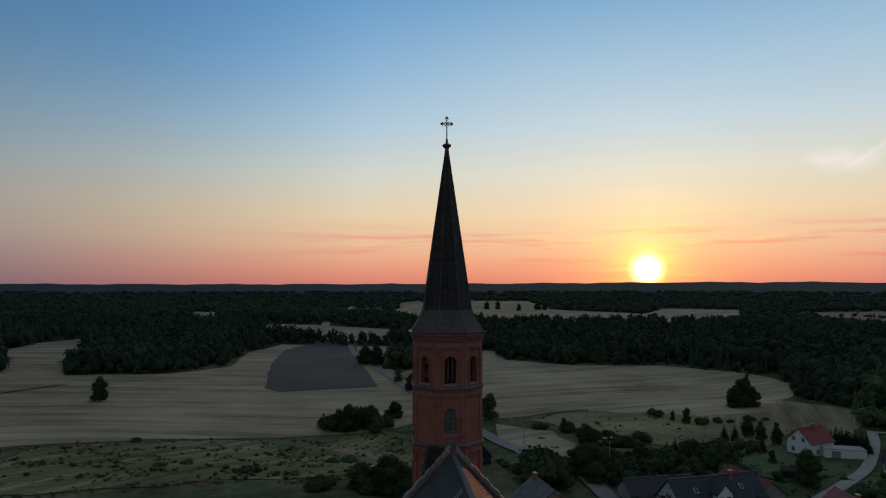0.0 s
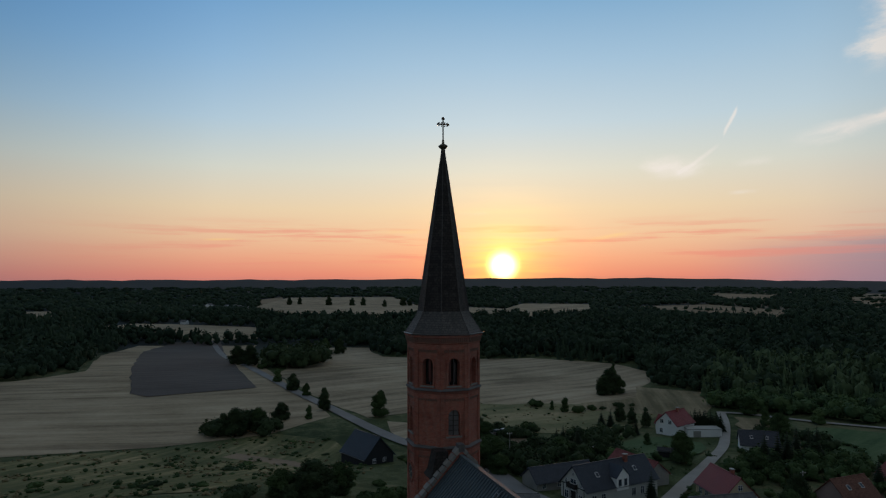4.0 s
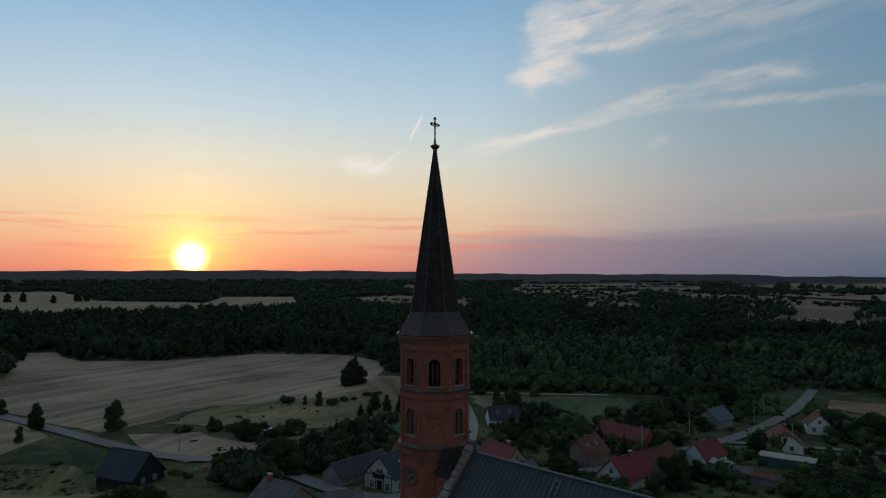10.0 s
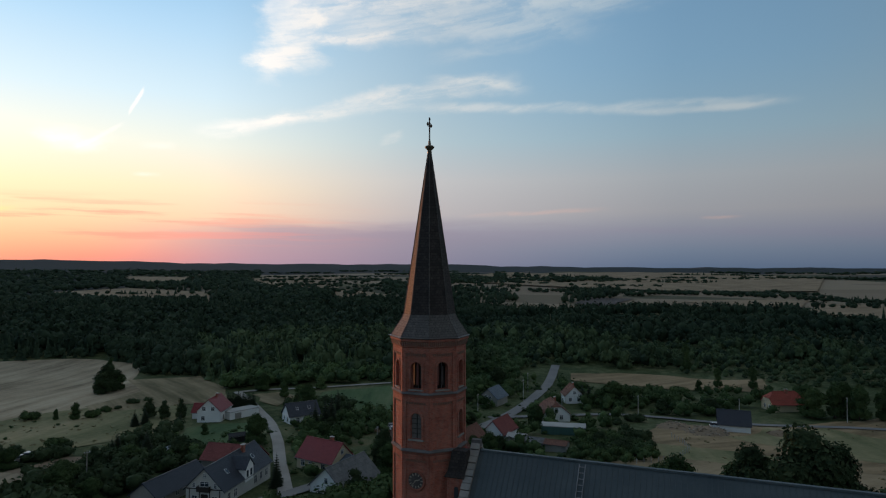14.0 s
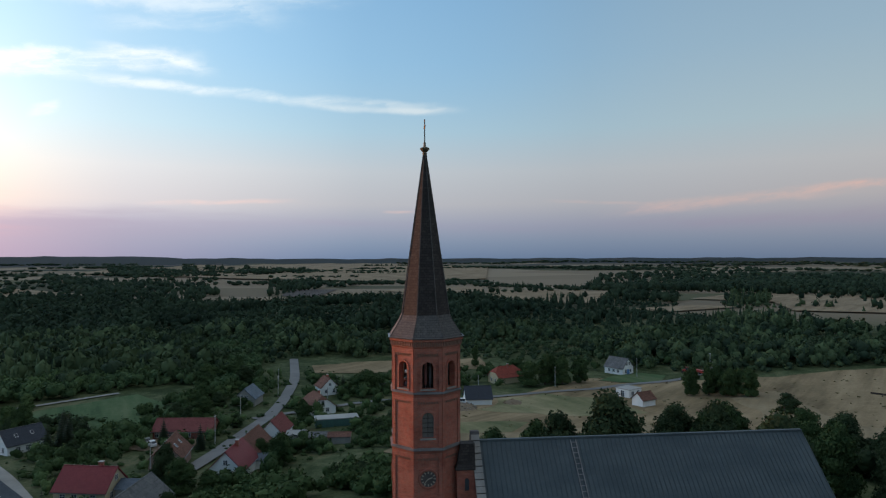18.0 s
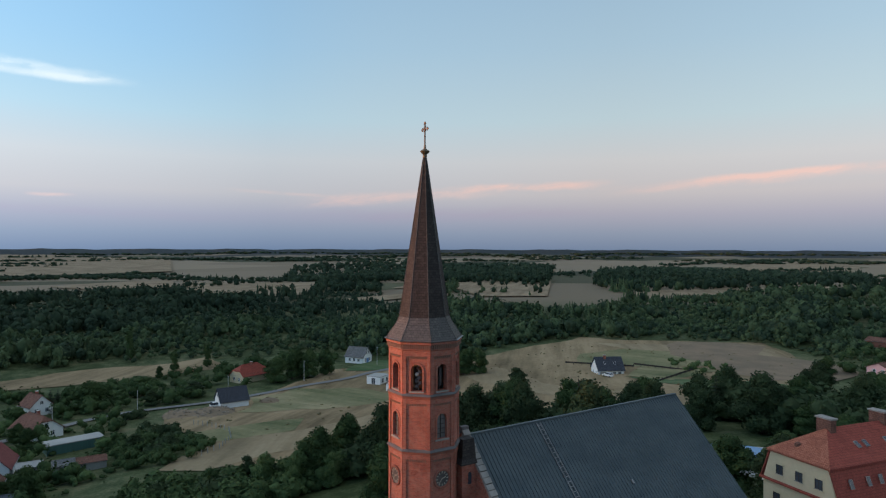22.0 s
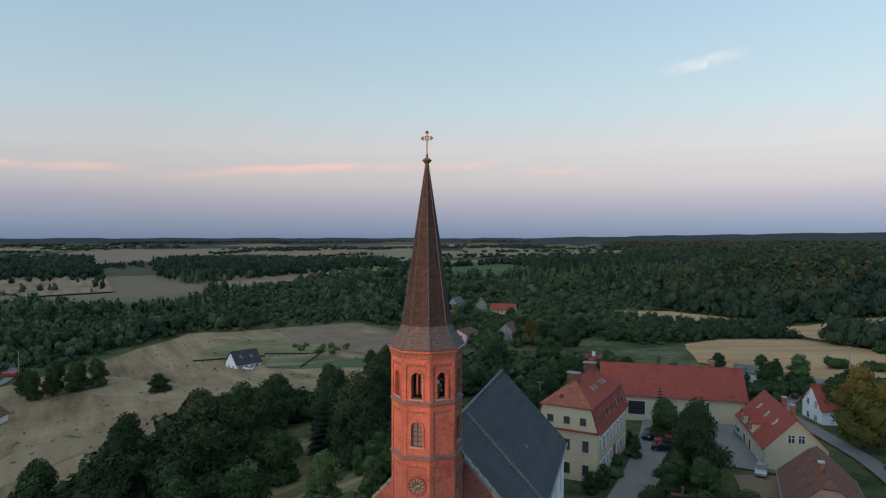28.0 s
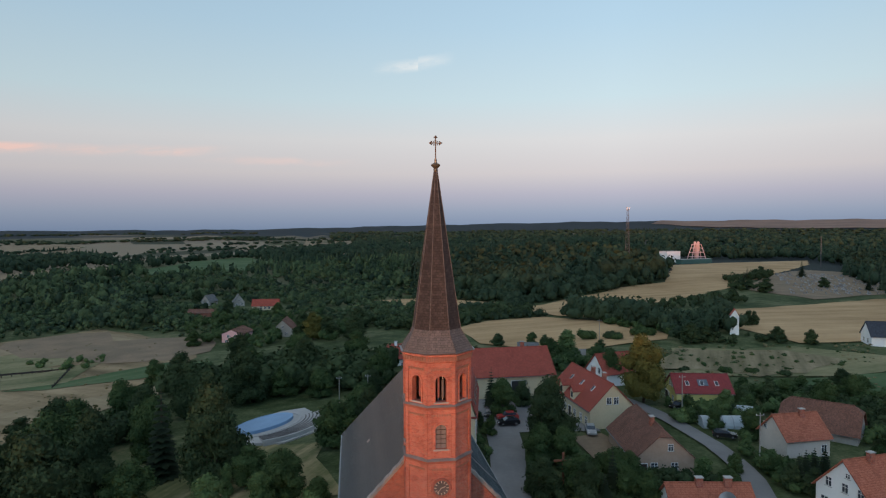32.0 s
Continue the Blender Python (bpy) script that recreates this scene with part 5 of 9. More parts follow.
def window(parent, m, w, h, bars=True, frame_mat=None):
    """A framed window on a wall: x along the wall, y inwards, origin at its centre."""
    fr = 0.065
    xs = [-w / 2 - fr, -w / 2] + ([-0.03, 0.03] if bars else []) + [w / 2, w / 2 + fr]
    zs = [-h / 2 - fr, -h / 2] + ([h * 0.16 - 0.025, h * 0.16 + 0.025] if bars else []) + [h / 2, h / 2 + fr]
    ob = part("window", lattice(bmesh.new(), xs, zs, -0.06, 0.05, m), frame_mat or WHITEPAINT, parent, uv=False)
    part("sill", boxes((-w / 2 - 0.14, w / 2 + 0.14, -0.14, 0.05, -h / 2 - fr - 0.05, -h / 2 - fr), m=m), STONE, ob, uv=False)
    part("pane", boxes((-w / 2, w / 2, -0.015, 0.02, -h / 2, h / 2), m=m), GLASS, ob, uv=False)
    return ob


SIDE_TURN = {"e": 90, "w": -90, "n": 180, "s": 0}


def side_pose(side, W, L, a, z):
    """A point on a wall: a metres along it from its middle, z above the floor."""
    d = W / 2 if side in "ew" else L / 2
    return pose(0, 0, 0, 0, 0, SIDE_TURN[side]) @ pose(a, -d - 0.004, z)


def house(name, label, x, y, az, L, W, wall, roof, wmat, rmat, wins=(), chim=(), sky=(), over=0.4, category="house", group="", doors=(), hip=0.0, base=None, drop=1.6, flat=False, chim_mat=None):
    """A gabled house: ridge along its own y, which points to the bearing az."""
    PLOTS.append((x, y, max(L, W) / 2 + 2.2))
    z = (gz(x, y) if base is None else base)
    ob = thing(name, label, category, group, x, y, z, -az)
    bm = bmesh.new()
    if flat:
        box(bm, -W / 2, W / 2, -L / 2, L / 2, -drop, wall)
    else:
        top = roof * (1 - hip)
        k = W / 2 * hip
        pts = [(-W / 2, -drop), (W / 2, -drop), (W / 2, wall)] + ([(k, wall + top), (-k, wall + top)] if hip else [(0, wall + roof)]) + [(-W / 2, wall)]
        prism(bm, pts, -L / 2, L / 2)
    part("wall", bm, wmat, ob)
    if flat:
        part("roof", boxes((-W / 2 - 0.15, W / 2 + 0.15, -L / 2 - 0.15, L / 2 + 0.15, wall, wall + 0.22)), rmat, ob)
    else:
        run = W / 2 + over
        low = wall - over * roof / (W / 2)
        th = 0.2
        for s in (-1, 1):
            bm = bmesh.new()
            cut = (L / 2 + over) if not hip else (L / 2 + over)
            if hip:
                # clipped gable: the ridge is shorter than the eaves
                inset = hip * W * 0.55
                def ring(dz):
                    zb = wall + roof * (1 - hip)
                    xb = W / 2 * hip
                    return [Vector((s * run, -cut, low + dz)), Vector((s * run, cut, low + dz)), Vector((s * xb, cut, zb + dz)), Vector((0, cut - inset, wall + roof + dz)),
                            Vector((0, -cut + inset, wall + roof + dz)), Vector((s * xb, -cut, zb + dz))]
                a = [bm.verts.new(v) for v in ring(th)]
                b = [bm.verts.new(v) for v in ring(0.01)]
                bm.faces.new(a if s > 0 else a[::-1])
                bm.faces.new(b[::-1] if s > 0 else b)
                for i in range(6):
                    j = (i + 1) % 6
                    bm.faces.new((a[j], a[i], b[i], b[j]) if s > 0 else (a[i], a[j], b[j], b[i]))
            else:
                pts = [(0, wall + roof + 0.01), (s * run, low + 0.01), (s * run, low + th), (0, wall + roof + th)]
                prism(bm, pts if s > 0 else pts[::-1], -cut, cut)
            part("roof_slope", bm, rmat, ob)
        if hip:
            for e in (-1, 1):
                zb, xb, inset = wall + roof * (1 - hip), W / 2 * hip, hip * W * 0.55
                yb = e * (L / 2 + over)
                bm = bmesh.new()
                for dz, fl in ((th, False), (0.01, True)):
                    vs = [bm.verts.new(c) for c in ((-xb, yb, zb + dz), (xb, yb, zb + dz), (0, yb - e * inset, wall + roof + dz))]
                    bm.faces.new(vs if (e < 0) != fl else vs[::-1])
                part("roof_hip", bm, rmat, ob)
        part("ridge", boxes((-0.12, 0.12, -L / 2 - over + hip * W * 0.55, L / 2 + over - hip * W * 0.55, wall + roof + th - 0.06, wall + roof + th + 0.06)), rmat, ob)
        for s in (-1, 1):
            part("gutter", boxes((min(s * run, s * (run + 0.12)), max(s * run, s * (run + 0.12)), -L / 2 - over, L / 2 + over, low - 0.02, low + 0.1)), METAL, ob)
        ang = math.degrees(math.atan2(roof, W / 2))
        for s, n, f, w, h in sky:
            for i in range(n):
                yy = (-0.5 + (i + 0.5) / n) * L * 0.8
                xx, zz = s * W / 2 * f, wall + roof * (1 - f) + th
                m = pose(xx, yy, zz, 0, ang * s, 0)
                fr = part("roof_window", boxes((-h / 2, h / 2, -w / 2, w / 2, -0.02, 0.08), m=m), WHITEPAINT, ob, "roof window with pale frame")
                part("pane", boxes((-h / 2 + 0.07, h / 2 - 0.07, -w / 2 + 0.07, w / 2 - 0.07, 0.06, 0.095), m=m), GLASS, fr)
    for yy, xx in chim:
        top = wall + roof * (1 - abs(xx) / (W / 2)) if not flat else wall
        ch = part("chimney", boxes((xx - 0.32, xx + 0.32, yy - 0.45, yy + 0.45, top - 0.8, wall + roof + 0.95)), chim_mat or BRICK, ob)
        part("chimney_cap", boxes((xx - 0.4, xx + 0.4, yy - 0.53, yy + 0.53, wall + roof + 0.95, wall + roof + 1.08)), CONCRETE, ch)
    for side, offs, zc, w, h in wins:
        for a in offs:
            window(ob, side_pose(side, W, L, a, zc), w, h)
    for side, a, w, h, dm in doors:
        d = part("door", boxes((-w / 2, w / 2, -0.05, 0.06, 0, h), m=side_pose(side, W, L, a, 0.05)), dm, ob)
        part("door_frame", boxes((-w / 2 - 0.1, -w / 2, -0.07, 0.06, 0, h), (w / 2, w / 2 + 0.1, -0.07, 0.06, 0, h), (-w / 2 - 0.1, w / 2 + 0.1, -0.07, 0.06, h, h + 0.1), m=side_pose(side, W, L, a, 0.05)), WHITEPAINT, d)
    return ob


G = "village houses"
ROW3, ROW2 = (-2.4, 0, 2.4), (-1.6, 1.6)
house("house", "white house with crimson roof beside tall dark firs", 111.1, 144.9, 64, 10.5, 7.8, 4.0, 3.7, WHITE, TILE_CRIMSON, wins=(("s", (-1.9,), 1.6, 1.1, 1.2), ("s", (-1.6, 1.4), 4.7, 1.1, 1.1), ("e", ROW3, 1.6, 1.1, 1.3)), chim=((1, 0.4),), group=G, base=-13.7)
house("annexe", "low white annexe with crimson roof beside the white house", 111.4, 151.4, 154, 4.6, 5, 2.4, 2.4, WHITE, TILE_CRIMSON, group=G, category="annexe", base=-13.8)
house("garage", "low white garage with pale flat roof", 117.4, 139.2, 104, 11, 5, 2.6, 0, WHITE, CONCRETE, flat=True, category="garage", doors=(("e", -2.5, 2.4, 2.1, GREYWALL),), base=-13.5)
house("barn", "black timber barn with dark roof", 5, 121, 152, 11.5, 9, 2.8, 4.8, BARN, TILE_NAVY, wins=(("n", ROW2, 1.8, 0.9, 1.0), ("s", ROW2, 1.8, 0.9, 1.0)), sky=((-1, 1, 0.4, 0.8, 1.1),), category="barn", base=-10.6)
inn = house("house", "long white house with dark roof, gabled porch and dormer", 53.4, 77.6, 73.5, 20, 8.2, 3.6, 4.0, HALFWHITE, TILE_NAVY, group=G, base=-8.9,
            wins=(("s", (-2.2, 2.2), 1.5, 1.1, 1.5), ("s", (-2.3, 2.3), 4.3, 0.6, 0.9), ("s", (0,), 4.6, 1.8, 0.9), ("s", (0,), 6.3, 0.5, 0.7), ("e", (-8, -5.5, 3, 5.5, 8), 1.7, 1.1, 1.5), ("n", ROW2, 1.7, 1.0, 1.3)),
            chim=((4, 0.6),), sky=((1, 3, 0.5, 0.8, 1.1),), doors=(("s", 0, 1.6, 2.6, DARKWOOD),))
for zb in (3.5, 0.35):
    part("timber", boxes((-4.12, 4.12, -10.05, -9.98, zb, zb + 0.22)), DARKWOOD, inn, "dark timber band")
for xb in (-3.3, -1.1, 1.1, 3.3):
    part("timber", boxes((xb - 0.09, xb + 0.09, -10.05, -9.98, 0.57, 3.5)), DARKWOOD, inn, "dark timber post")
part("balcony", boxes((-1.3, 1.3, -10.9, -10.0, 3.3, 3.48), (-1.3, 1.3, -10.9, -10.84, 3.48, 4.3), (-1.3, -1.24, -10.84, -10.0, 3.48, 4.3), (1.24, 1.3, -10.84, -10.0, 3.48, 4.3)), DARKWOOD, inn, "dark timber balcony")
dorm = bmesh.new()
prism(dorm, [(-1.7, 0), (1.7, 0), (1.7, 2.9), (0, 4.6), (-1.7, 2.9)], -4.55, -1.0, m=pose(0, -0.5, 2.6, 0, 0, 90))
dm_ob = part("dormer", dorm, WHITE, inn, "white gabled wall dormer")
for s in (-1, 1):
    bm = bmesh.new()
    pts = [(0, 4.85), (s * 2.0, 2.75), (s * 2.0, 2.6), (0, 4.65)]
    prism(bm, pts if s > 0 else pts[::-1], -4.8, -0.7, m=pose(0, -0.5, 2.6, 0, 0, 90))
    part("dormer_roof", bm, TILE_NAVY, dm_ob)
for a in (-0.8, 0.8):
    part("pane", boxes((a - 0.4, a + 0.4, -4.59, -4.54, 0.9, 2.3), m=pose(0, -0.5, 2.6, 0, 0, 90)), GLASS, dm_ob)
house("shed", "long low outbuilding with dark felt roof", 45.3, 86.2, 79, 15.5, 6.4, 2.2, 2.4, GREYWALL, TILE_NAVY, category="outbuilding", wins=(("e", (-6, -2, 2, 6), 1.3, 0.9, 0.9),), base=-8.6)
house("barn", "old barn with dull red roof", 66.8, 90.2, 166, 13.5, 7, 2.7, 2.8, GREYWALL, TILE_FADED, category="barn", doors=(("e", 1, 2.6, 2.4, DARKWOOD),), base=-9.8)
house("house", "cream house with bright red sheet roof", 77.3, 71.4, 5, 11, 7.6, 2.8, 3.7, CREAM, TILE_CRIMSON, group=G, wins=(("w", (-3.5, -1, 3), 1.5, 1.1, 1.2), ("n", ROW2, 1.5, 1, 1.2), ("s", ROW2, 1.5, 1, 1.2), ("s", (0,), 4.6, 0.9, 1)), chim=((-2, 0.4),), base=-9.8)
house("house", "grey-roofed house with pale boarded gable", 66, 57, 91, 13, 8.5, 3.0, 3.8, WHITE, TILE_GREY, group=G, wins=(("s", ROW2, 1.5, 1.0, 1.2), ("w", ROW3, 1.5, 1.0, 1.1), ("s", (0,), 4.4, 0.8, 0.9)), sky=((-1, 2, 0.5, 1.6, 1.2),), base=-9.9)
house("house", "cottage with pale grey corrugated roof and brick gable", 18, 67.4, 166, 9.4, 8.4, 2.5, 3.2, OLDWALL, TILE_GREY, group=G, base=-5.4, wins=(("s", ROW2, 1.4, 1.0, 1.1), ("n", ROW2, 1.4, 1.0, 1.1)), chim=((-3.4, 0.3),), sky=((-1, 2, 0.45, 0.7, 1.0),))
house("shed", "low shed with pale corrugated roof beside the cottage", 27.5, 65, 100, 9, 5.4, 2.2, 1.4, GREYWALL, TILE_GREY, category="shed", group="garden sheds", base=-6.4)
house("house", "long brick farm building with faded red roof", 130.3, 73.2, 179, 16.4, 7.4, 2.5, 2.6, BRICK_DARK, TILE_FADED, group=G, wins=(("e", (-7, -3, 2), 1.4, 1, 1.1), ("w", (-7, -3, 2), 1.4, 1, 1.1)), doors=(("w", 6, 2.4, 2.3, BLUEPAINT), ("w", 0, 1.2, 2.0, DARKWOOD)), base=-12.0)
house("house", "small house with brown tiled roof and roof windows", 103.2, 66.2, 80, 10, 7.6, 3.0, 3.7, PINKISH, TILE_BROWN, group=G, sky=((-1, 2, 0.45, 0.8, 1.2), (1, 2, 0.45, 0.8, 1.2)), wins=(("n", ROW2, 1.5, 1, 1.2), ("s", ROW2, 1.5, 1, 1.2)), base=-11.4)
house("house", "white house with crimson roof on the street", 94, 47.5, 91, 11, 7.8, 3.0, 3.9, WHITE, TILE_CRIMSON, group=G, chim=((1, 0.4),), wins=(("s", ROW2, 1.5, 1, 1.2), ("s", (0,), 4.6, 0.9, 1.0), ("w", ROW2, 1.5, 1, 1.2)), base=-10.8)
house("house", "old house with brown tile roof, joined to its neighbour", 105.9, 47.3, 91, 12.6, 7.8, 3.0, 3.9, OLDWALL, TILE_BROWN, group=G, over=0.3, wins=(("n", ROW2, 1.5, 1, 1.2), ("w", ROW2, 1.5, 1, 1.2)), base=-11.0)
house("house", "pale house with red roof and blank gable", 127.5, 46.6, 92, 10, 6.4, 2.8, 3.3, WHITE, TILE_FADED, group=G, wins=(("s", (0,), 1.4, 1, 1.1), ("e", ROW2, 1.4, 1, 1.1)), base=-11.9)
house("house", "white gabled house with brown roof", 163, 42, 60, 11, 9, 2.7, 3.6, WHITE, TILE_BROWN, hip=0.35, group=G, chim=((0, 0.5),), wins=(("s", ROW2, 1.7, 1, 1.2), ("s", (0,), 4.1, 1, 1.1), ("w", ROW2, 1.5, 1, 1.2)), base=-13.0)
house("house", "small white house with grey-brown roof", 196, 45, 60, 7.4, 6.8, 3.2, 3.2, WHITE, TILE_BROWN, group=G, chim=((0, 0.3),), wins=(("s", ROW2, 1.7, 1, 1.2), ("s", (0,), 4.2, 0.9, 0.9)), base=-13.9)
house("house", "house with blue-grey sheet roof and two windows", 175.6, 69.3, 91, 9.6, 7.4, 2.8, 3.2, GREYWALL, TILE_BLUE, group=G, wins=(("s", (-0.8, 0.8), 3.2, 0.9, 1.3), ("w", ROW2, 1.6, 1, 1.2)), base=-13.0)
house("annexe", "small pale annexe with bluish lean-to roof", 99.4, 42.4, 1, 4.4, 3.6, 2.4, 1.0, WHITE, TILE_BLUE, group="garden sheds", category="annexe", over=0.2, base=-11.0)
house("shed", "grey-blue boarded lean-to behind the cream house", 77.6, 63.2, 5, 4.2, 5, 2.5, 1.2, GREYWALL, TILE_BLUE, group="garden sheds", category="shed", over=0.2, base=-9.8)
house("shed", "small dark timber hut on the lawn", 85.7, 108.6, 124, 4.2, 3, 2.0, 0.5, BARN, BARN, group="garden sheds", category="shed", over=0.2)
house("house", "white house with dark roof and blue-grey gable among firs", 118.5, 113.5, 120, 10, 7.6, 2.8, 3.3, WHITE, TILE_NAVY, group=G, base=-12.3, sky=((1, 2, 0.5, 0.8, 1.1),), wins=(("s", ROW2, 1.5, 1, 1.2), ("n", ROW2, 1.5, 1, 1.2), ("e", ROW3, 1.4, 1, 1.2), ("w", ROW2, 1.4, 1, 1.2)))
house("workshop", "green sheet-metal workshop with pale flat roof", 142, 32, 165, 13, 5, 3.1, 0, GREENSHEET, CONCRETE, flat=True, category="workshop", base=-12.6)
for xx, yy, L, W, h, rm in ((124, 40, 5, 4, 2.2, CONCRETE), (122, 34, 6, 5, 2.0, TILE_GREY), (121, 27.5, 6, 4.5, 1.9, TILE_BROWN)):
    house("shed", "low garden shed with patched roof", xx, yy, 176, L, W, h, 0.7, GREYWALL, rm, category="shed", group="garden sheds", over=0.2)
house("house", "new house with dark roof and white gable on a building site", 176.4, -13, 173, 9.2, 7.2, 2.7, 3.7, WHITE, TILE_NAVY, group=G, wins=(("s", (0,), 4.5, 1, 1.2), ("w", (-3, 3), 1.4, 1.2, 1.2), ("n", ROW2, 1.5, 1, 1.2)), doors=(("w", 0.5, 2.2, 2.2, BLACK),))
oh = house("house", "cream house with red hipped tile roof and gable", 222, -27.4, 152, 12.4, 8.6, 2.8, 3.9, CREAM, TILE_RED, group=G, hip=0.55, chim=((0.5, 0.6),), wins=(("w", (-3.5, 3.5), 1.5, 1.2, 1.3), ("s", ROW2, 1.5, 1, 1.2)))
house("house", "white house with grey roof beside mown lawn", 234.4, -79.6, 52, 9.8, 7.6, 3.0, 3.9, WHITE, TILE_GREY, group=G, wins=(("s", (-0.9, 0.9), 4.8, 1.0, 1.3), ("s", ROW2, 1.6, 1.2, 1.4), ("w", ROW3, 1.6, 1, 1.2)), doors=(("s", 0, 2.0, 2.2, BLUEPAINT),))
house("house", "unfinished white block with flat roof", 185.6, -70, 143, 7.2, 6, 3.0, 0, WHITE, CONCRETE, flat=True, group=G, wins=(("w", ROW2, 1.6, 1.3, 1.5), ("e", ROW2, 1.6, 1.3, 1.5), ("s", (0,), 1.4, 1.6, 2.2), ("n", (0,), 1.4, 1.6, 2.2)))
house("house", "small white house with brown roof", 168.6, -70.4, 150, 6, 5, 2.6, 2.1, WHITE, TILE_BROWN, group=G, wins=(("w", (1.5,), 1.5, 1, 1.2),), doors=(("w", -1, 1.0, 2.0, BLUEPAINT),))
nv = house("house", "white house with dark blue roof standing in dry fields", 147, -153, 22, 10.5, 8.6, 3.0, 4.3, WHITE, TILE_NAVY, group=G, sky=((-1, 2, 0.5, 0.8, 1.2),), wins=(("w", (-1, 1.2, 3.4), 1.5, 1.1, 1.4), ("s", ROW2, 1.5, 1, 1.3), ("s", (0,), 4.6, 1.2, 1.2), ("n", ROW2, 1.5, 1, 1.3)), doors=(("w", -3.4, 2.4, 2.2, GREYWALL),), chim=((1.5, -0.5),), base=-10.6)
house("house", "pink house with low red-brown roof", 82, -229, 8, 12, 9, 4.8, 1.9, PINK, TILE_BROWN, group=G, wins=(("n", ROW3, 1.6, 1.1, 1.3), ("n", ROW2, 3.9, 1, 1.1), ("w", ROW3, 1.6, 1.1, 1.3)), base=-7.8)
house("house", "old grey house with steep pale gable", 138, -364, 20, 8, 6.4, 2.8, 3.8, GREYWALL, TILE_GREY, group=G, wins=(("n", ROW2, 1.7, 1, 1.2),))
house("house", "tall grey gabled house among trees", 117, -356, -20, 9, 6.4, 3.0, 4.2, GREYWALL, TILE_GREY, group=G, wins=(("n", ROW2, 1.7, 1, 1.2), ("n", (0,), 4.0, 0.9, 1.0)))
house("house", "long low house with bright red roof", 93, -328, 85, 15, 8, 2.6, 3.4, CREAM, TILE_RED, group=G, wins=(("w", ROW3, 1.5, 1, 1.2),))
house("house", "weathered house with brown roof and grey gable", 63, -238, -2, 12, 9, 3.4, 4.2, GREYWALL, TILE_BROWN, group=G, wins=(("n", ROW2, 1.6, 1, 1.2), ("n", (0,), 4.6, 0.9, 1)))
house("outbuilding", "low roofless brick outbuilding", 121, -300, 88, 14, 7, 2.8, 1.4, BRICK_DARK, TILE_BROWN, category="outbuilding", group=G)
house("house", "white house with red hipped roof and white chimney", 9, -146, -89, 9, 8, 3.8, 3.6, WHITE, TILE_RED, group=G, hip=0.6, chim=((0, 0.3),), chim_mat=WHITE, wins=(("n", ROW2, 1.7, 1, 1.2), ("e", ROW3, 1.7, 1, 1.2)), base=-1.2)
house("house", "low annexe with red roof beside the white house", 17, -143, -89, 7, 5, 2.4, 1.8, WHITE, TILE_RED, group=G, base=-1.4)
house("barn", "long cream barn with wide red tile roof and dark gates", -15, -96, 82, 28, 12.6, 4.3, 5.0, CREAM, TILE_RED, category="barn", over=0.6, base=4.9, drop=3,
      wins=(("w", (-12.5, -11), 1.8, 0.8, 1.0), ("n", ROW2, 1.8, 1, 1.2)), doors=(("w", -7.0, 3.4, 2.8, BLACK), ("w", -0.5, 1.3, 2.4, BLACK), ("w", 5.5, 3.4, 2.8, BLACK)), chim=((-9, 2.4),))
lodge = house("house", "cream parish house with red tile roof and dormers", -34.3, -76, -9.5, 19.5, 9.4, 4.2, 4.7, CREAM, TILE_RED, group="cream parish buildings", base=3.8, chim=((-1.5, -1.2), (4, -1.0)), drop=3,
              wins=(("n", (-0.75, 0.75), 5.7, 0.95, 1.25), ("e", (-8, -5.5, -2.5, 2.5, 5.5, 8), 1.7, 1.0, 1.4)), doors=(("e", 0, 1.3, 2.3, DARKWOOD), ("e", -4, 1.2, 2.2, DARKWOOD)), sky=((1, 3, 0.42, 0.75, 1.2),))
for yy in (-4.0, 1.5):
    md = pose(0, yy, 0, 0, 0, 90)
    bm = bmesh.new()
    prism(bm, [(-0.9, 3.9), (0.9, 3.9), (0.9, 6.0), (0, 6.8), (-0.9, 6.0)], -4.9, -1.5, m=md)
    d = part("dormer", bm, CREAM, lodge)
    for s in (-1, 1):
        bm = bmesh.new()
        pts = [(0, 7.05), (s * 1.15, 5.95), (s * 1.15, 5.8), (0, 6.85)]
        prism(bm, pts if s > 0 else pts[::-1], -5.15, -1.2, m=md)
        part("dormer_roof", bm, TILE_RED, d)
    part("pane", boxes((-0.45, 0.45, -4.94, -4.88, 4.6, 5.7), m=md), GLASS, d)
house("house", "old house with sagging brown tile roof and brick gable", -37.2, -50.5, 2, 15.5, 9.4, 2.9, 4.3, OLDWALL, TILE_BROWN, group=G, hip=0.22, base=4.0, wins=(("n", ROW2, 1.5, 1.0, 1.3), ("n", (1.0,), 4.6, 0.8, 1.0), ("w", ROW3, 1.5, 1, 1.2)), doors=(("n", -3.3, 1.1, 2.0, DARKWOOD),), chim=((3, 0.5),))
yh = house("house", "bright yellow house with crimson metal roof", -61.5, -86, -84, 12, 8.8, 3.7, 3.1, YELLOW, TILE_CRIMSON, group=G, base=3.0, sky=((1, 3, 0.55, 0.8, 1.3), (-1, 3, 0.55, 0.8, 1.3)),
           wins=(("e", (-4, -0.5, 3.5), 1.4, 0.7, 1.2), ("s", ROW2, 1.6, 1.2, 1.4), ("s", (-0.8, 0.8), 4.8, 0.8, 1.2), ("w", ROW3, 1.5, 1, 1.2)), doors=(("s", -3.2, 2.4, 2.3, DARKWOOD),))
part("solar_panel", boxes((-0.9, 0.9, -1.1, 1.1, 0.1, 0.18), m=pose(2.2, 0.2, 5.32, 0, 35.2, 0)), TILE_BLUE, yh, "blue solar panel on the roof")
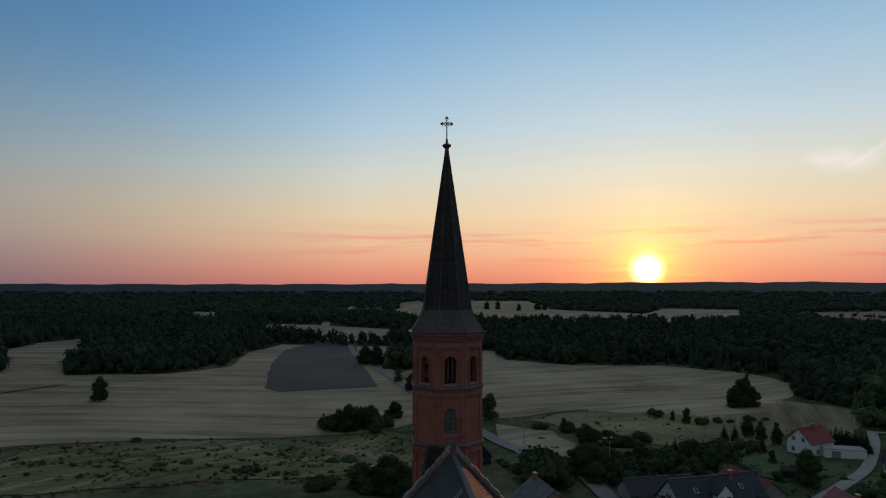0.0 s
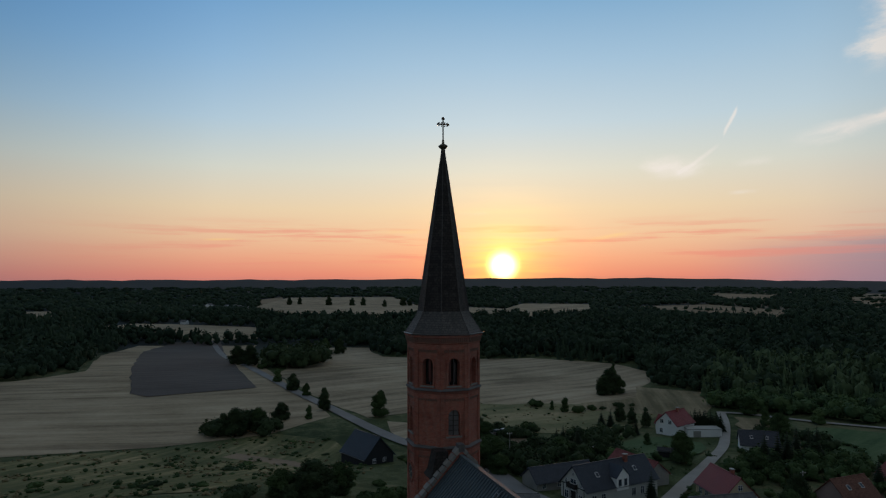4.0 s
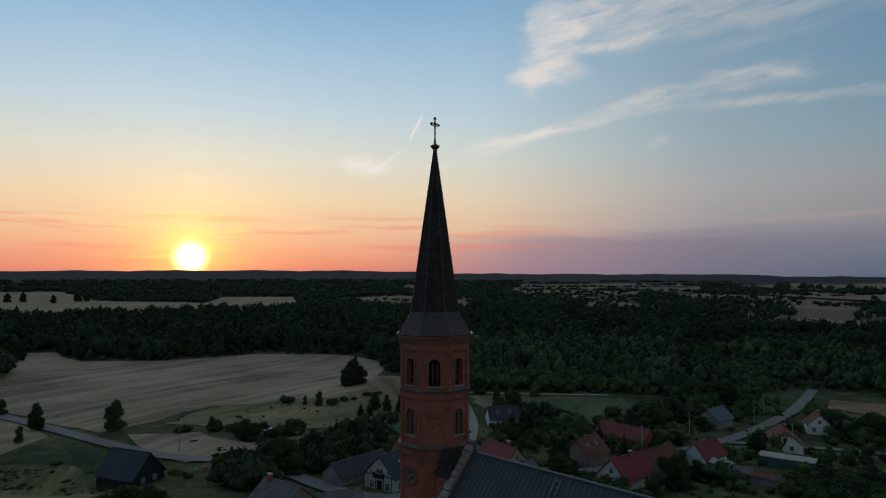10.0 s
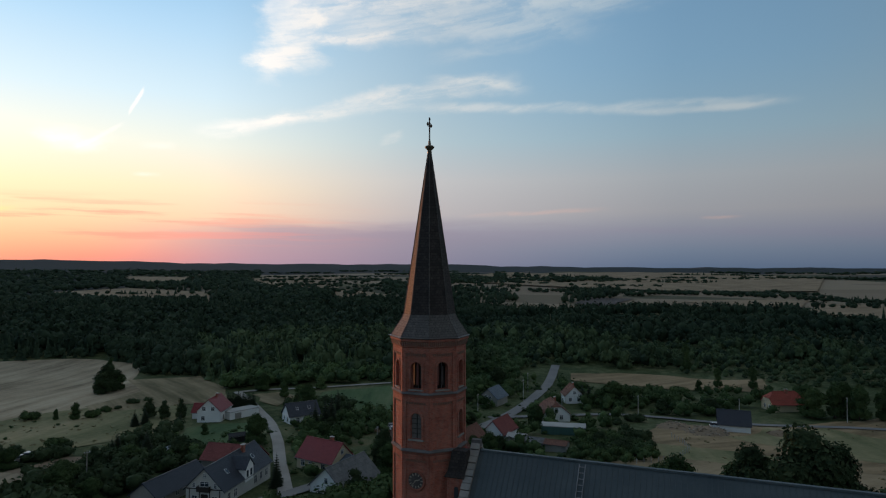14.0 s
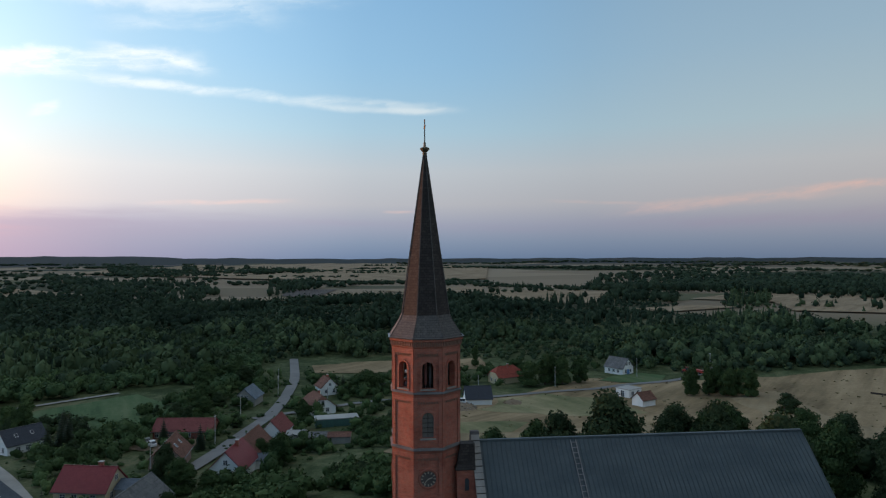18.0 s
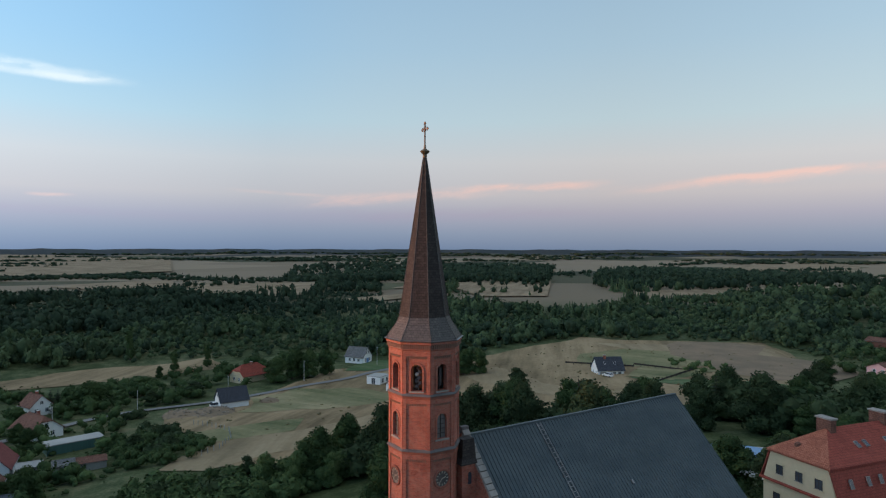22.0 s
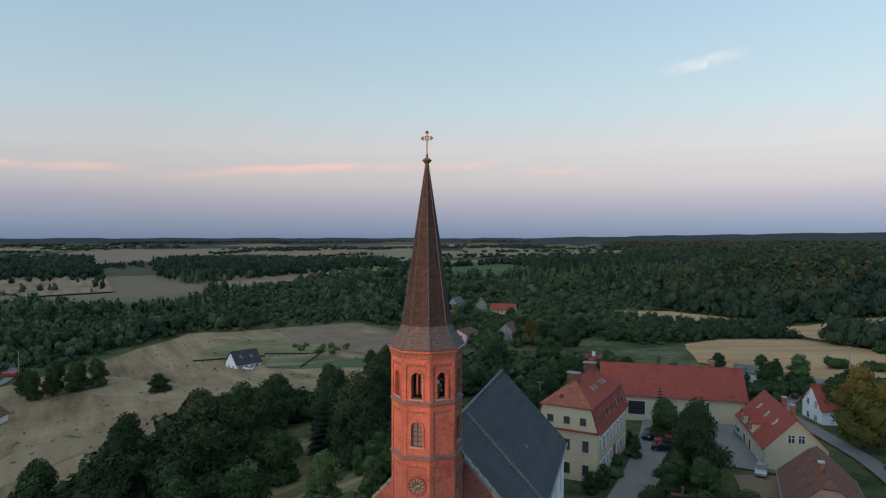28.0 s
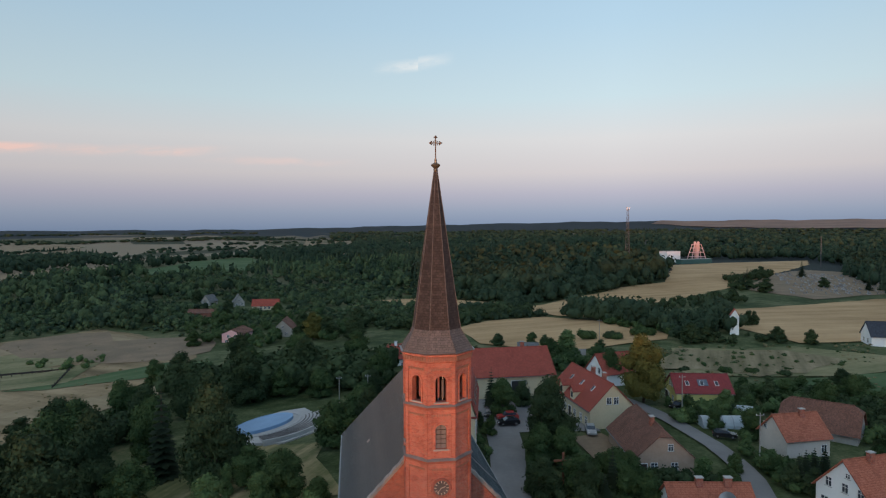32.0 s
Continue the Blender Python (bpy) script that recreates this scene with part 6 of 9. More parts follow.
house("house", "white gabled house with red roof behind a tall tree", -48, -106, -108, 10, 8.4, 4.2, 4.2, WHITE, TILE_RED, group=G, base=2.4, wins=(("s", ROW2, 1.7, 1, 1.3), ("s", ROW2, 4.6, 0.9, 1.2)), sky=((1, 2, 0.5, 0.8, 1.2),))
house("house", "small grey outbuilding with flat gable by the field", -33, -146, -80, 6, 5, 2.8, 1.4, WHITE, TILE_GREY, group=G)
house("barn", "old barn with broad rusty brown roof", -76, -64, -48, 13, 9.5, 2.4, 4.2, GREYWALL, TILE_BROWN, category="barn", base=2.8, hip=0.3)
house("house", "pale rendered house with orange tile roof", -64.5, -54, -99, 8.4, 7.0, 3.5, 3.3, PALEWALL, TILE_ORANGE, group=G, base=3.4, chim=((1, 0.5),), wins=(("e", (3,), 1.6, 1, 1.2), ("s", (-2,), 4.6, 0.8, 1.0)))
house("house", "white house with orange roof and small gable windows", -62, -30, -104, 12, 9.0, 3.8, 4.6, WHITE, TILE_ORANGE, group=G, base=3.0, chim=((-2, 0.5),), wins=(("s", (-2.4, 0.2, 2.6), 4.7, 0.9, 1.2), ("s", (0.6,), 6.5, 0.6, 0.6), ("s", (-3, 0, 3), 1.7, 1.1, 1.4)))
nh = house("house", "house with orange tile roof and twin chimneys", -36.5, -27, -87, 10.6, 8, 2.5, 3.4, WHITE, TILE_ORANGE, group=G, base=3.4, chim=((-1.2, 0.3), (2.6, 0.3)), wins=(("e", ROW3, 1.5, 1, 1.2),))
dish = bmesh.new()
lathe(dish, [(0.1, 0.0), (0.7, 0.08), (1.2, 0.3), (1.2, 0.34), (0.1, 0.06)], 16, m=pose(2.9, 1.6, 4.75, 60, 0, 40))
part("satellite_dish", dish, METAL, nh, "large round grey dish")
house("chapel", "small white tower with red roof in the fields", -111, -168, 20, 2.8, 2.8, 6.8, 2.2, WHITE, TILE_RED, category="chapel", over=0.2, wins=(("n", (0,), 5.2, 0.5, 0.8),))
house("house", "white house with dark roof at the field edge", -153, -151, -75, 10, 8.6, 3.4, 4.2, WHITE, TILE_NAVY, group=G, wins=(("s", ROW2, 1.6, 1, 1.3),))


# ---------------------------------------------------------------- the large parish house with its mansard roof
def palace():
    ob = thing("manor_house", "large cream parish house with red mansard tile roof", "manor", "cream parish buildings", -3.6, -56.2, 5.4, -6)
    L, W, ev, br, rd, hb = 19.0, 9.6, 7.4, 10.9, 13.9, 3.9
    bm = bmesh.new()
    prism(bm, [(-W / 2, -2), (W / 2, -2), (W / 2, ev), (hb - 0.15, br), (-hb + 0.15, br), (-W / 2, ev)], -L / 2, L / 2)
    part("wall", bm, CREAM, ob)
    for s in (-1, 1):
        bm = bmesh.new()
        pts = [(s * hb, br + 0.12), (s * (W / 2 + 0.45), ev - 0.05), (s * (W / 2 + 0.45), ev - 0.25), (s * (hb - 0.1), br - 0.08)]
        prism(bm, pts if s > 0 else pts[::-1], -L / 2 - 0.12, L / 2 + 0.12)
        low = part("lower_roof_slope", bm, TILE_RED, ob)
        bm = bmesh.new()
        for dz, fl in ((0.18, False), (0.0, True)):
            c = [bm.verts.new(v) for v in ((s * (hb + 0.28), -L / 2 - 0.35, br + dz), (s * (hb + 0.28), L / 2 + 0.35, br + dz), (0, L / 2 - 4.6, rd + dz), (0, -L / 2 + 4.6, rd + dz))]
            bm.faces.new(c if (s > 0) != fl else c[::-1])
        up = part("upper_roof_slope", bm, TILE_RED, ob)
        la = math.degrees(math.atan2(br - ev, W / 2 + 0.45 - hb))
        ua = math.degrees(math.atan2(rd - br, hb + 0.28))
        for yy in (-7.6, -5.4, -3.0, -0.4, 2.4, 4.4, 7.2):
            m = pose(s * (hb + 0.75), yy, ev + 1.9, 0, la * s, 0)
            w = part("roof_window", boxes((-0.52, 0.52, -0.27, 0.27, 0.05, 0.15), m=m), STONE, low, "tall roof window with pale frame")
            part("pane", boxes((-0.46, 0.46, -0.21, 0.21, 0.13, 0.165), m=m), GLASS, w)
        for yy in (-3.6, -2.2, 1.4, 2.8):
            m = pose(s * (hb * 0.55), yy, br + (rd - br) * 0.5, 0, ua * s, 0)
            w = part("roof_window", boxes((-0.45, 0.45, -0.25, 0.25, 0.12, 0.27), m=m), STONE, up)
            part("pane", boxes((-0.39, 0.39, -0.19, 0.19, 0.25, 0.29), m=m), GLASS, w)
    for e in (-1, 1):
        bm = bmesh.new()
        for dz, fl in ((0.18, False), (0.0, True)):
            c = [bm.verts.new(v) for v in ((-hb - 0.28, e * (L / 2 + 0.35), br + dz), (hb + 0.28, e * (L / 2 + 0.35), br + dz), (0, e * (L / 2 - 4.6), rd + dz))]
            bm.faces.new(c if (e < 0) != fl else c[::-1])
        # the +y hip takes the orange tile: sunlight put into its colour
        hipo = part("roof_hip", bm, TILE_ORANGE if e > 0 else TILE_RED, ob, "tiled roof hip, sunward end painted sunlit in brighter orange")
        part("eyebrow_vent", lathe(bmesh.new(), [(0.42, -0.3), (0.36, 0.25), (0.05, 0.42)], 10, m=pose(1.2, e * (L / 2 - 1.4), br + 1.15)), TILE_BROWN, hipo)
        part("pent_strip", boxes((-W / 2 - 0.3, W / 2 + 0.3, min(e * L / 2, e * (L / 2 + 0.4)), max(e * L / 2, e * (L / 2 + 0.4)), ev - 0.1, ev + 0.12)), TILE_RED, ob, "narrow tiled strip across the gable")
        side = "n" if e > 0 else "s"
        for zc, hh, n in ((1.6, 1.7, 3), (5.2, 1.75, 3), (8.9, 1.1, 3)):
            for a in ((-2.9, 0.1, 3.0) if zc < 8 else (-2.5, 0.1, 2.6)):
                m = side_pose(side, W, L, a, zc)
                w = window(ob, m, 0.80, hh * 0.86, frame_mat=DARKWOOD)
                part("window_surround", boxes((-0.62, -0.5, -0.05, 0.03, -hh / 2 - 0.05, hh / 2 + 0.15), (0.5, 0.62, -0.05, 0.03, -hh / 2 - 0.05, hh / 2 + 0.15), (-0.62, 0.62, -0.08, 0.03, hh / 2 + 0.04, hh / 2 + 0.17), (-0.62, 0.62, -0.1, 0.03, -hh / 2 - 0.17, -hh / 2 - 0.05), m=m), CREAM, w)
    for side in "ew":
        for zc, hh in ((1.7, 1.7), (5.2, 1.8)):
            for i in range(8):
                a = -8.0 + i * 2.28
                if side == "w" and i == 4 and zc < 3:
                    continue
                m = side_pose(side, W, L, a, zc)
                w = window(ob, m, 1.0, hh)
                part("window_surround", boxes((-0.74, -0.6, -0.05, 0.03, -hh / 2 - 0.1, hh / 2 + 0.25), (0.6, 0.74, -0.05, 0.03, -hh / 2 - 0.1, hh / 2 + 0.25), (-0.74, 0.74, -0.08, 0.03, hh / 2 + 0.1, hh / 2 + 0.26), m=m), WHITE, w)
    part("door", boxes((-0.7, 0.7, -0.06, 0.06, 0.1, 2.9), m=side_pose("w", W, L, 1.12, 0)), REDPAINT, ob, "dark red panelled door")
    for x, y in ((0.3, 4.6), (0.3, -4.6)):
        ch = part("chimney", boxes((x - 0.95, x + 0.95, y - 0.45, y + 0.45, rd - 1.0, rd + 1.2)), TILE_BROWN, ob, "broad dark brick chimney")
        part("chimney_cap", boxes((x - 1.08, x + 1.08, y - 0.58, y + 0.58, rd + 1.2, rd + 1.38)), STONE, ch)
    part("cornice", boxes((-W / 2 - 0.22, -W / 2, -L / 2, L / 2, ev - 0.5, ev - 0.22), (W / 2, W / 2 + 0.22, -L / 2, L / 2, ev - 0.5, ev - 0.22)), WHITE, ob)
    part("band_course", boxes((-W / 2 - 0.06, W / 2 + 0.06, -L / 2 - 0.06, L / 2 + 0.06, 3.3, 3.55)), CREAM, ob)


palace()

# a far village beyond the woods, small pale buildings
FAR = "far village buildings"
rv = random.Random(12)
for x, y in ((-257, 1468), (-237, 1554), (-217, 1520), (-196, 1545), (-168, 1492), (-146, 1439), (-205, 1490), (-180, 1570), (-272, 1142), (-154, 762)):
    w = rv.uniform(9, 14) * (1.0 if y > 1200 else 0.6)
    house("house", "small far white house with grey roof", x, y, rv.uniform(0, 180), w * 1.5, w, w * 0.5, w * 0.38, WHITE, TILE_GREY, group=FAR, over=0.3)


# ---------------------------------------------------------------- trees
def ico(sub=1):
    bm = bmesh.new()
    bmesh.ops.create_icosphere(bm, subdivisions=sub, radius=1.0)
    v = np.array([x.co[:] for x in bm.verts])
    f = np.array([[q.index for q in t.verts] for t in bm.faces])
    bm.free()
    return v, f


ICO1, ICO1F = ico(1)
ICO2, ICO2F = ico(2)


def leaf_cloud(rnd, lobes, count, size, droop=0.0):
    """Small bent leaf sprays scattered through the outer shell of several lobes."""
    vs, fs = [], []
    vol = np.array([l[3] * l[4] for l in lobes])
    pick = rnd.choice(len(lobes), count, p=vol / vol.sum())
    for i in pick:
        cx, cy, cz, r, h = lobes[i]
        d = rnd.normal(size=3)
        d /= np.linalg.norm(d)
        if d[2] < -0.5:
            d[2] *= -0.6
        k = rnd.uniform(0.70, 1.14)
        c = np.array([cx + d[0] * r * k, cy + d[1] * r * k, cz + d[2] * h * k])
        n = d + rnd.normal(scale=0.55, size=3)
        n /= np.linalg.norm(n)
        t = np.cross(n, rnd.normal(size=3))
        t /= np.linalg.norm(t)
        b = np.cross(n, t)
        s = size * rnd.uniform(0.6, 1.4)
        o = len(vs)
        vs += [c - t * s * 0.5, c + b * s * 0.33 + n * s * 0.1, c + t * s * 0.5 - n * s * droop, c - b * s * 0.33 + n * s * 0.08]
        fs += [(o, o + 1, o + 2), (o, o + 2, o + 3)]
    return vs, fs


def lumps(rnd, lobes, k=0.86, base=None, faces=None):
    base = ICO2 if base is None else base
    faces = ICO2F if faces is None else faces
    vs, fs = [], []
    for cx, cy, cz, r, h in lobes:
        o = len(vs)
        j = 1 + rnd.uniform(-0.16, 0.16, (len(base), 1))
        vs += list(base * j * np.array([r * k, r * k, h * k]) + np.array([cx, cy, cz]))
        fs += [tuple(o + q for q in t) for t in faces]
    return vs, fs


def broad_tree(name, label, seed, h=12.0, spread=4.5, leaf=LEAF, count=1500, size=0.75, stem=0.28, tall=1.0, clumps=13, skirt=True):
    """Trunk with limbs, and a crown of many leaf sprays over several lobes. Built at the origin, 'h' high."""
    rnd = np.random.default_rng(seed)
    ob = thing(name, label, "tree", "")
    cz0 = h * stem
    lobes = []
    for i in range(clumps):
        a = rnd.uniform(0, 2 * math.pi)
        f = rnd.uniform(0, 1)
        z = cz0 + (h - cz0) * (0.10 + 0.76 * f)
        env = math.sin(math.pi * min(0.97, 0.30 + 0.62 * f)) ** 0.8
        rr = spread * env * rnd.uniform(0.3, 0.74)
        r = spread * rnd.uniform(0.26, 0.46) * (0.6 + 0.5 * env)
        lobes.append((rr * math.cos(a), rr * math.sin(a), z, r, r * rnd.uniform(0.75, 1.0) * tall))
    lobes.append((0, 0, cz0 + (h - cz0) * 0.5, spread * 0.55, (h - cz0) * 0.40))
    if skirt:
        for i in range(6):
            a = i * 1.047 + rnd.uniform(-0.4, 0.4)
            lobes.append((spread * 0.48 * math.cos(a), spread * 0.48 * math.sin(a), h * rnd.uniform(0.13, 0.22), spread * rnd.uniform(0.30, 0.42), h * 0.15))
    lobes.append((rnd.uniform(-0.5, 0.5), rnd.uniform(-0.5, 0.5), h - spread * 0.36, spread * 0.36, spread * 0.36))
    bm = bmesh.new()
    tube(bm, (0, 0, -0.8), (0.05, 0.02, cz0), h * 0.028, h * 0.02, 8)
    tube(bm, (0.05, 0.02, cz0), (0.0, 0.1, h * 0.74), h * 0.02, h * 0.006, 6)
    part("trunk", bm, BARK, ob, uv=False)
    for l in lobes[:6]:
        bm = tube(bmesh.new(), (0.03, 0.02, cz0 * rnd.uniform(0.8, 1.25)), (l[0] * 0.8, l[1] * 0.8, l[2]), h * 0.011, h * 0.003, 5)
        part("limb", bm, BARK, ob, uv=False)
    v1, f1 = lumps(rnd, lobes, 0.72)
    v2, f2 = leaf_cloud(rnd, lobes, count, size)
    o = len(v1)
    raw("crown", [tuple(p) for p in v1 + v2], f1 + [tuple(o + q for q in t) for t in f2], leaf, ob)
    return ob


def fir_tree(name, label, seed, h=12.0, spread=2.6, leaf=NEEDLE, tiers=15, per=26):
    rnd = np.random.default_rng(seed)
    ob = thing(name, label, "tree", "")
    part("trunk", tube(bmesh.new(), (0, 0, -0.8), (0, 0, h * 0.96), h * 0.018, 0.03, 7), BARK, ob, uv=False)
    vs, fs = [], []
    for t in range(tiers):
        f = t / (tiers - 1)
        z = h * (0.08 + 0.90 * f)
        R = spread * (1 - f) ** 0.85 + 0.12
        n = max(7, int(per * (1 - 0.6 * f)))
        for i in range(n):
            a = 2 * math.pi * (i + rnd.uniform(0, 0.9)) / n
            r = R * rnd.uniform(0.72, 1.12)
            w = R * 0.24 + 0.09
            o = len(vs)
            ca, sa = math.cos(a), math.sin(a)
            dz = -0.30 * r
            vs += [(0.05 * ca, 0.05 * sa, z + 0.12 * R), (r * 0.6 * ca - sa * w, r * 0.6 * sa + ca * w, z + dz * 0.45), (r * ca, r * sa, z + dz + rnd.uniform(-0.12, 0.12)), (r * 0.6 * ca + sa * w, r * 0.6 * sa - ca * w, z + dz * 0.45)]
            fs += [(o, o + 1, o + 2), (o, o + 2, o + 3)]
    raw("crown", vs, fs, leaf, ob)
    return ob


def bush(name, label, seed, r=1.4, h=1.5, leaf=LEAF, count=900, size=0.27):
    rnd = np.random.default_rng(seed)
    ob = thing(name, label, "bush", "")
    lobes = [(rnd.uniform(-0.6, 0.6) * r, rnd.uniform(-0.6, 0.6) * r, h * rnd.uniform(0.32, 0.6), r * rnd.uniform(0.4, 0.62), h * rnd.uniform(0.32, 0.5)) for _ in range(6)]
    v1, f1 = lumps(rnd, lobes, 0.84)
    v2, f2 = leaf_cloud(rnd, lobes, count, size)
    o = len(v1)
    part("stem", tube(bmesh.new(), (0, 0, -0.6), (0, 0, h * 0.5), 0.08, 0.04, 6), BARK, ob, uv=False)
    raw("crown", [tuple(p) for p in v1 + v2], f1 + [tuple(o + q for q in t) for t in f2], leaf, ob)
    return ob


KINDS = {}


def kind_of_tree(key):
    """The first of each kind is built once, far below sight in the order of use, and copied from then on."""
    if key not in KINDS:
        KINDS[key] = {
            "oak": lambda: broad_tree("tree", "broad dark green deciduous tree", 11, 15, 6.0, LEAF_DARK, 9000, 0.56, 0.08),
            "lime": lambda: broad_tree("tree", "tall leafy green lime tree", 12, 15, 4.6, LEAF, 7600, 0.54, 0.07, 1.2, 18),
            "maple": lambda: broad_tree("tree", "rounded green maple tree", 13, 12, 5.0, LEAF, 6800, 0.52, 0.06),
            "chestnut": lambda: broad_tree("tree", "tall chestnut with yellowing leaves", 14, 14, 4.6, LEAF_YELLOW, 8000, 0.5, 0.08, 1.25, 20),
            "ash": lambda: broad_tree("tree", "light green young tree", 15, 9, 3.2, LEAF_LIGHT, 3200, 0.42, 0.06),
            "small": lambda: broad_tree("tree", "small round garden tree", 16, 6, 2.6, LEAF, 2400, 0.34, 0.04, 1.0, 10),
            "smalldark": lambda: broad_tree("tree", "small dark garden tree", 17, 6.5, 2.7, LEAF_DARK, 2400, 0.34, 0.03, 1.0, 10),
            "poplar": lambda: broad_tree("tree", "slim upright green tree", 18, 13, 2.3, LEAF, 3400, 0.42, 0.06, 1.6, 12),
            "fir": lambda: fir_tree("fir_tree", "dark pointed fir tree", 19),
            "spruce": lambda: fir_tree("fir_tree", "tall slender dark spruce", 20, 14, 2.2),
            "thuja": lambda: fir_tree("fir_tree", "dense dark clipped conifer", 21, 6, 1.5, NEEDLE, 13, 24),
            "bush": lambda: bush("bush", "rounded green bush in rough grass", 22),
            "bushdark": lambda: bush("bush", "low dark green bush among weeds", 23, 1.7, 1.5, LEAF_DARK),
            "bushlight": lambda: bush("bush", "pale green leafy garden shrub", 24, 1.3, 1.4, LEAF_LIGHT),
        }[key]()
        return KINDS[key], True
    return KINDS[key], False


TREE_N = random.Random(5)
HEIGHT = {"oak": 15, "lime": 15, "maple": 12, "chestnut": 14, "ash": 9, "small": 6, "smalldark": 6.5, "poplar": 13, "fir": 12, "spruce": 14, "thuja": 6, "bush": 1.8, "bushdark": 1.9, "bushlight": 1.7}


def plant(key, x, y, h=None, group="", wide=1.0):
    proto, fresh = kind_of_tree(key)
    s = (h or HEIGHT[key]) / HEIGHT[key]
    m = pose(x, y, gz(x, y), 0, 0, TREE_N.uniform(0, 360)) @ Matrix.Diagonal((s * wide, s * wide, s, 1))
    if fresh:
        proto.matrix_basis = m
        ob = proto
    else:
        ob = copy_thing(proto, Matrix.Identity(4))
        ob.matrix_basis = m
    tagged(ob, group=group or ("bushes in the grass" if "bush" in key else "village trees"))
    return ob


SPREAD = {"oak": 0.46, "lime": 0.36, "maple": 0.48, "chestnut": 0.38, "ash": 0.42, "small": 0.50, "smalldark": 0.48, "poplar": 0.24, "fir": 0.22, "spruce": 0.18, "thuja": 0.26, "bush": 0.72, "bushdark": 0.85, "bushlight": 0.75}


def grove(group, text):
    """Trees given as 'kind x y height half-width/height', one after another."""
    for row in text.split(","):
        key, x, y, h, q = row.split()
        plant(key, float(x), float(y), float(h), group, max(0.6, min(1.9, float(q) / SPREAD[key])))


grove("churchyard trees", """oak 52 -29 17.5 .50, oak 62 -22 13 .5, oak 53.8 -47.3 15.2 .36, spruce 45.5 -54.3 16.2 .24, maple 52 -66 12.2 .45, oak 43 -71 15.2 .36, oak 35 -48 16.5 .42, maple 64 -52 13.5 .47, smalldark 75 -80 8.6 .5,
maple 22 -40 6.5 .7, smalldark 90 -88 5.4 .8, oak 80 -85 9.8 .65, oak 83 -62 9.9 .7, oak 57 -100 13.6 .44, oak 46 -108 14 .55, maple 37 -112 8 .7, maple 27 -108 7.4 .6, maple 13 -68 9 .6, maple 17 -60 8.5 .6, oak 8 -58 9 .55, oak 11 -64 9 .5, ash 30 -30 8 .5, ash 24 -34 6 .5,
maple 42 -14 10 .5, maple 66 -10 11 .5, oak 74 -34 12 .5, maple 72 -98 11 .5, oak 34 -126 13 .5, lime 20 -134 13 .4, maple 50 -128 11 .5, oak 68 -124 12 .5, maple 40 -146 11 .5, oak 58 -148 12 .5, maple 80 -136 8 .5, maple 12 -116 10 .5, lime 0 -112 12 .4, spruce 62 -112 13 .2,
bushdark -28 -39 3 .8, maple -22 -35 6 .7, spruce -26 -34 8 .2, oak -21 -54 13 .42, maple -27 -37 6.5 .6, maple 44 -38 9 .55, maple 40 -24 8 .6, lime 28 -44 7 .5, maple -15.5 -74 8 .5, fir -14 -82 9 .22, smalldark -21 -82 6 .5, smalldark -8.2 -45.5 3.6 .5, smalldark -7 -42.5 3.4 .5, bushdark -16.5 -44 1.6 .8, bushdark -17 -40.5 1.5 .8, small -30 -30 6 .5, maple -34 -14 8 .5, smalldark -28 -20 6 .5,
chestnut -49 -86 15.5 .36, maple -47 -104 9 .4, lime 68 -70 12 .4, oak 60 -82 12 .45, oak 70 -46 12 .5, maple 78 -20 10 .5""")
grove("trees along the country road", """oak -52 357 11.8 .62, oak -44 348 12.6 .57, bush -36 331 4 .67, ash -25 278 6.8 .52, oak -17 253 8 .52, maple -11 239 5.8 .45, oak -4 207 9.2 .36, small -10 192 5.3 .38, oak -20 194 6.5 .69, oak -34 170 9.4 .54, maple -27 175 8.5 .46, oak -38 174 7 .5,
oak -10 59 6.5 .9, maple -15 60 4.5 .8, maple -5 66 5.6 .64, oak -56 1700 24 .4, oak -29 1711 22 .4, oak 46 1661 25 .5, oak 106 1637 22 .5, oak 134 1628 24 .4, oak 179 1538 20 .4, oak 229 1563 24 .5, oak 244 1548 20 .4, oak 127 225 12 .6, oak 123 222 9 .6, maple 132 226 8 .6, poplar 131 229 14 .22, oak -140 205 10 .45, maple 16 190 10 .45, maple 4 470 12 .5, oak 14 455 13 .5, oak -10 462 12 .5""")
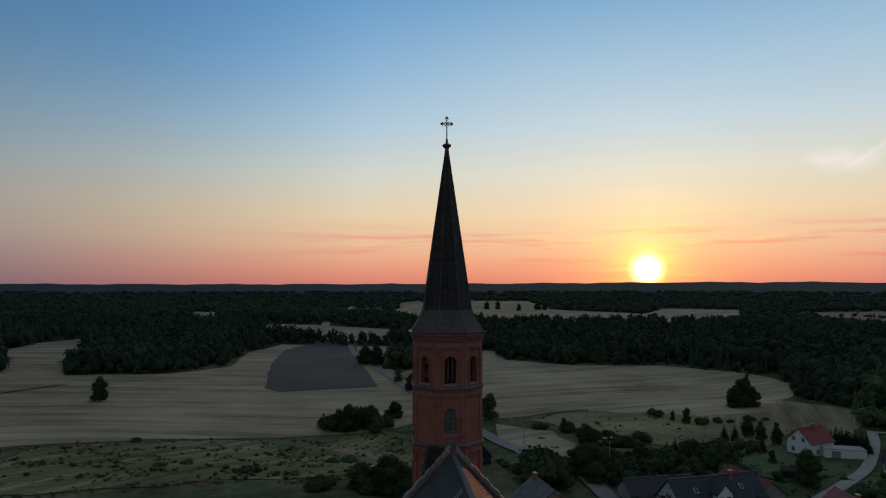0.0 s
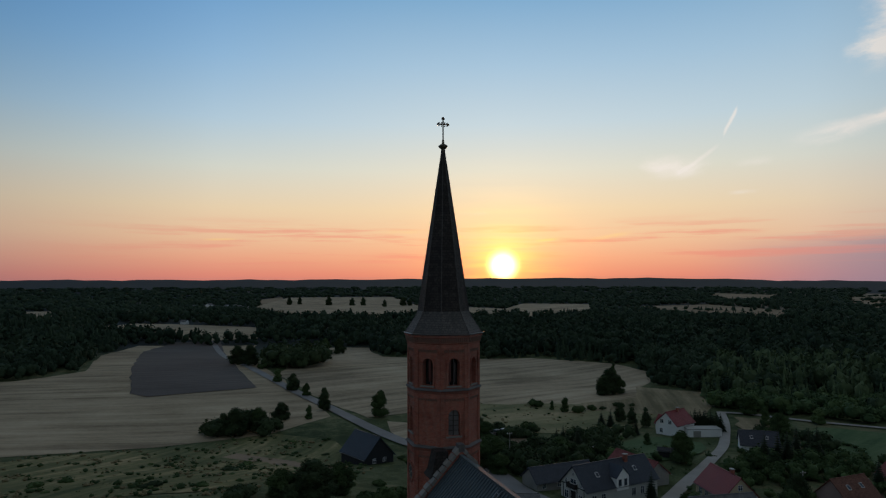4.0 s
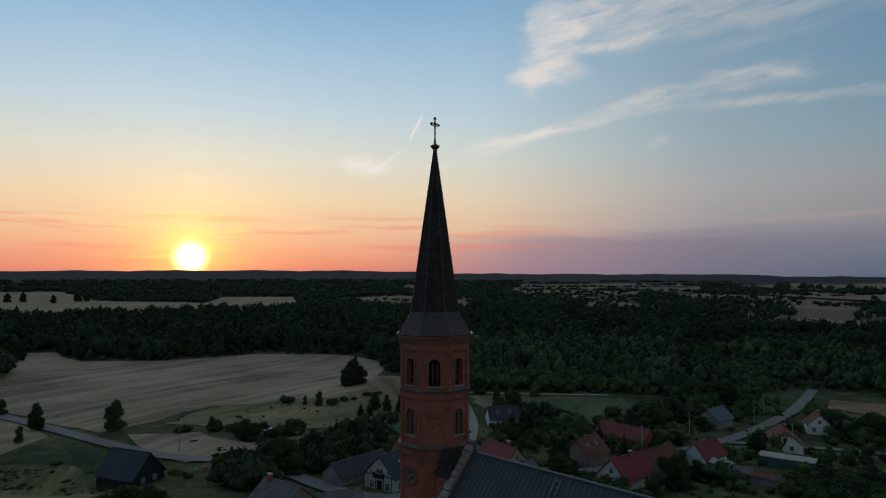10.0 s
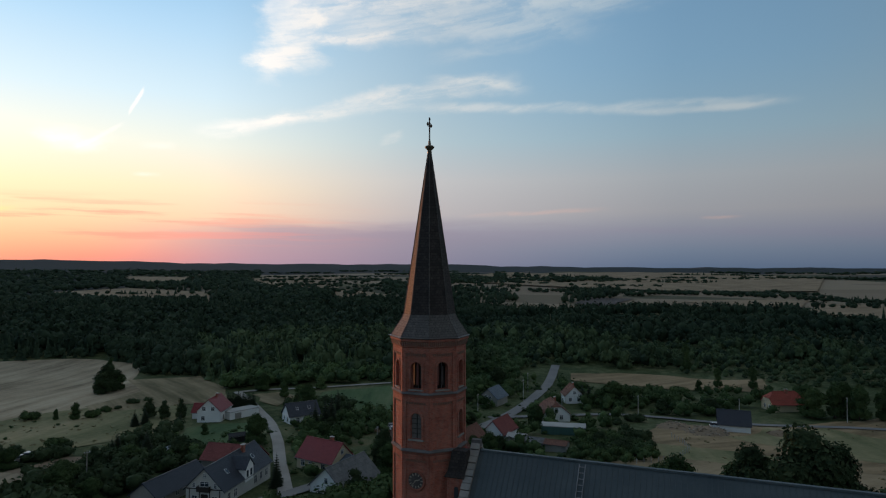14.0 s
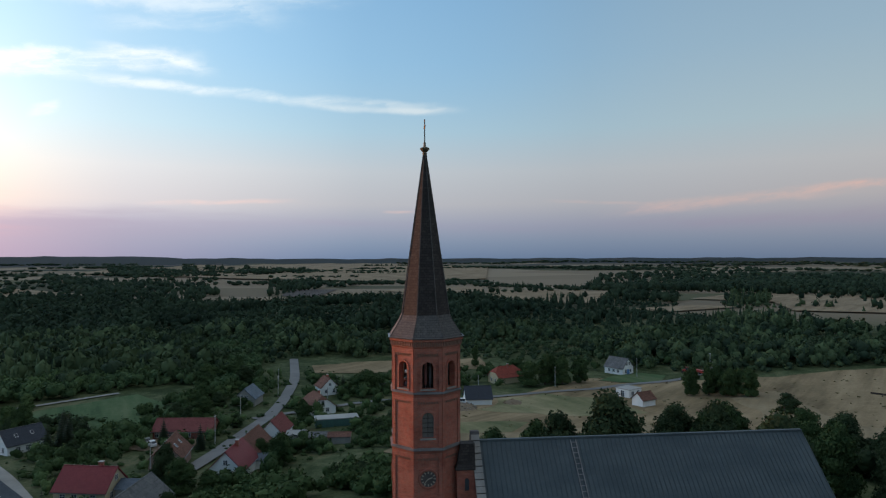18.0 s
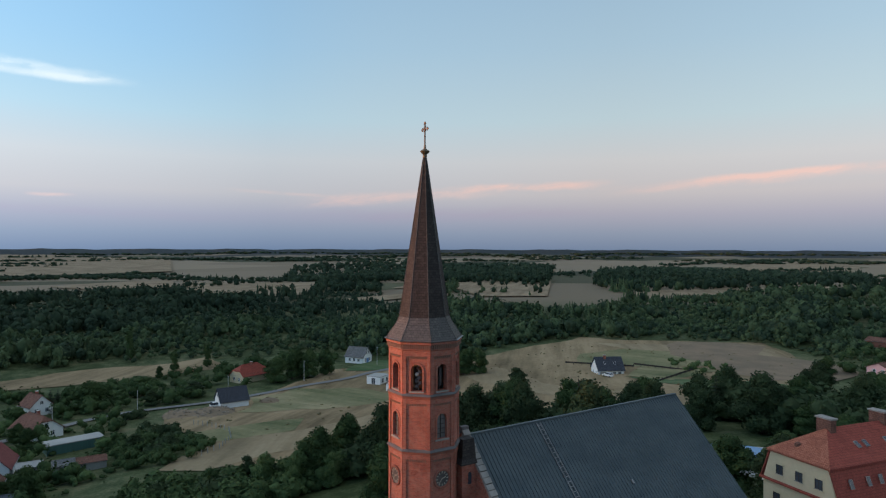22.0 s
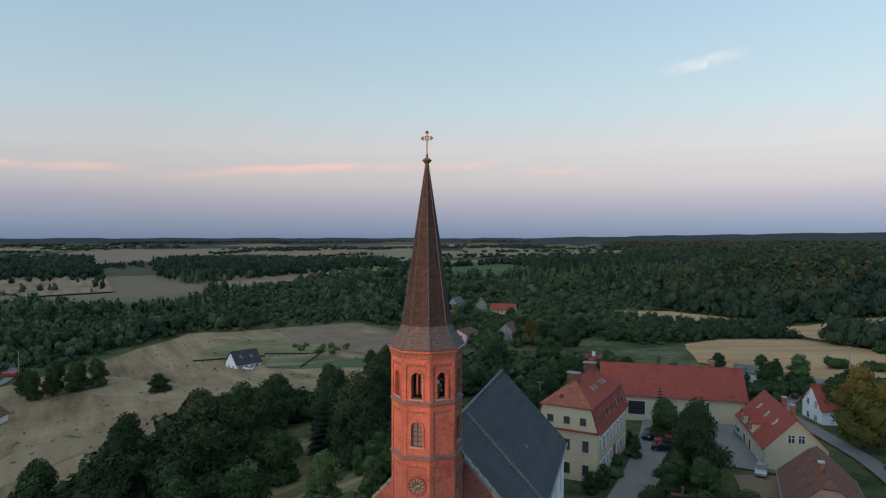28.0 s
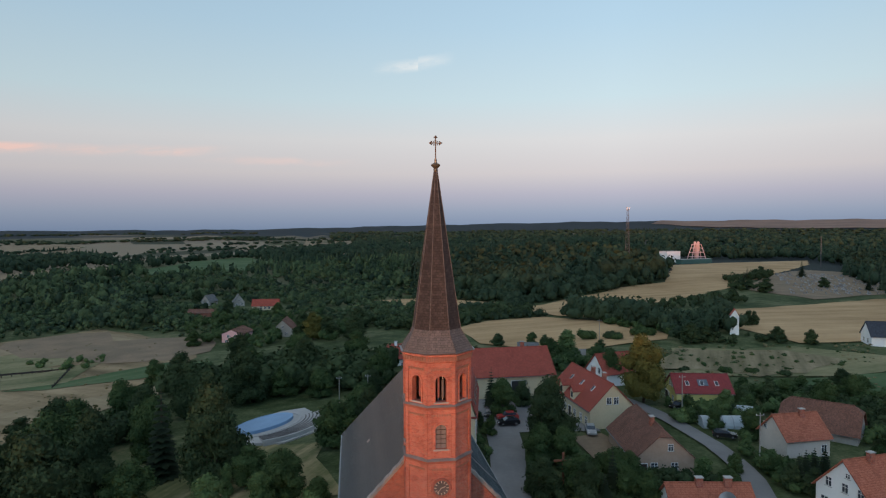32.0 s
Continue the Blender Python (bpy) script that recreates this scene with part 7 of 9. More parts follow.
grove("trees in the northern gardens", """bush 82 201 3.7 .8, small 89 187 6 .4, small 86 193 3.8 .38, bush 94 185 3.6 .7, fir 91 159 5.7 .33, fir 94 158 6.4 .3, smalldark 102 166 7.2 .42, smalldark 104 161 6.4 .42, smalldark 106.5 156 7 .36, fir 96 144 5.4 .3, small 90 126 3.7 .48,
maple 86.5 102.5 8.5 .5, fir 111 101.5 8.5 .28, spruce 113.5 99.5 9.5 .26, fir 116.5 99.5 9 .28, maple 134 123 9 .5, fir 64 118 7.3 .29, fir 62 129 4.8 .3, smalldark 53 123 4.5 .64, maple 32 103 7.4 .6, bush 45 122 3.3 .9, smalldark 43 146 6.4 .59, smalldark 40 167 4.9 .46, smalldark 69 112 4 1, small 128 122 5.3 .37,
thuja 123 150 6.2 .28, thuja 124 148 6.4 .28, thuja 124 146 6.4 .28, thuja 125 144 6.1 .28, thuja 125 142 5.8 .28, thuja 121 151 6 .28, thuja 122 150 7 .36, thuja 123 148.6 7 .36, thuja 124 147 7 .36, thuja 125 145.4 7 .36, thuja 126 143.8 6.8 .36, thuja 126.6 142.4 6.6 .36, spruce 121.5 76 7.5 .3, spruce 116.6 64 7.5 .26, spruce 125 106 8.9 .28, ash 143 134 6.8 .7, fir 128 101 5.5 .39, smalldark 66 122 5.8 .74, smalldark 51 118 4.6 .8, maple 37 110 6.5 .7,
maple 58 116 4.6 .9, bushdark 71 113 3.3 1, spruce 59 70 7.6 .27, smalldark 50 151 3.7 1, fir 65 131 5.3 .33, smalldark 129 124 6.8 .35, maple 80 48 4.6 .7, maple 44 143 5.3 .67, maple 34 96 5 .7, ash 166 143 5.4 .68""")
grove("trees in the eastern gardens", """spruce 139 114 7 .4, fir 130 107 8.3 .21, smalldark 127 102 5.2 .74, maple 100 90 4.9 .67, oak 85 59.5 9.5 .45, maple 79 54 7.6 .6, maple 152 77 7 .8, maple 219 89 8.3 .9, poplar 244 120 11.6 .4, fir 248 148 11.2 .3, maple 195 92 7.2 .67,
ash 214 124 6.7 .8, bush 177 94 3.4 .67, maple 148 43 5.7 .6, small 147 146 6.9 .4, maple 154 164 7.3 .6, maple 157 178 5.1 .9, poplar 260 -2 10 .33, small 250 5 5.3 .45, poplar 260 -16 11 .3, bush 245 12 3.4 1.3, smalldark 202 -4 6 .9, smalldark 192 11 5.6 .74,
maple 198 30 9.1 .85, spruce 196 41 8 .35, fir 198 39 7.5 .35, maple 207 27 6.3 .74, maple 157 46 5.3 .6, smalldark 131 18 4.2 .8, poplar 294 15 16 .22, poplar 234 92 8.2 .33, maple 211 -36 10.5 .6, poplar 213 -43 12.6 .36, maple 212 -50 12 .4, maple 214 -58 11 .43, maple 218 -46 12 .45,
maple 182 -92 9.9 .34, poplar 181 -98 12.5 .3, maple 178 -104 10.3 .43, maple 175 -110 10.6 .43, maple 184 -110 9 .5, maple 192 -96 9 .5, smalldark 186 -100 6 .6, maple 188 -104 10 .4, smalldark 143 -107 6.4 .85, maple 160 82 7 .6, smalldark 170 78 5 .7, smalldark 112 40 5 .6, maple 100 38 8 .5, maple 104 44 6 .6,
maple 176 86 7 .7, oak 205 80 9 .6, maple 212 98 8 .8, small 165 68 4.5 .6, smalldark 140 62 4 .7, small 120 84 5 .6, smalldark 148 84 6 .7, smalldark 107 93 5 .7""")
grove("trees in the southern gardens", """maple -60 -60 6 .5, small -56 -66 5 .5, ash -62 -74 6 .5, smalldark -70 -82 5 .6, small -54 -74 5 .5, thuja -58 -40 5 .3, thuja -60 -41 5 .3, thuja -62 -41.5 5 .3, thuja -56 -38.5 5 .3, maple -86 -78 7 .5, maple -96 -84 7 .5, oak -92 -66 8 .5, smalldark -80 -90 5 .6,
small -60 -110 6 .5, maple -38 -138 7 .6, ash -46 -147 8 .6, spruce -10 -140 8 .25, smalldark -14 -128 7 .6, maple -2 -130 8 .6, oak 40 -214 10 .6, maple 96 -214 7 .6, oak 52 -222 12 .5, chestnut 46 -214 12 .4, oak 112 -318 8 .6, maple 80 -300 7 .6, oak 150 -376 9 .6,
oak 28 -204 10 .6, maple 66 -262 7 .6, oak 30 -240 10 .6, maple 100 -270 6 .6, oak -170 -285 7 .5, oak -128 -150 5 .6, smalldark -119 -152 4.5 .6""")
grove("trees round the parish yard", """maple -18 -47 6.6 .50, maple -22 -47 6.4 .51, oak -16 -34 6.0 .55, oak -22 -32 6.2 .52, fir -24 -31 5.0 .30, maple -28 -33 5.2 .55, maple -30 -38 5.6 .46, ash -42 -40 3.9 .58, maple -44 -36 3.6 .72, maple -48.5 -43 3.4 .5, ash -55.5 -53 3.6 .5,
smalldark -54 -37 4.4 .5, smalldark -56 -35 4.2 .54, maple -54 -42 3.4 .6, maple -11.5 -60 4.1 .35, smalldark -10 -66 3.0 .4, small -55.5 -73 3.0 .6, smalldark -63 -73 3.2 .67, maple -69 -78 4.0 .63, oak -77 -84 5.1 .6, maple -86 -92 4.0 .8, smalldark -54 -70 2.6 .59, small -53 -82 2.6 .5,
smalldark -70 -61 3.0 .6, maple -78 -98 3.0 .73, maple -92 -97 3.5 .72, oak -105 -101 4.3 .73, maple -104 -92 4.7 .63, smalldark -87 -66 3.9 .69, maple -83 -55 3.3 .67, maple -74 -46 3.7 .65""")
grove("trees behind the parish barn", """maple -47 -156 5.3 .64, smalldark -42 -164 3.9 .6, oak -26 -167 4.4 .73, maple -38 -167 4.4 .55, smalldark -58 -152 3.7 .7, oak -90 -156 7.0 .71, oak -96 -157 5.4 .74, oak -121 -158 4.6 .7, oak 51 -120 7.0 .67, oak 63 -114 9.7 .55, oak 29 -116 7.6 .56, maple 15 -96 6.1 .62, oak 13 -104 6.9 .56,
oak 67 -51 11.4 .41, maple 22 -38 6.8 .67, ash 31 -42 5.2 .3, maple 16 -35 3.6 .67, maple -30 -112 5 .6, oak -22 -114 6 .6, smalldark 2 -122 5 .6, maple -8 -114 5 .6""")
rng = random.Random(77)
# hedges and thickets: strips of bushes and small trees
for (xa, ya, xb, yb, n, wd, hi, keys) in ((30, 176, 66, 150, 20, 5, 3.2, ("bushdark", "bush")), (40, 150, 56, 140, 8, 4, 4.0, ("bushdark",)), (76, -30, 86, 12, 34, 7, 4.2, ("bush", "bushdark", "smalldark")),
                                          (62, -14, 84, 22, 34, 10, 4.6, ("bush", "small", "bushdark", "ash")), (108, 20, 130, 8, 14, 5, 3.5, ("bush", "bushdark")), (-72, -118, -100, -110, 16, 6, 1.8, ("bush", "bushdark")),
                                          (-88, -182, -134, -192, 20, 5, 4, ("bushdark", "smalldark")), (-56, -170, -96, -176, 18, 5, 3.5, ("bush", "bushdark")), (-68, -244, -120, -262, 20, 8, 3.5, ("bushdark", "bush", "smalldark")), (-70, -96, -58, -78, 12, 3, 2.4, ("bush", "bushlight")),
                                          (-66, -84, -46, -66, 10, 4, 3.0, ("bush", "bushlight", "small")), (-8, -50, -12, -66, 10, 2, 1.6, ("bush", "bushlight")), (-18, -33, -26, -40, 10, 3, 1.6, ("bushdark", "bush")),
                                          (54, 104, 74, 112, 22, 8, 3.4, ("bush", "bushdark", "smalldark")), (84, 78, 116, 96, 22, 7, 3.0, ("bush", "bushlight", "bushdark")), (128, 66, 156, 96, 20, 9, 3.5, ("bush", "smalldark", "small")), (16, -34, 40, -20, 14, 6, 3.0, ("bush", "bushlight")),
                                          (96, 186, 124, 194, 7, 3, 2.0, ("bush", "bushdark")), (130, -180, 156, -196, 12, 6, 2.2, ("bush", "bushlight")), (150, 26, 176, 18, 10, 5, 3.0, ("bushdark", "bush")),
                                          (-20, 60, 20, 60, 14, 8, 3.0, ("bush", "bushdark")), (44, 52, 62, 40, 14, 7, 4.0, ("bush", "smalldark", "small")), (200, 0, 232, -2, 12, 6, 2.6, ("bushdark", "bush"))):
    n = max(4, int(n * 0.4))
    for i in range(n):
        t = (i + rng.random()) / n
        x = xa + (xb - xa) * t + rng.uniform(-wd, wd) / 2
        y = ya + (yb - ya) * t + rng.uniform(-wd, wd) / 2
        key = rng.choice(keys)
        plant(key, x, y, hi * rng.uniform(0.75, 1.35) * (1.3 if key in ("smalldark", "small", "ash") else 1.0), "hedges and thickets")
for _ in range(40):
    a, r = rng.uniform(-0.75, 0.35), rng.uniform(75, 165)
    plant(rng.choice(("bush", "bushdark", "bushlight")), r * math.sin(a), r * math.cos(a), rng.uniform(0.5, 1.4), "bushes in the grass", 1.6)


# ---------------------------------------------------------------- woods
def inside(poly, x, y):
    px, py = np.array(poly, float).T
    res = np.zeros(len(x), bool)
    j = len(px) - 1
    for i in range(len(px)):
        cross = (py[i] > y) != (py[j] > y)
        xi = (px[j] - px[i]) * (y - py[i]) / (py[j] - py[i] + 1e-12) + px[i]
        res ^= cross & (x < xi)
        j = i
    return res


WOOD_EDGE = np.array([(-180, 215), (-160, 175), (-150, 190), (-135, 250), (-90, 300), (-45, 328), (-27, 322), (-22, 352), (-19, 457), (-16, 543), (-2, 546), (4, 498), (6, 393), (12, 367), (21, 384), (29, 372), (34, 300), (40, 250), (57, 240), (66, 236), (74, 290),
                      (90, 290), (100, 275), (107, 268), (120, 238), (133, 300), (149, 305), (155, 265), (165, 262), (172, 240), (180, 215)], float)


def canopy_templates(rich):
    """Unit-high trees for the woods: three broadleaf shapes and a conifer, with 'rich' leaf sprays each."""
    tv, tf = [], []
    for s in range(4):
        g = np.random.default_rng(40 + s)
        v1, f1 = [], []
        if s < 3:
            lob = [(0, 0, 0.50, 0.36, 0.38), (0.20, 0.10, 0.60, 0.26, 0.28), (-0.19, 0.14, 0.42, 0.28, 0.28), (0.03, -0.2, 0.64, 0.25, 0.27)]
            lob = [(x + g.uniform(-0.06, 0.06), y + g.uniform(-0.06, 0.06), z + g.uniform(-0.08, 0.08), q, h) for x, y, z, q, h in lob]
            for cx, cy, cz, q, hh in lob[: (3 if rich > 30 else 1)]:
                o = len(v1)
                j = 1 + g.uniform(-0.2, 0.2, (12, 1))
                v1 += list(ICO0 * j * np.array([q, q, hh]) * 0.84 + np.array([cx, cy, cz]))
                f1 += [tuple(o + w for w in t) for t in ICO0F]
            v2, f2 = leaf_cloud(g, lob, rich, 0.135 if rich > 30 else 0.24)
        else:
            for k in range(4):
                zz, q = 0.18 + 0.2 * k, 0.30 - 0.068 * k
                o = len(v1)
                v1 += [np.array([q * math.cos(a * 1.047 + k) * g.uniform(0.7, 1.25), q * math.sin(a * 1.047 + k) * g.uniform(0.7, 1.25), zz - 0.03]) for a in range(6)] + [np.array([0, 0, zz + 0.30])]
                f1 += [(o + a, o + (a + 1) % 6, o + 6) for a in range(6)]
            v2, f2 = leaf_cloud(g, [(0, 0, 0.3, 0.26, 0.2), (0, 0, 0.55, 0.18, 0.2), (0, 0, 0.78, 0.09, 0.16)], rich // 2, 0.13)
        o = len(v1)
        tv.append(np.array(v1 + v2))
        tf.append(np.array(f1 + [tuple(o + w for w in t) for t in f2]))
    return tv, tf


def scatter(name, label, x, y, hgt, wid, kind, material, rich, seed, category="wood"):
    """One joined mesh of many trees."""
    rnd = np.random.default_rng(seed)
    tv, tf = canopy_templates(rich)
    z = level(x, y)
    V, F, off = [], [], 0
    for i in range(len(x)):
        t = tv[kind[i]]
        a = rnd.uniform(0, 6.28)
        c, s = math.cos(a), math.sin(a)
        v = np.empty_like(t)
        v[:, 0] = (t[:, 0] * c - t[:, 1] * s) * wid[i] + x[i]
        v[:, 1] = (t[:, 0] * s + t[:, 1] * c) * wid[i] + y[i]
        v[:, 2] = t[:, 2] * hgt[i] * 1.12 + z[i] - 0.12 * hgt[i]
        V.append(v)
        F.append(tf[kind[i]] + off)
        off += len(v)
    V, F = np.concatenate(V), np.concatenate(F)
    me = bpy.data.meshes.new(name)
    me.vertices.add(len(V))
    me.vertices.foreach_set("co", V.ravel())
    me.loops.add(len(F) * 3)
    me.loops.foreach_set("vertex_index", F.ravel())
    me.polygons.add(len(F))
    me.polygons.foreach_set("loop_start", np.arange(0, len(F) * 3, 3))
    me.polygons.foreach_set("loop_total", np.full(len(F), 3))
    me.polygons.foreach_set("use_smooth", np.ones(len(F), bool))
    me.update(calc_edges=True)
    return tagged(link(name, me, material), label, category, kind="stuff")


HAMLET = [(82, -229, 14), (63, -238, 12), (93, -328, 16), (138, -364, 13), (117, -356, 13), (121, -300, 14), (9, -146, 14), (150, -400, 10), (-257, 1468, 26), (-237, 1554, 26), (-217, 1520, 40), (-196, 1545, 30), (-168, 1492, 40), (-146, 1439, 30), (-205, 1490, 40), (-180, 1570, 30), (-272, 1142, 26), (-154, 762, 20)]
HAMLET_AREA = [(24, -190), (110, -200), (190, -380), (170, -440), (70, -420), (20, -260)]
LOW_SCRUB = [(60, -150), (110, -200), (40, -345), (-10, -365), (-70, -320), (-60, -240), (-10, -150)]
GAPS = [[(-222, -520), (-250, -650), (-340, -670), (-470, -700), (-451, -640), (-246, -535)], [(-16, -219), (-56, -237), (-90, -172), (-53, -150), (-10, -150), (0, -205)], [(-48, -279), (-110, -347), (-171, -380), (-205, -480), (-300, -590), (-444, -670), (-420, -560), (-352, -470), (-279, -318), (-268, -303), (-173, -176), (-60, -235)],
        [(32, -351), (-1, -351), (-26, -328), (-47, -309), (-28, -281), (-4, -302), (16, -323)], [(-136, -120), (-200, -200), (-119, -150), (-60, -150), (-60, -100)],
        [(233, -114), (216, -138), (224, -158), (213, -196), (182, -226), (148, -256), (119, -209), (60, -190), (60, -140), (160, -100)]]


# woods and tree lines that stand out of the eastern plain
FAR_WOODS = [[(2587, 1401), (2324, 1115), (1667, 618), (1541, 574), (1545, 850)],
             [(2284, 968), (2199, 754), (1852, 639), (1866, 796)],
             [(1666, 611), (2204, 774), (2028, 528), (1820, 352), (1613, 424)],
             [(1599, 1040), (1145, 630), (1155, 480), (898, 334), (643, 367), (580, 376)],
             [(876, 257), (1149, 331), (1252, 259), (994, 201)],
             [(1774, 690), (1851, 595), (1893, 378), (1606, 485)],
             [(1130, -257), (1570, -396), (1696, -534), (1713, -726), (1462, -837), (1285, -995), (602, -465), (686, -421), (779, -345), (819, -261)],
             [(560, -145), (713, -206), (655, -261), (524, -208)],
             [(575, -269), (641, -316), (608, -335), (512, -283), (519, -248)],
             [(573, -512), (965, -876), (1060, -1073), (903, -1181), (602, -1153), (373, -759), (419, -673), (437, -482), (443, -428)]]
TREE_LINES = [[(1071, 213), (1166, 118), (1258, 13), (1335, -84)], [(1877, 249), (1794, 112)], [(1063, 195), (1189, 145), (1291, 6), (1403, -52)], [(621, -380), (610, -423), (572, -446)], [(516, -289), (522, -347), (484, -363)], [(809, -73), (860, -126), (877, -207)], [(654, -128), (669, -164)], [(1210, -1580), (1122, -1743), (979, -1866)], [(918, -1352), (853, -1559)], [(974, -1929), (760, -2055), (568, -2393)], [(2133, -353), (2259, -537), (2264, -777)], [(1222, -1329), (1290, -1709), (1260, -1965)]]


TALL_WOOD = [(0, -401), (5, -640), (-98, -700), (-205, -600), (-172, -398), (-132, -379), (-87, -343), (-50, -295), (-18, -327)]


PLANTATION = [(303, -640), (308, -830), (260, -923), (186, -757), (183, -630), (257, -560)]


def woods():
    rnd = np.random.default_rng(9)
    n = 100000
    b = rnd.uniform(-180, 180, n)
    r = np.exp(rnd.uniform(math.log(165), math.log(3300), n))
    edge = np.interp(b, WOOD_EDGE[:, 0], WOOD_EDGE[:, 1])
    x, y = r * np.sin(np.radians(b)), r * np.cos(np.radians(b))
    ok = r > edge + rnd.uniform(-6, 14, n)
    for poly in OPEN + GAPS + [PLANTATION]:
        ok &= ~inside(poly, x, y)
    ok &= ~((b > -140) & (b < -50) & (rnd.random(n) < 0.6))
    for hx, hy, hr in HAMLET:
        near = np.hypot(x - hx, y - hy) < hr
        lane = (np.abs(x - hx * (1 - 40 / np.hypot(hx, hy))) < 9) & (np.abs(y - hy * (1 - 25 / np.hypot(hx, hy))) < 14)
        ok &= ~(near | lane)
    # the eastern plain is open land; its woods stand apart
    limit = np.interp(b, [48, 62, 75, 98, 112, 130, 140, 160, 172], [1500, 900, 760, 640, 500, 420, 600, 900, 1500])
    plain = (r > limit) & (b > 46) & (b < 172)
    clear = np.zeros(n, bool)
    for poly in FAR_WOODS:
        clear |= inside(poly, x, y)
    ok = (ok & ~plain) | (plain & clear)
    lines = [(np.array(p), 14.0) for p in TREE_LINES]
    for _ in range(70):
        a, q = math.radians(rnd.uniform(40, 172)), math.exp(rnd.uniform(math.log(1050), math.log(3300)))
        c, half, turn = np.array([q * math.sin(a), q * math.cos(a)]), rnd.uniform(60, 330), a + math.pi / 2 + rnd.uniform(-0.35, 0.35)
        d = np.array([math.sin(turn), math.cos(turn)]) * half
        lines.append((np.array([c - d, c, c + d]), rnd.uniform(8, 34)))
    lx, ly = [], []
    for pts, wide in lines:
        for p, q in zip(pts, pts[1:]):
            m = int(np.hypot(*(q - p)) / 7) + 2
            f, off = rnd.random(m)[:, None], rnd.normal(0, wide, (m, 2))
            keep = np.sin(f[:, 0] * 31 + p[0]) > -0.75
            xy = (p + (q - p) * f + off)[keep]
            lx.append(xy[:, 0]), ly.append(xy[:, 1])
    hedge = np.concatenate([np.zeros(n, bool), np.ones(sum(map(len, lx)), bool)])
    x, y, ok = np.concatenate([x, *lx]), np.concatenate([y, *ly]), np.concatenate([ok, np.ones(sum(map(len, lx)), bool)])
    r, b = np.hypot(x, y), np.degrees(np.arctan2(x, y))
    edge = np.interp(b, WOOD_EDGE[:, 0], WOOD_EDGE[:, 1])
    x, y, r, b, edge, hedge = x[ok], y[ok], r[ok], b[ok], edge[ok], hedge[ok]
    m = len(x)
    pine = noise_field(x, y)
    kind = np.where((pine > 0.35) & (rnd.random(m) < 0.6), 3, rnd.integers(0, 3, m))
    hgt = rnd.uniform(7, 14, m) * np.clip(1 + (r - 400) / 4000, 0.95, 1.25) * np.where(hedge, 0.68, 1.0)
    scrub = (b > 62) & (r < 620) | (b < -150) & (r < 260)
    soft = np.clip(0.62 + 0.5 * np.sin(x * 0.045 + 1.1) * np.sin(y * 0.038) + 0.25 * np.sin(x * 0.017 + y * 0.021), 0.36, 1.0)
    hgt = np.where(scrub, hgt * soft, hgt)
    hgt = np.where(inside(HAMLET_AREA, x, y), hgt * 0.55, hgt)
    hgt = np.where(inside(LOW_SCRUB, x, y), hgt * 0.42, hgt)
    hgt = np.where(inside(TALL_WOOD, x, y), hgt * 1.55, hgt)
    rim = r < edge + 22
    hgt[rim] *= rnd.uniform(0.4, 0.9, rim.sum())
    wid = np.maximum(hgt * 0.92, r * 0.0135) * rnd.uniform(0.8, 1.25, m)
    wid = np.where(kind == 3, np.maximum(hgt * 0.8, r * 0.0125), wid)
    young = (((b > 116) & (b < 179) & (r < 700)) | ((b > 38) & (b <= 116) & (r < 380))) & ~inside(TALL_WOOD, x, y) & (rnd.random(m) < 0.72)
    for lo, hi, label, rich in ((0, 400, "dense dark mixed wood of broadleaf trees and pines", 84), (400, 900, "wide dark forest in the middle distance", 12), (900, 5000, "far belts of dark woodland", 4)):
        q = (r >= lo) & (r < hi) & ~young
        scatter("woodland", label, x[q], y[q], hgt[q], wid[q], kind[q], FOREST, rich, lo + 1)
    scatter("woodland", "lighter young growth and scrub of mixed greens", x[young], y[young], hgt[young], wid[young], kind[young], SCRUBWOOD, 26, 7)


def thicket(label, poly, n, h, seed, material):
    """Scrub that fills an outline."""
    rnd = np.random.default_rng(seed)
    px, py = np.array(poly, float).T
    x, y = rnd.uniform(px.min(), px.max(), n * 3), rnd.uniform(py.min(), py.max(), n * 3)
    q = np.where(inside(poly, x, y))[0][:n]
    x, y = x[q], y[q]
    hh = rnd.uniform(0.55, 1.25, len(x)) * h
    scatter("thicket", label, x, y, hh, hh * rnd.uniform(0.95, 1.5, len(x)), rnd.integers(0, 3, len(x)), material, 120, seed, "scrub")


def noise_field(x, y):
    return np.sin(x * 0.008 + 1.0) * np.sin(y * 0.007 + 0.4) + 0.35 * np.sin(x * 0.03) * np.sin(y * 0.026 + 2)


def ico0():
    bm = bmesh.new()
    bmesh.ops.create_icosphere(bm, subdivisions=1, radius=1.0)
    v = np.array([q.co[:] for q in bm.verts])
    f = [tuple(q.index for q in t.verts) for t in bm.faces]
    bm.free()
    return v, f


ICO0, ICO0F = ico0()
woods()
thicket("dense green thicket on the slope below the church", [(86, 24), (92, 16), (87, 7), (85, -1), (84, -10), (83, -18), (80, -26), (76, -34), (68, -34), (62, -10), (58, 6), (68, 14), (78, 24)], 170, 4.0, 61, LEAF)
thicket("dark shrub patch in the dry field", [(146, 25), (140, 15), (126, 9), (121, 0), (110, 2), (107, 15), (117, 23)], 70, 2.8, 95, LEAF)
thicket("pale young shrubs on the slope below the church", [(86, 20), (88, 12), (84, -4), (80, -18), (72, -28), (62, -8), (70, 12)], 34, 4.0, 73, LEAF_LIGHT)
thicket("overgrown shrubs round the garden sheds", [(150, 16), (150, 8), (128, 2), (120, 10), (128, 16)], 34, 3.0, 62, LEAF_DARK)
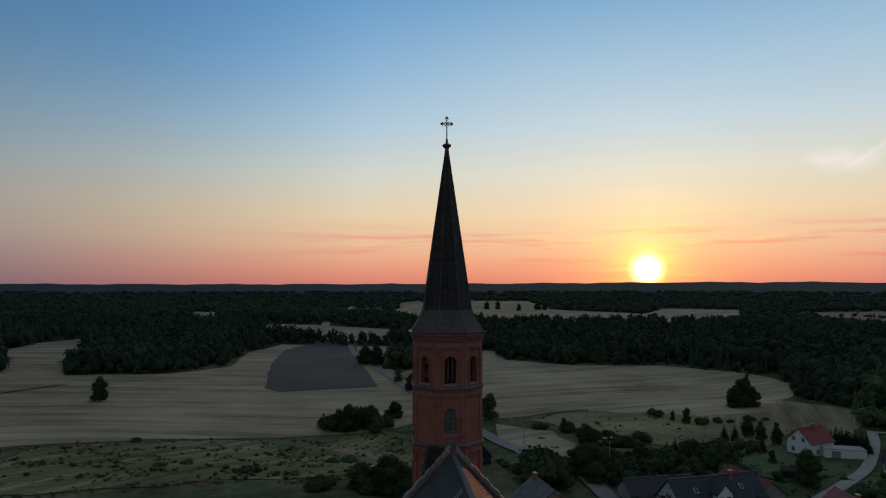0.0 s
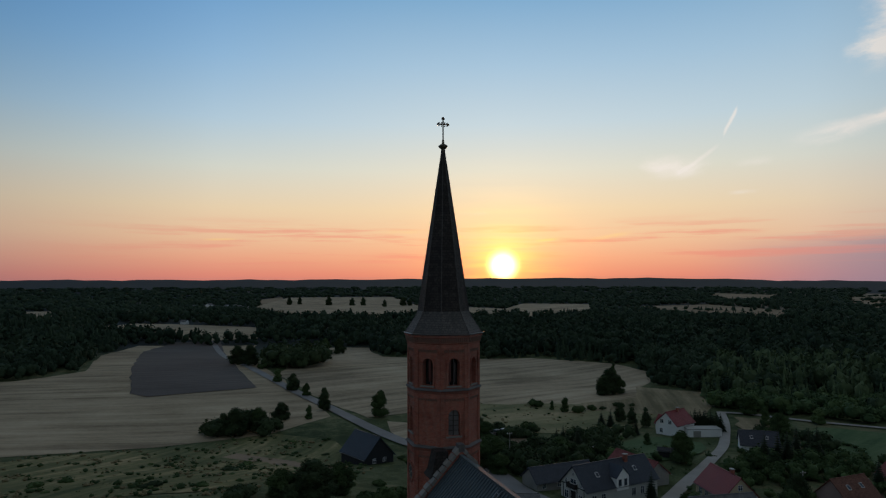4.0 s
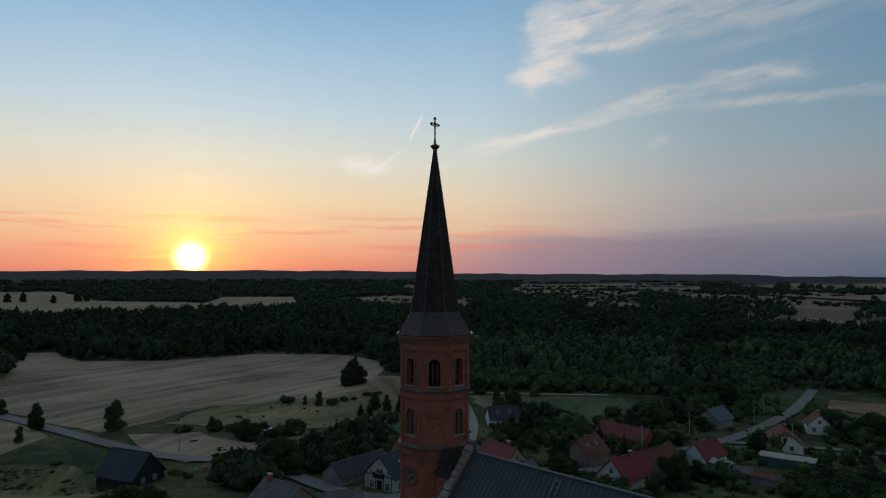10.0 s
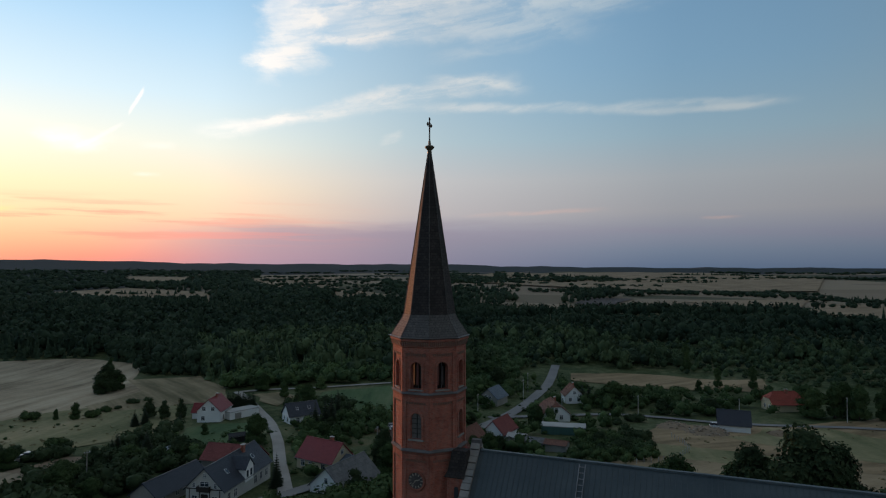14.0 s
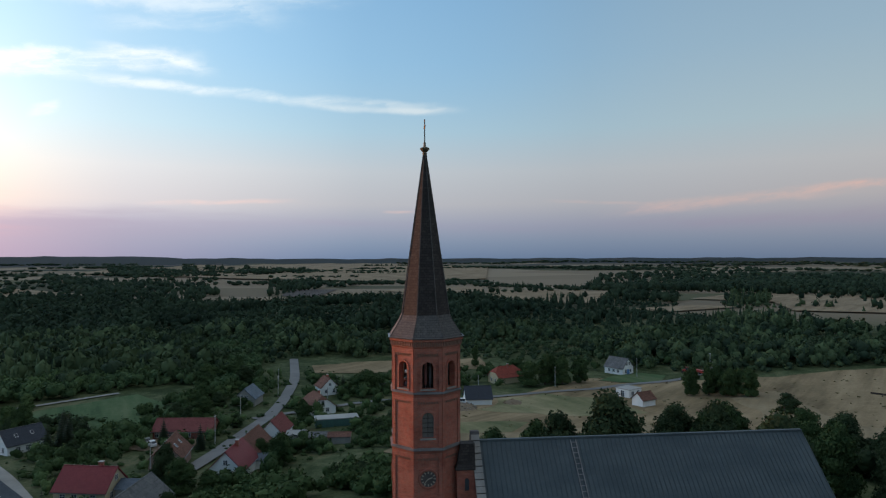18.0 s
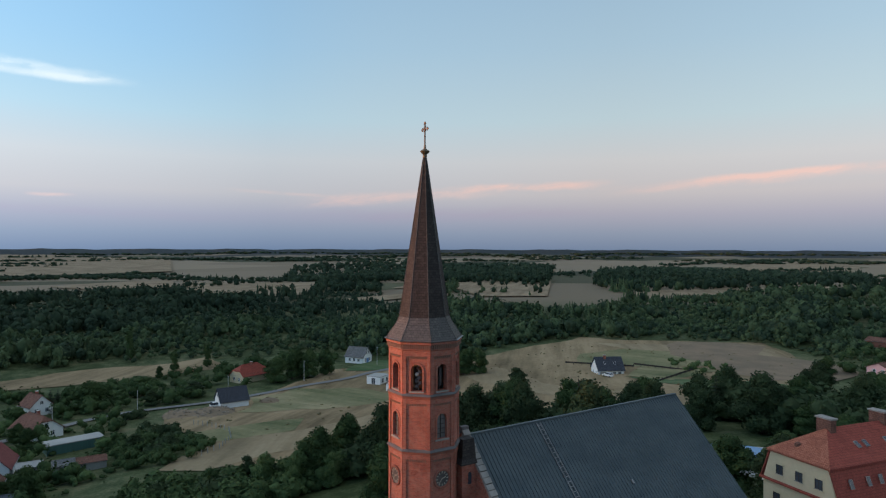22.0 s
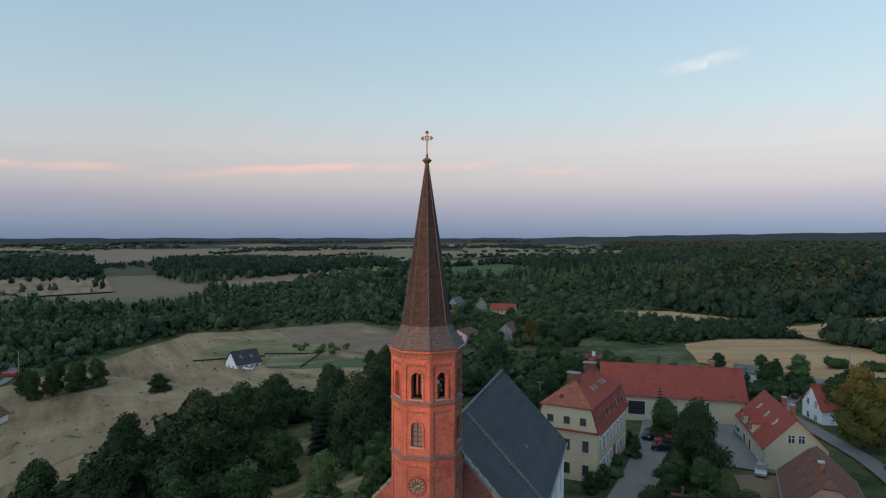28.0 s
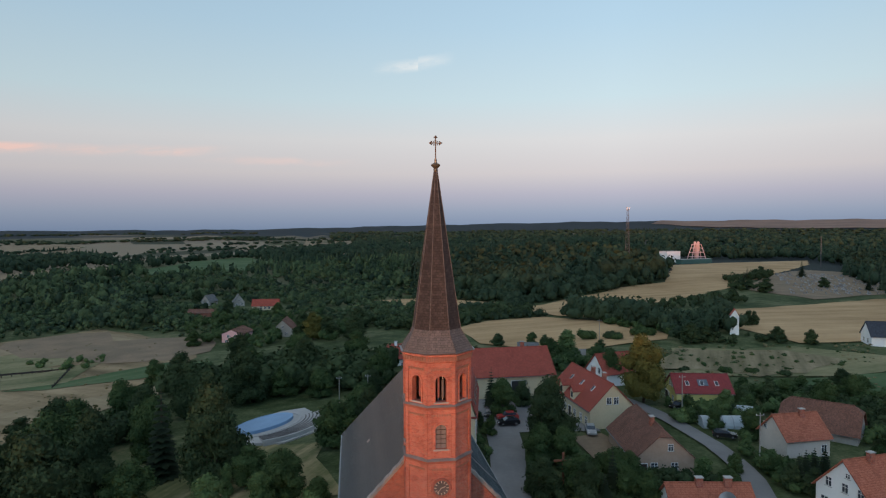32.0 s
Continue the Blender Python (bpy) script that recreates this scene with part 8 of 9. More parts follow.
thicket("wild shrubs at the foot of the tower hill", [(44, 58), (54, 50), (80, 40), (72, 22), (46, 30), (34, 46)], 90, 4.5, 63, LEAF)
thicket("young trees along the edge of the wood", [(150, 178), (190, 130), (204, 112), (240, 106), (236, 140), (200, 168), (168, 200)], 260, 5.6, 64, SAPLING)
thicket("pale birches along the edge of the wood", [(150, 180), (190, 134), (230, 112), (225, 135), (168, 196)], 46, 6.4, 74, LEAF_LIGHT)
thicket("scrub and young trees behind the street", [(206, 84), (232, 84), (275, 92), (330, 105), (320, 130), (258, 124), (214, 116), (190, 84), (168, 84), (190, 80)], 190, 5.4, 65, SAPLING)
thicket("gardens full of fruit trees and shrubs", [(100, 98), (108, 104), (122, 102), (140, 100), (128, 86), (104, 84)], 50, 3.8, 66, LEAF)
thicket("dark garden shrubs along the street", [(166, 90), (190, 92), (186, 80), (160, 80), (152, 81)], 30, 4.6, 75, LEAF)
thicket("shrubs and saplings along the strip meadow", [(230, 40), (240, 22), (214, 4), (206, 12), (196, 22), (210, 38)], 46, 4.2, 76, LEAF)
thicket("garden bushes behind the white house", [(132, 132), (146, 122), (140, 108), (126, 114), (124, 122)], 34, 4.0, 77, LEAF_DARK)
thicket("bushes round the parked trailers", [(44, 120), (62, 134), (74, 118), (60, 106), (40, 106), (28, 108)], 60, 3.2, 78, LEAF_DARK)
thicket("dark trees beside the country road", [(15, 100), (26, 107), (28, 90), (19, 86)], 22, 6.0, 96, LEAF_DARK)
thicket("dark shrubs beside the long outbuilding", [(38, 104), (47, 99), (46, 93), (38, 93)], 16, 5.0, 97, LEAF_DARK)
thicket("clump of dark trees in the stubble", [(-34, 330), (-10, 326), (-2, 345), (-2, 400), (-26, 410), (-34, 370)], 60, 11.0, 79, LEAF_DARK)
thicket("dark bushes at the corner of the stubble", [(-42, 166), (-24, 166), (-20, 178), (-34, 184), (-44, 178)], 30, 6.0, 85, LEAF_DARK)
thicket("dense hedge and shrubs between fields", [(-63, -247), (-66, -230), (-91, -247), (-130, -259), (-178, -281), (-188, -322), (-175, -326), (-145, -296), (-103, -268)], 150, 3.6, 67, LEAF_DARK)
thicket("hedge along the field edge", [(-72, -214), (-80, -191), (-90, -174), (-98, -184), (-89, -203)], 50, 3.2, 68, LEAF)
thicket("dark shrubs round the small chapel", [(-86, -160), (-94, -176), (-104, -162), (-118, -164), (-120, -154), (-108, -150), (-88, -153)], 50, 2.0, 69, LEAF_DARK)
thicket("tangled bushes at the foot of the wood", [(37, -239), (-2, -214), (-50, -240), (-54, -254), (-46, -278), (-11, -262), (29, -267)], 150, 5.5, 80, LEAF_DARK)
thicket("scrub round the cemetery wall", [(-205, -320), (-225, -375), (-262, -410), (-258, -418), (-212, -385), (-196, -335)], 50, 6.0, 81, LEAF_DARK)
thicket("overgrown gardens behind the yellow house", [(-74, -100), (-96, -90), (-112, -82), (-104, -68), (-86, -70), (-76, -84)], 80, 3.2, 70, LEAF)
thicket("garden bushes between barn and fields", [(-20, -118), (-52, -118), (-66, -116), (-66, -128), (-52, -146), (-20, -146)], 80, 3.4, 82, LEAF)
thicket("shrubs and small trees round the far hamlet", [(30, -196), (74, -200), (110, -240), (150, -300), (60, -300), (30, -232)], 120, 4.5, 71, LEAF)
thicket("shaded trees behind the stage", [(10, -112), (40, -112), (60, -110), (70, -124), (40, -140), (10, -130)], 90, 8.0, 72, LEAF_DARK)
thicket("undergrowth beneath the churchyard trees", [(58, -14), (78, -26), (86, -50), (84, -84), (66, -100), (58, -86), (66, -60), (58, -36)], 120, 5.5, 83, LEAF_DARK)
thicket("garden shrubs beside the yellow house", [(-54, -74), (-56, -69), (-64, -72), (-72, -76), (-72, -79), (-62, -78)], 26, 1.9, 86, LEAF)
thicket("wild garden behind the old brown barn", [(-84, -58), (-96, -66), (-100, -84), (-90, -92), (-82, -84), (-86, -70)], 60, 3.2, 87, LEAF_DARK)
thicket("dense garden bushes along the grey street", [(-53, -34), (-58, -36), (-57.5, -47), (-54, -54), (-53, -46)], 30, 2.6, 88, LEAF)
thicket("shrubs beside the old brown-tiled house", [(-29.5, -44), (-29, -38), (-33, -34), (-42, -37), (-46, -40.5), (-31, -41)], 26, 2.4, 89, LEAF_DARK)
thicket("low shrubs and hedges in the churchyard", [(-14, -40), (-18, -45), (-28, -46), (-28, -40), (-29, -30), (-24, -28), (-13, -33)], 44, 1.9, 90, LEAF_DARK)
thicket("dark shrubs along the foot of the barn", [(-2, -112), (-30, -110), (-32, -116), (-2, -118)], 30, 3.0, 93, LEAF_DARK)
thicket("bramble patches in the pale weeds", [(-80, -140), (-114, -136), (-121, -128), (-88, -116), (-70, -122)], 20, 1.3, 94, LEAF)
thicket("shrubs in the dry field garden", [(133, -179), (136, -192), (121, -195), (116, -182), (128, -174)], 16, 2.4, 84, LEAF_LIGHT)


def greenery(label, poly, n, h, seed, material):
    """Garden shrubs and small trees between houses and lanes."""
    rnd = np.random.default_rng(seed)
    px, py = np.array(poly, float).T
    x, y = rnd.uniform(px.min(), px.max(), n * 6), rnd.uniform(py.min(), py.max(), n * 6)
    ok = inside(poly, x, y)
    for hx, hy, hr in PLOTS:
        ok &= np.hypot(x - hx, y - hy) > hr
    for pts, wide in ROADS:
        for p, q in zip(pts, pts[1:]):
            d = q - p
            f = np.clip(((x - p[0]) * d[0] + (y - p[1]) * d[1]) / (d @ d), 0, 1)
            ok &= np.hypot(x - p[0] - f * d[0], y - p[1] - f * d[1]) > wide / 2 + 3.2
    for field in (MEADOW_E, MEADOW_NE, FIELD_E, GARDEN_LAWN):
        ok &= ~inside(field, x, y)
    clump = np.sin(x * 0.17 + 2 * np.sin(y * 0.09)) * np.sin(y * 0.19 + 1.5 * np.sin(x * 0.07)) + rnd.uniform(-0.7, 0.7, len(x))
    q = np.where(ok & (clump > -0.1))[0][:n]
    x, y = x[q], y[q]
    hh = rnd.uniform(0.35, 1.3, len(x)) * h
    scatter("greenery", label, x, y, hh, hh * rnd.uniform(0.9, 1.5, len(x)), rnd.integers(0, 3, len(x)), material, 90, seed, "shrubs")


GARDENS_NE = [(60, 96), (84, 140), (112, 138), (135, 118), (170, 96), (235, 92), (236, 64), (205, 30), (150, 24), (112, 26), (84, 40), (62, 50), (52, 62)]
GARDENS_N = [(24, 92), (28, 120), (60, 136), (92, 150), (100, 140), (80, 108), (60, 96), (40, 78)]
GARDENS_S = [(-54, -28), (-54, -75), (-75, -100), (-112, -95), (-104, -60), (-80, -36)]
GARDENS_E = [(150, 22), (176, 18), (205, -16), (228, -56), (234, -110), (252, -110), (262, -20), (240, 22), (200, 32)]
greenery("green garden trees and shrubs between the village houses", GARDENS_NE, 150, 4.4, 101, LEAF)
greenery("pale green fruit bushes between the village houses", GARDENS_NE, 110, 3.2, 102, LEAF_LIGHT)
greenery("dark shrubs in the northern gardens", GARDENS_N, 80, 4.0, 103, LEAF_DARK)
greenery("shrubs and fruit trees of the southern gardens", GARDENS_S, 90, 2.8, 104, LEAF)
greenery("young trees along the lane of new houses", GARDENS_E, 110, 4.4, 105, LEAF)


def tufts(label, rows, seed, material):
    """Weeds, tussocks and low bramble over rough ground: (outline, count, height)."""
    rnd = np.random.default_rng(seed)
    X, Y, H = [], [], []
    for poly, n, h in rows:
        px, py = np.array(poly, float).T
        x, y = rnd.uniform(px.min(), px.max(), n * 4), rnd.uniform(py.min(), py.max(), n * 4)
        drift = np.sin(x * 0.21 + 1.7 * np.sin(y * 0.13)) * np.sin(y * 0.24 + 1.3 * np.sin(x * 0.11)) + rnd.uniform(-0.5, 0.5, len(x))
        q = np.where(inside(poly, x, y) & (drift > 0.05))[0][:n]
        X.append(x[q]), Y.append(y[q]), H.append(rnd.uniform(0.4, 1.3, len(q)) ** 1.5 * h)
    X, Y, H = np.concatenate(X), np.concatenate(Y), np.concatenate(H)
    scatter("rough_growth", label, X, Y, H, H * rnd.uniform(1.6, 3.2, len(X)), rnd.integers(0, 3, len(X)), material, 12, seed, "weeds")


ROUGH = [(-130, 112), (-46, 157), (-22, 170), (0, 158), (6, 100), (-20, 62), (-90, 50)]
BACKS = [(-60, -100), (-130, -96), (-180, -150), (-119, -150), (-60, -150)]
VILLAGE = [(70, 60), (60, 120), (120, 130), (190, 100), (230, 60), (240, 20), (170, 20), (120, 20), (90, 30)]
DRY = [(120, 8), (172, 10), (205, -42), (224, -64), (212, -139), (206, -212), (125, -238), (86, -192), (96, -70)]
tufts("dark tussocks and low bramble in the grass", [(ROUGH, 620, 0.7), (BACKS, 160, 0.8), (VILLAGE, 420, 1.1), (MEADOW_NE, 30, 0.8)], 91, LEAF)
tufts("dry straw-coloured tussocks in rough grass", [(ROUGH, 700, 0.55), (BACKS, 360, 0.55), (DRY, 500, 0.5), (MEADOW_NE, 200, 0.5)], 92, mat("dry_grass", (0.23, 0.185, 0.10), (0.13, 0.115, 0.055), 1.0, rough=0.95, bump=0.0, coords="World"))


# ---------------------------------------------------------------- vehicles, poles, site objects
def car(label, x, y, az, colour, van=False):
    ob = thing("car", label, "car", "parked cars", x, y, gz(x, y) + 0.36, -az)
    bm = bmesh.new()
    prism(bm, [(-2.1, 0.22), (2.1, 0.22), (2.15, 0.62), (1.9, 0.82), (0.95, 0.92), (-2.0, 0.98), (-2.15, 0.7)], -0.86, 0.86, m=pose(0, 0, 0, 0, 0, 90))
    part("body", bm, colour, ob)
    bm = bmesh.new()
    top = 1.75 if van else 1.45
    prism(bm, [(-1.95, 0.9), (1.0, 0.88), (0.35, top - 0.03), (-1.3 if not van else -1.8, top)], -0.74, 0.74, m=pose(0, 0, 0, 0, 0, 90))
    part("cabin_glass", bm, GLASS, ob, "dark windows of the cabin")
    part("car_roof", boxes((-0.7, 0.7, -1.25, 0.3, top - 0.04, top + 0.02)), colour, ob)
    for sx in (-0.8, 0.8):
        for sy in (-1.3, 1.3):
            w = part("wheel", lathe(bmesh.new(), [(0.1, -0.1), (0.31, -0.1), (0.31, 0.1), (0.1, 0.1)], 12, m=pose(sx, sy, 0.31, 0, 90, 0)), RUBBER, ob)
            part("rim", lathe(bmesh.new(), [(0.05, -0.11), (0.19, -0.11), (0.19, 0.11), (0.05, 0.11)], 8, m=pose(sx, sy, 0.31, 0, 90, 0)), METAL, w)
    for sx in (-0.6, 0.6):
        part("headlight", boxes((sx - 0.16, sx + 0.16, 2.05, 2.13, 0.58, 0.72)), WHITEPAINT, ob)
        part("tail_light", boxes((sx - 0.14, sx + 0.14, -2.14, -2.06, 0.62, 0.84)), REDPAINT, ob)
    return ob


SILVER = mat("silver_car_paint", (0.4, 0.41, 0.42), (0.36, 0.37, 0.38), 2, bump=0, rough=0.3, metal=0.4)
BLACKCAR = mat("black_car_paint", (0.012, 0.012, 0.014), (0.018, 0.018, 0.02), 2, bump=0, rough=0.25)
car("black estate car parked on grey paving", -15.6, -66.5, 82, BLACKCAR)
car("red car parked on grey paving", -16.0, -70.5, 84, REDPAINT)
car("dark car parked in the yard", -12.6, -73.5, 10, BLACKCAR)
car("silver car beside the cream house", -28.6, -83.5, -9, SILVER)
car("silver car by the old sheds", -30.6, -62.5, 8, SILVER)
car("dark car parked beside the yellow house", -54.5, -80, 60, BLACKCAR)
car("black car in a garden by the street", -55, -60, -70, BLACKCAR)
car("silver car in the gravel yard of the farm", 121.5, 80.6, 60, SILVER)
car("pale car in the gravel yard of the farm", 118.6, 78, 50, WHITEPAINT)
car("white van in front of the new house", 176, -8, 170, WHITEPAINT, True)
car("white car beside the dark-roofed house", 139, -146, 80, WHITEPAINT)
for dx, dy, c in ((0, 0, WHITEPAINT), (3.2, 1.0, SILVER), (6.0, 2.2, WHITEPAINT)):
    car("pale car parked under trees in the field", 46 + dx, 146 + dy, 60, c)


def pole(label, x, y, h, category="pole", arms=True, material=None, r=0.13):
    ob = thing("utility_pole", label, category, "utility poles", x, y, gz(x, y))
    part("shaft", tube(bmesh.new(), (0, 0, -0.6), (0, 0, h), r, r * 0.65, 8), material or CONCRETE, ob)
    if arms:
        part("crossarm", boxes((-0.7, 0.7, -0.05, 0.05, h - 0.5, h - 0.38)), METAL, ob)
        for a in (-0.6, 0, 0.6):
            part("insulator", lathe(bmesh.new(), [(0.03, h - 0.38), (0.06, h - 0.3), (0.04, h - 0.18)], 6, m=pose(a, 0, 0)), WHITEPAINT, ob)
    return ob


for x, y, h in ((160, 38, 8.5), (174, 16, 8.5), (190, -14, 8.5), (206, -46, 8.5), (222, -84, 8.5), (228, -118, 8.5), (204, 66, 8), (150, 64, 8), (122, 62, 8), (92, 66, 8), (188, 62, 8)):
    pole("pale concrete utility pole beside a lane", x, y, h)
for x, y, h in ((-52.6, -73.5, 9), (-50.5, -96, 8.5), (-54, -46, 9), (-60, -160, 9), (-96, -214, 9), (40, 106, 8), (24, 148, 8), (14, -98, 7), (21, -99, 7)):
    pole("tall grey wooden pole with crossarm", x, y, h, material=STONE)

# wayside cross in the churchyard
wc = thing("wayside_cross", "tall plain brown wooden cross in the churchyard", "cross", "", -19.6, -37.2, gz(-19.6, -37.2), 4)
part("upright", boxes((-0.14, 0.14, -0.14, 0.14, -0.6, 5.4)), mat("red_brown_timber", (0.22, 0.09, 0.05), (0.16, 0.065, 0.04), 2), wc)
part("crossbeam", boxes((-1.4, 1.4, -0.13, 0.13, 4.1, 4.36)), MATS["red_brown_timber"], wc)


def sweep(bm, rows):
    """A closed bar from rows of four corners."""
    prev = None
    for pts in rows:
        row = [bm.verts.new(c) for c in pts]
        if prev:
            for j in range(4):
                bm.faces.new((prev[j], row[j], row[(j + 1) % 4], prev[(j + 1) % 4]))
        else:
            bm.faces.new(row)
        prev = row
    bm.faces.new(prev[::-1])
    return bm


def stage():
    """Open-air stage: a blue oval floor on a pale apron, with curved stone tiers on the church side."""
    ob = thing("open_air_stage", "open-air stage with blue oval floor and curved pale tiers", "stage", "", 34.7, -81.1, 1.3, 57.4)
    TIER = mat("pale_worn_concrete", (0.46, 0.45, 0.44), (0.36, 0.35, 0.34), 0.6, bump=0.15)
    bm = lathe(bmesh.new(), [(1.0, -2.5), (1.0, 0.62), (0.985, 0.66), (0.965, 0.66), (0.955, 0.56)], 56, m=Matrix.Diagonal((7.8, 3.7, 1, 1)))
    part("stage_floor", bm, mat("pale_blue_paint", (0.24, 0.38, 0.56), (0.20, 0.32, 0.48), 0.6, rough=0.6, bump=0.05), ob, "blue oval floor with raised rim")
    line = [(-14, -1.5), (-9, -4.2), (0, -5.0), (9, -2.4), (10.2, 5.5), (6.2, 11.6), (-4.9, 12.4), (-13.6, 8.0), (-12, 3.2)]
    bm = bmesh.new()
    low, top = [bm.verts.new((x, y, -3.0)) for x, y in line], [bm.verts.new((x, y, 0.0)) for x, y in line]
    bm.faces.new(low[::-1]), bm.faces.new(top)
    for i in range(len(line)):
        j = (i + 1) % len(line)
        bm.faces.new((low[i], low[j], top[j], top[i]))
    part("apron", bm, TIER, ob, "pale paved apron round the floor")
    part("apron_step", sweep(bmesh.new(), [((9.1 * c, 5.0 * d, -0.5), (9.1 * c, 5.0 * d, 0.16), (9.8 * c, 5.7 * d, 0.16), (9.8 * c, 5.7 * d, -0.5)) for c, d in [(math.cos(q), math.sin(q)) for q in np.linspace(0.2, 3.3, 30)]]), TIER, ob)
    for k in range(6):
        ax, ay, h = 10.4 + 0.72 * k, 6.4 + 0.86 * k, 0.14 + 0.13 * k
        turn = [(math.cos(q), math.sin(q)) for q in np.linspace(radians(52), radians(154), 30)]
        tier = part("seating_tier", sweep(bmesh.new(), [((ax * c, ay * d, -0.5), (ax * c, ay * d, h), ((ax + 0.72) * c, (ay + 0.86) * d, h), ((ax + 0.72) * c, (ay + 0.86) * d, -0.5)) for c, d in turn]), TIER, ob)
        part("bench_slat", sweep(bmesh.new(), [(((ax + 0.1) * c, (ay + 0.1) * d, h), ((ax + 0.1) * c, (ay + 0.1) * d, h + 0.1), ((ax + 0.34) * c, (ay + 0.38) * d, h + 0.1), ((ax + 0.34) * c, (ay + 0.38) * d, h)) for c, d in turn]), LEADGREY, tier, "dark bench slat")


stage()


def mast(x, y, h):
    ob = thing("radio_mast", "tall grey lattice radio mast above the wood", "mast", "", x, y, gz(x, y))
    GALV = mat("dark_galvanised", (0.10, 0.10, 0.105), (0.07, 0.07, 0.075), 1.0, rough=0.7, bump=0.0)
    for i in range(3):
        a = i * 2 * math.pi / 3
        part("leg", tube(bmesh.new(), (2.6 * math.cos(a), 2.6 * math.sin(a), -1), (0.7 * math.cos(a), 0.7 * math.sin(a), h), 0.16, 0.1, 5), GALV, ob)
    n = 16
    for k in range(n):
        bm = bmesh.new()
        z0, z1 = h * k / n, h * (k + 1) / n
        for i in range(3):
            a, b = i * 2 * math.pi / 3, (i + 1) * 2 * math.pi / 3
            r0, r1 = 2.6 - 1.9 * k / n, 2.6 - 1.9 * (k + 1) / n
            tube(bm, (r0 * math.cos(a), r0 * math.sin(a), z0), (r1 * math.cos(b), r1 * math.sin(b), z1), 0.07, None, 4)
            tube(bm, (r1 * math.cos(a), r1 * math.sin(a), z1), (r1 * math.cos(b), r1 * math.sin(b), z1), 0.06, None, 4)
        part("bracing", bm, GALV, ob)
    for i in range(3):
        a = i * 2 * math.pi / 3 + 0.5
        part("antenna", boxes((-0.2, 0.2, -0.12, 0.12, h - 1.0, h + 1.4), m=pose(1.2 * math.cos(a), 1.2 * math.sin(a), 0, 0, 0, math.degrees(a))), WHITEPAINT, ob)


mast(-163.5, -444, 52.5)


def headframe(x, y):
    z = gz(x, y)
    ob = thing("mine_headframe", "pale pink steel pit headframe beside a works hall", "headframe", "", x, y, z, 20)
    PINKS = mat("faded_pink_steel", (0.62, 0.42, 0.40), (0.5, 0.34, 0.33), 1, bump=0.0)
    top = 19.0
    for sx in (-1, 1):
        for sy in (-1, 1):
            part("leg", tube(bmesh.new(), (sx * 11, sy * 4, -1), (sx * 4.6, sy * 1.6, top), 0.55, 0.4, 6), PINKS, ob)
    for zz in (6.5, 11, 15.5, top):
        k = 11 - 6.4 * zz / top
        part("platform", boxes((-k, k, -2.6, 2.6, zz - 0.3, zz + 0.3)), PINKS, ob)
    part("shaft_tower", boxes((-1.6, 1.6, -1.6, 1.6, 0, top + 1.2)), PINKS, ob)
    for sx in (-2.2, 2.2):
        part("winding_wheel", lathe(bmesh.new(), [(0.4, -0.15), (1.8, -0.15), (1.8, 0.15), (0.4, 0.15)], 16, m=pose(sx, 0, top + 1.6, 90, 0, 0)), PINKS, ob)


headframe(-287, -598)
house("works_hall", "large pale works hall beside the pit", -262, -606, 70, 18, 11, 11.5, 0, WHITE, CONCRETE, flat=True, category="hall")
house("works_hall", "low green works shed beside the pit", -280, -588, 70, 40, 8, 4.5, 0, GREENSHEET, CONCRETE, flat=True, category="hall")
house("works_hall", "low white store behind the wood", -176, -560, 70, 26, 9, 11, 0, WHITE, CONCRETE, flat=True, category="hall")
pole("slim lattice pylon beyond the fields", -395, -560, 30, material=MATS["dark_galvanised"], r=0.5)


def graveyard():
    """Rows of small stones in the far cemetery."""
    rnd = random.Random(8)
    bm = bmesh.new()
    for i in range(360):
        u, v = rnd.random(), rnd.random()
        x = -222 - 84 * u - 62 * v
        y = -318 + 6 * u - 128 * v
        w, d, h = rnd.uniform(0.7, 1.1), rnd.uniform(1.4, 2.0), rnd.uniform(0.3, 0.6)
        m = pose(x, y, gz(x, y), 0, 0, 20 + rnd.uniform(-4, 4))
        box(bm, -w / 2, w / 2, -d / 2, d / 2, -0.3, h, m=m)
        box(bm, -w / 2, w / 2, -d / 2 - 0.15, -d / 2 + 0.1, h, h + rnd.uniform(0.6, 1.1), m=m)
    ob = part("gravestones", bm, mat("mixed_gravestone", (0.42, 0.40, 0.38), (0.14, 0.13, 0.13), 0.9, coords="World", fine=0.5), None, uv=False)
    tagged(ob, "crowded rows of pale and dark gravestones", "cemetery", kind="stuff")


graveyard()
for x, y, h in ((-212, -330, 9), (-206, -345, 11), (-232, -390, 10), (-250, -405, 9), (-262, -350, 7), (-282, -336, 10), (-320, -372, 13), (-332, -398, 12), (-352, -420, 12), (-350, -384, 13), (-290, -420, 13)):
    plant("fir" if h > 9 else "smalldark", x, y, h, "cemetery trees", 1.5)


# rubble and timber on the building site, fence posts, greenhouse
def heap(name, label, x, y, r, h, material, n, seed, size):
    rnd = random.Random(seed)
    ob = thing(name, label, "heap", "", x, y, gz(x, y))
    bm = lathe(bmesh.new(), [(1.0, -0.4), (0.98, 0.05), (0.7, 0.5), (0.3, 0.85), (0.02, 1.0)], 14, m=Matrix.Diagonal((r, r * 0.6, h, 1)))
    part("mound", bm, DIRT, ob)
    for i in range(n):
        a, q = rnd.uniform(0, 6.28), rnd.random() ** 0.5
        s = size * rnd.uniform(0.5, 1.6)
        part("rubble_piece", boxes((-s, s, -s * 0.4, s * 0.4, -s * 0.25, s * 0.25), m=pose(r * q * math.cos(a), r * 0.6 * q * math.sin(a), h * (1 - q) + 0.15, rnd.uniform(-30, 30), rnd.uniform(-30, 30), rnd.uniform(0, 360))), material, ob)


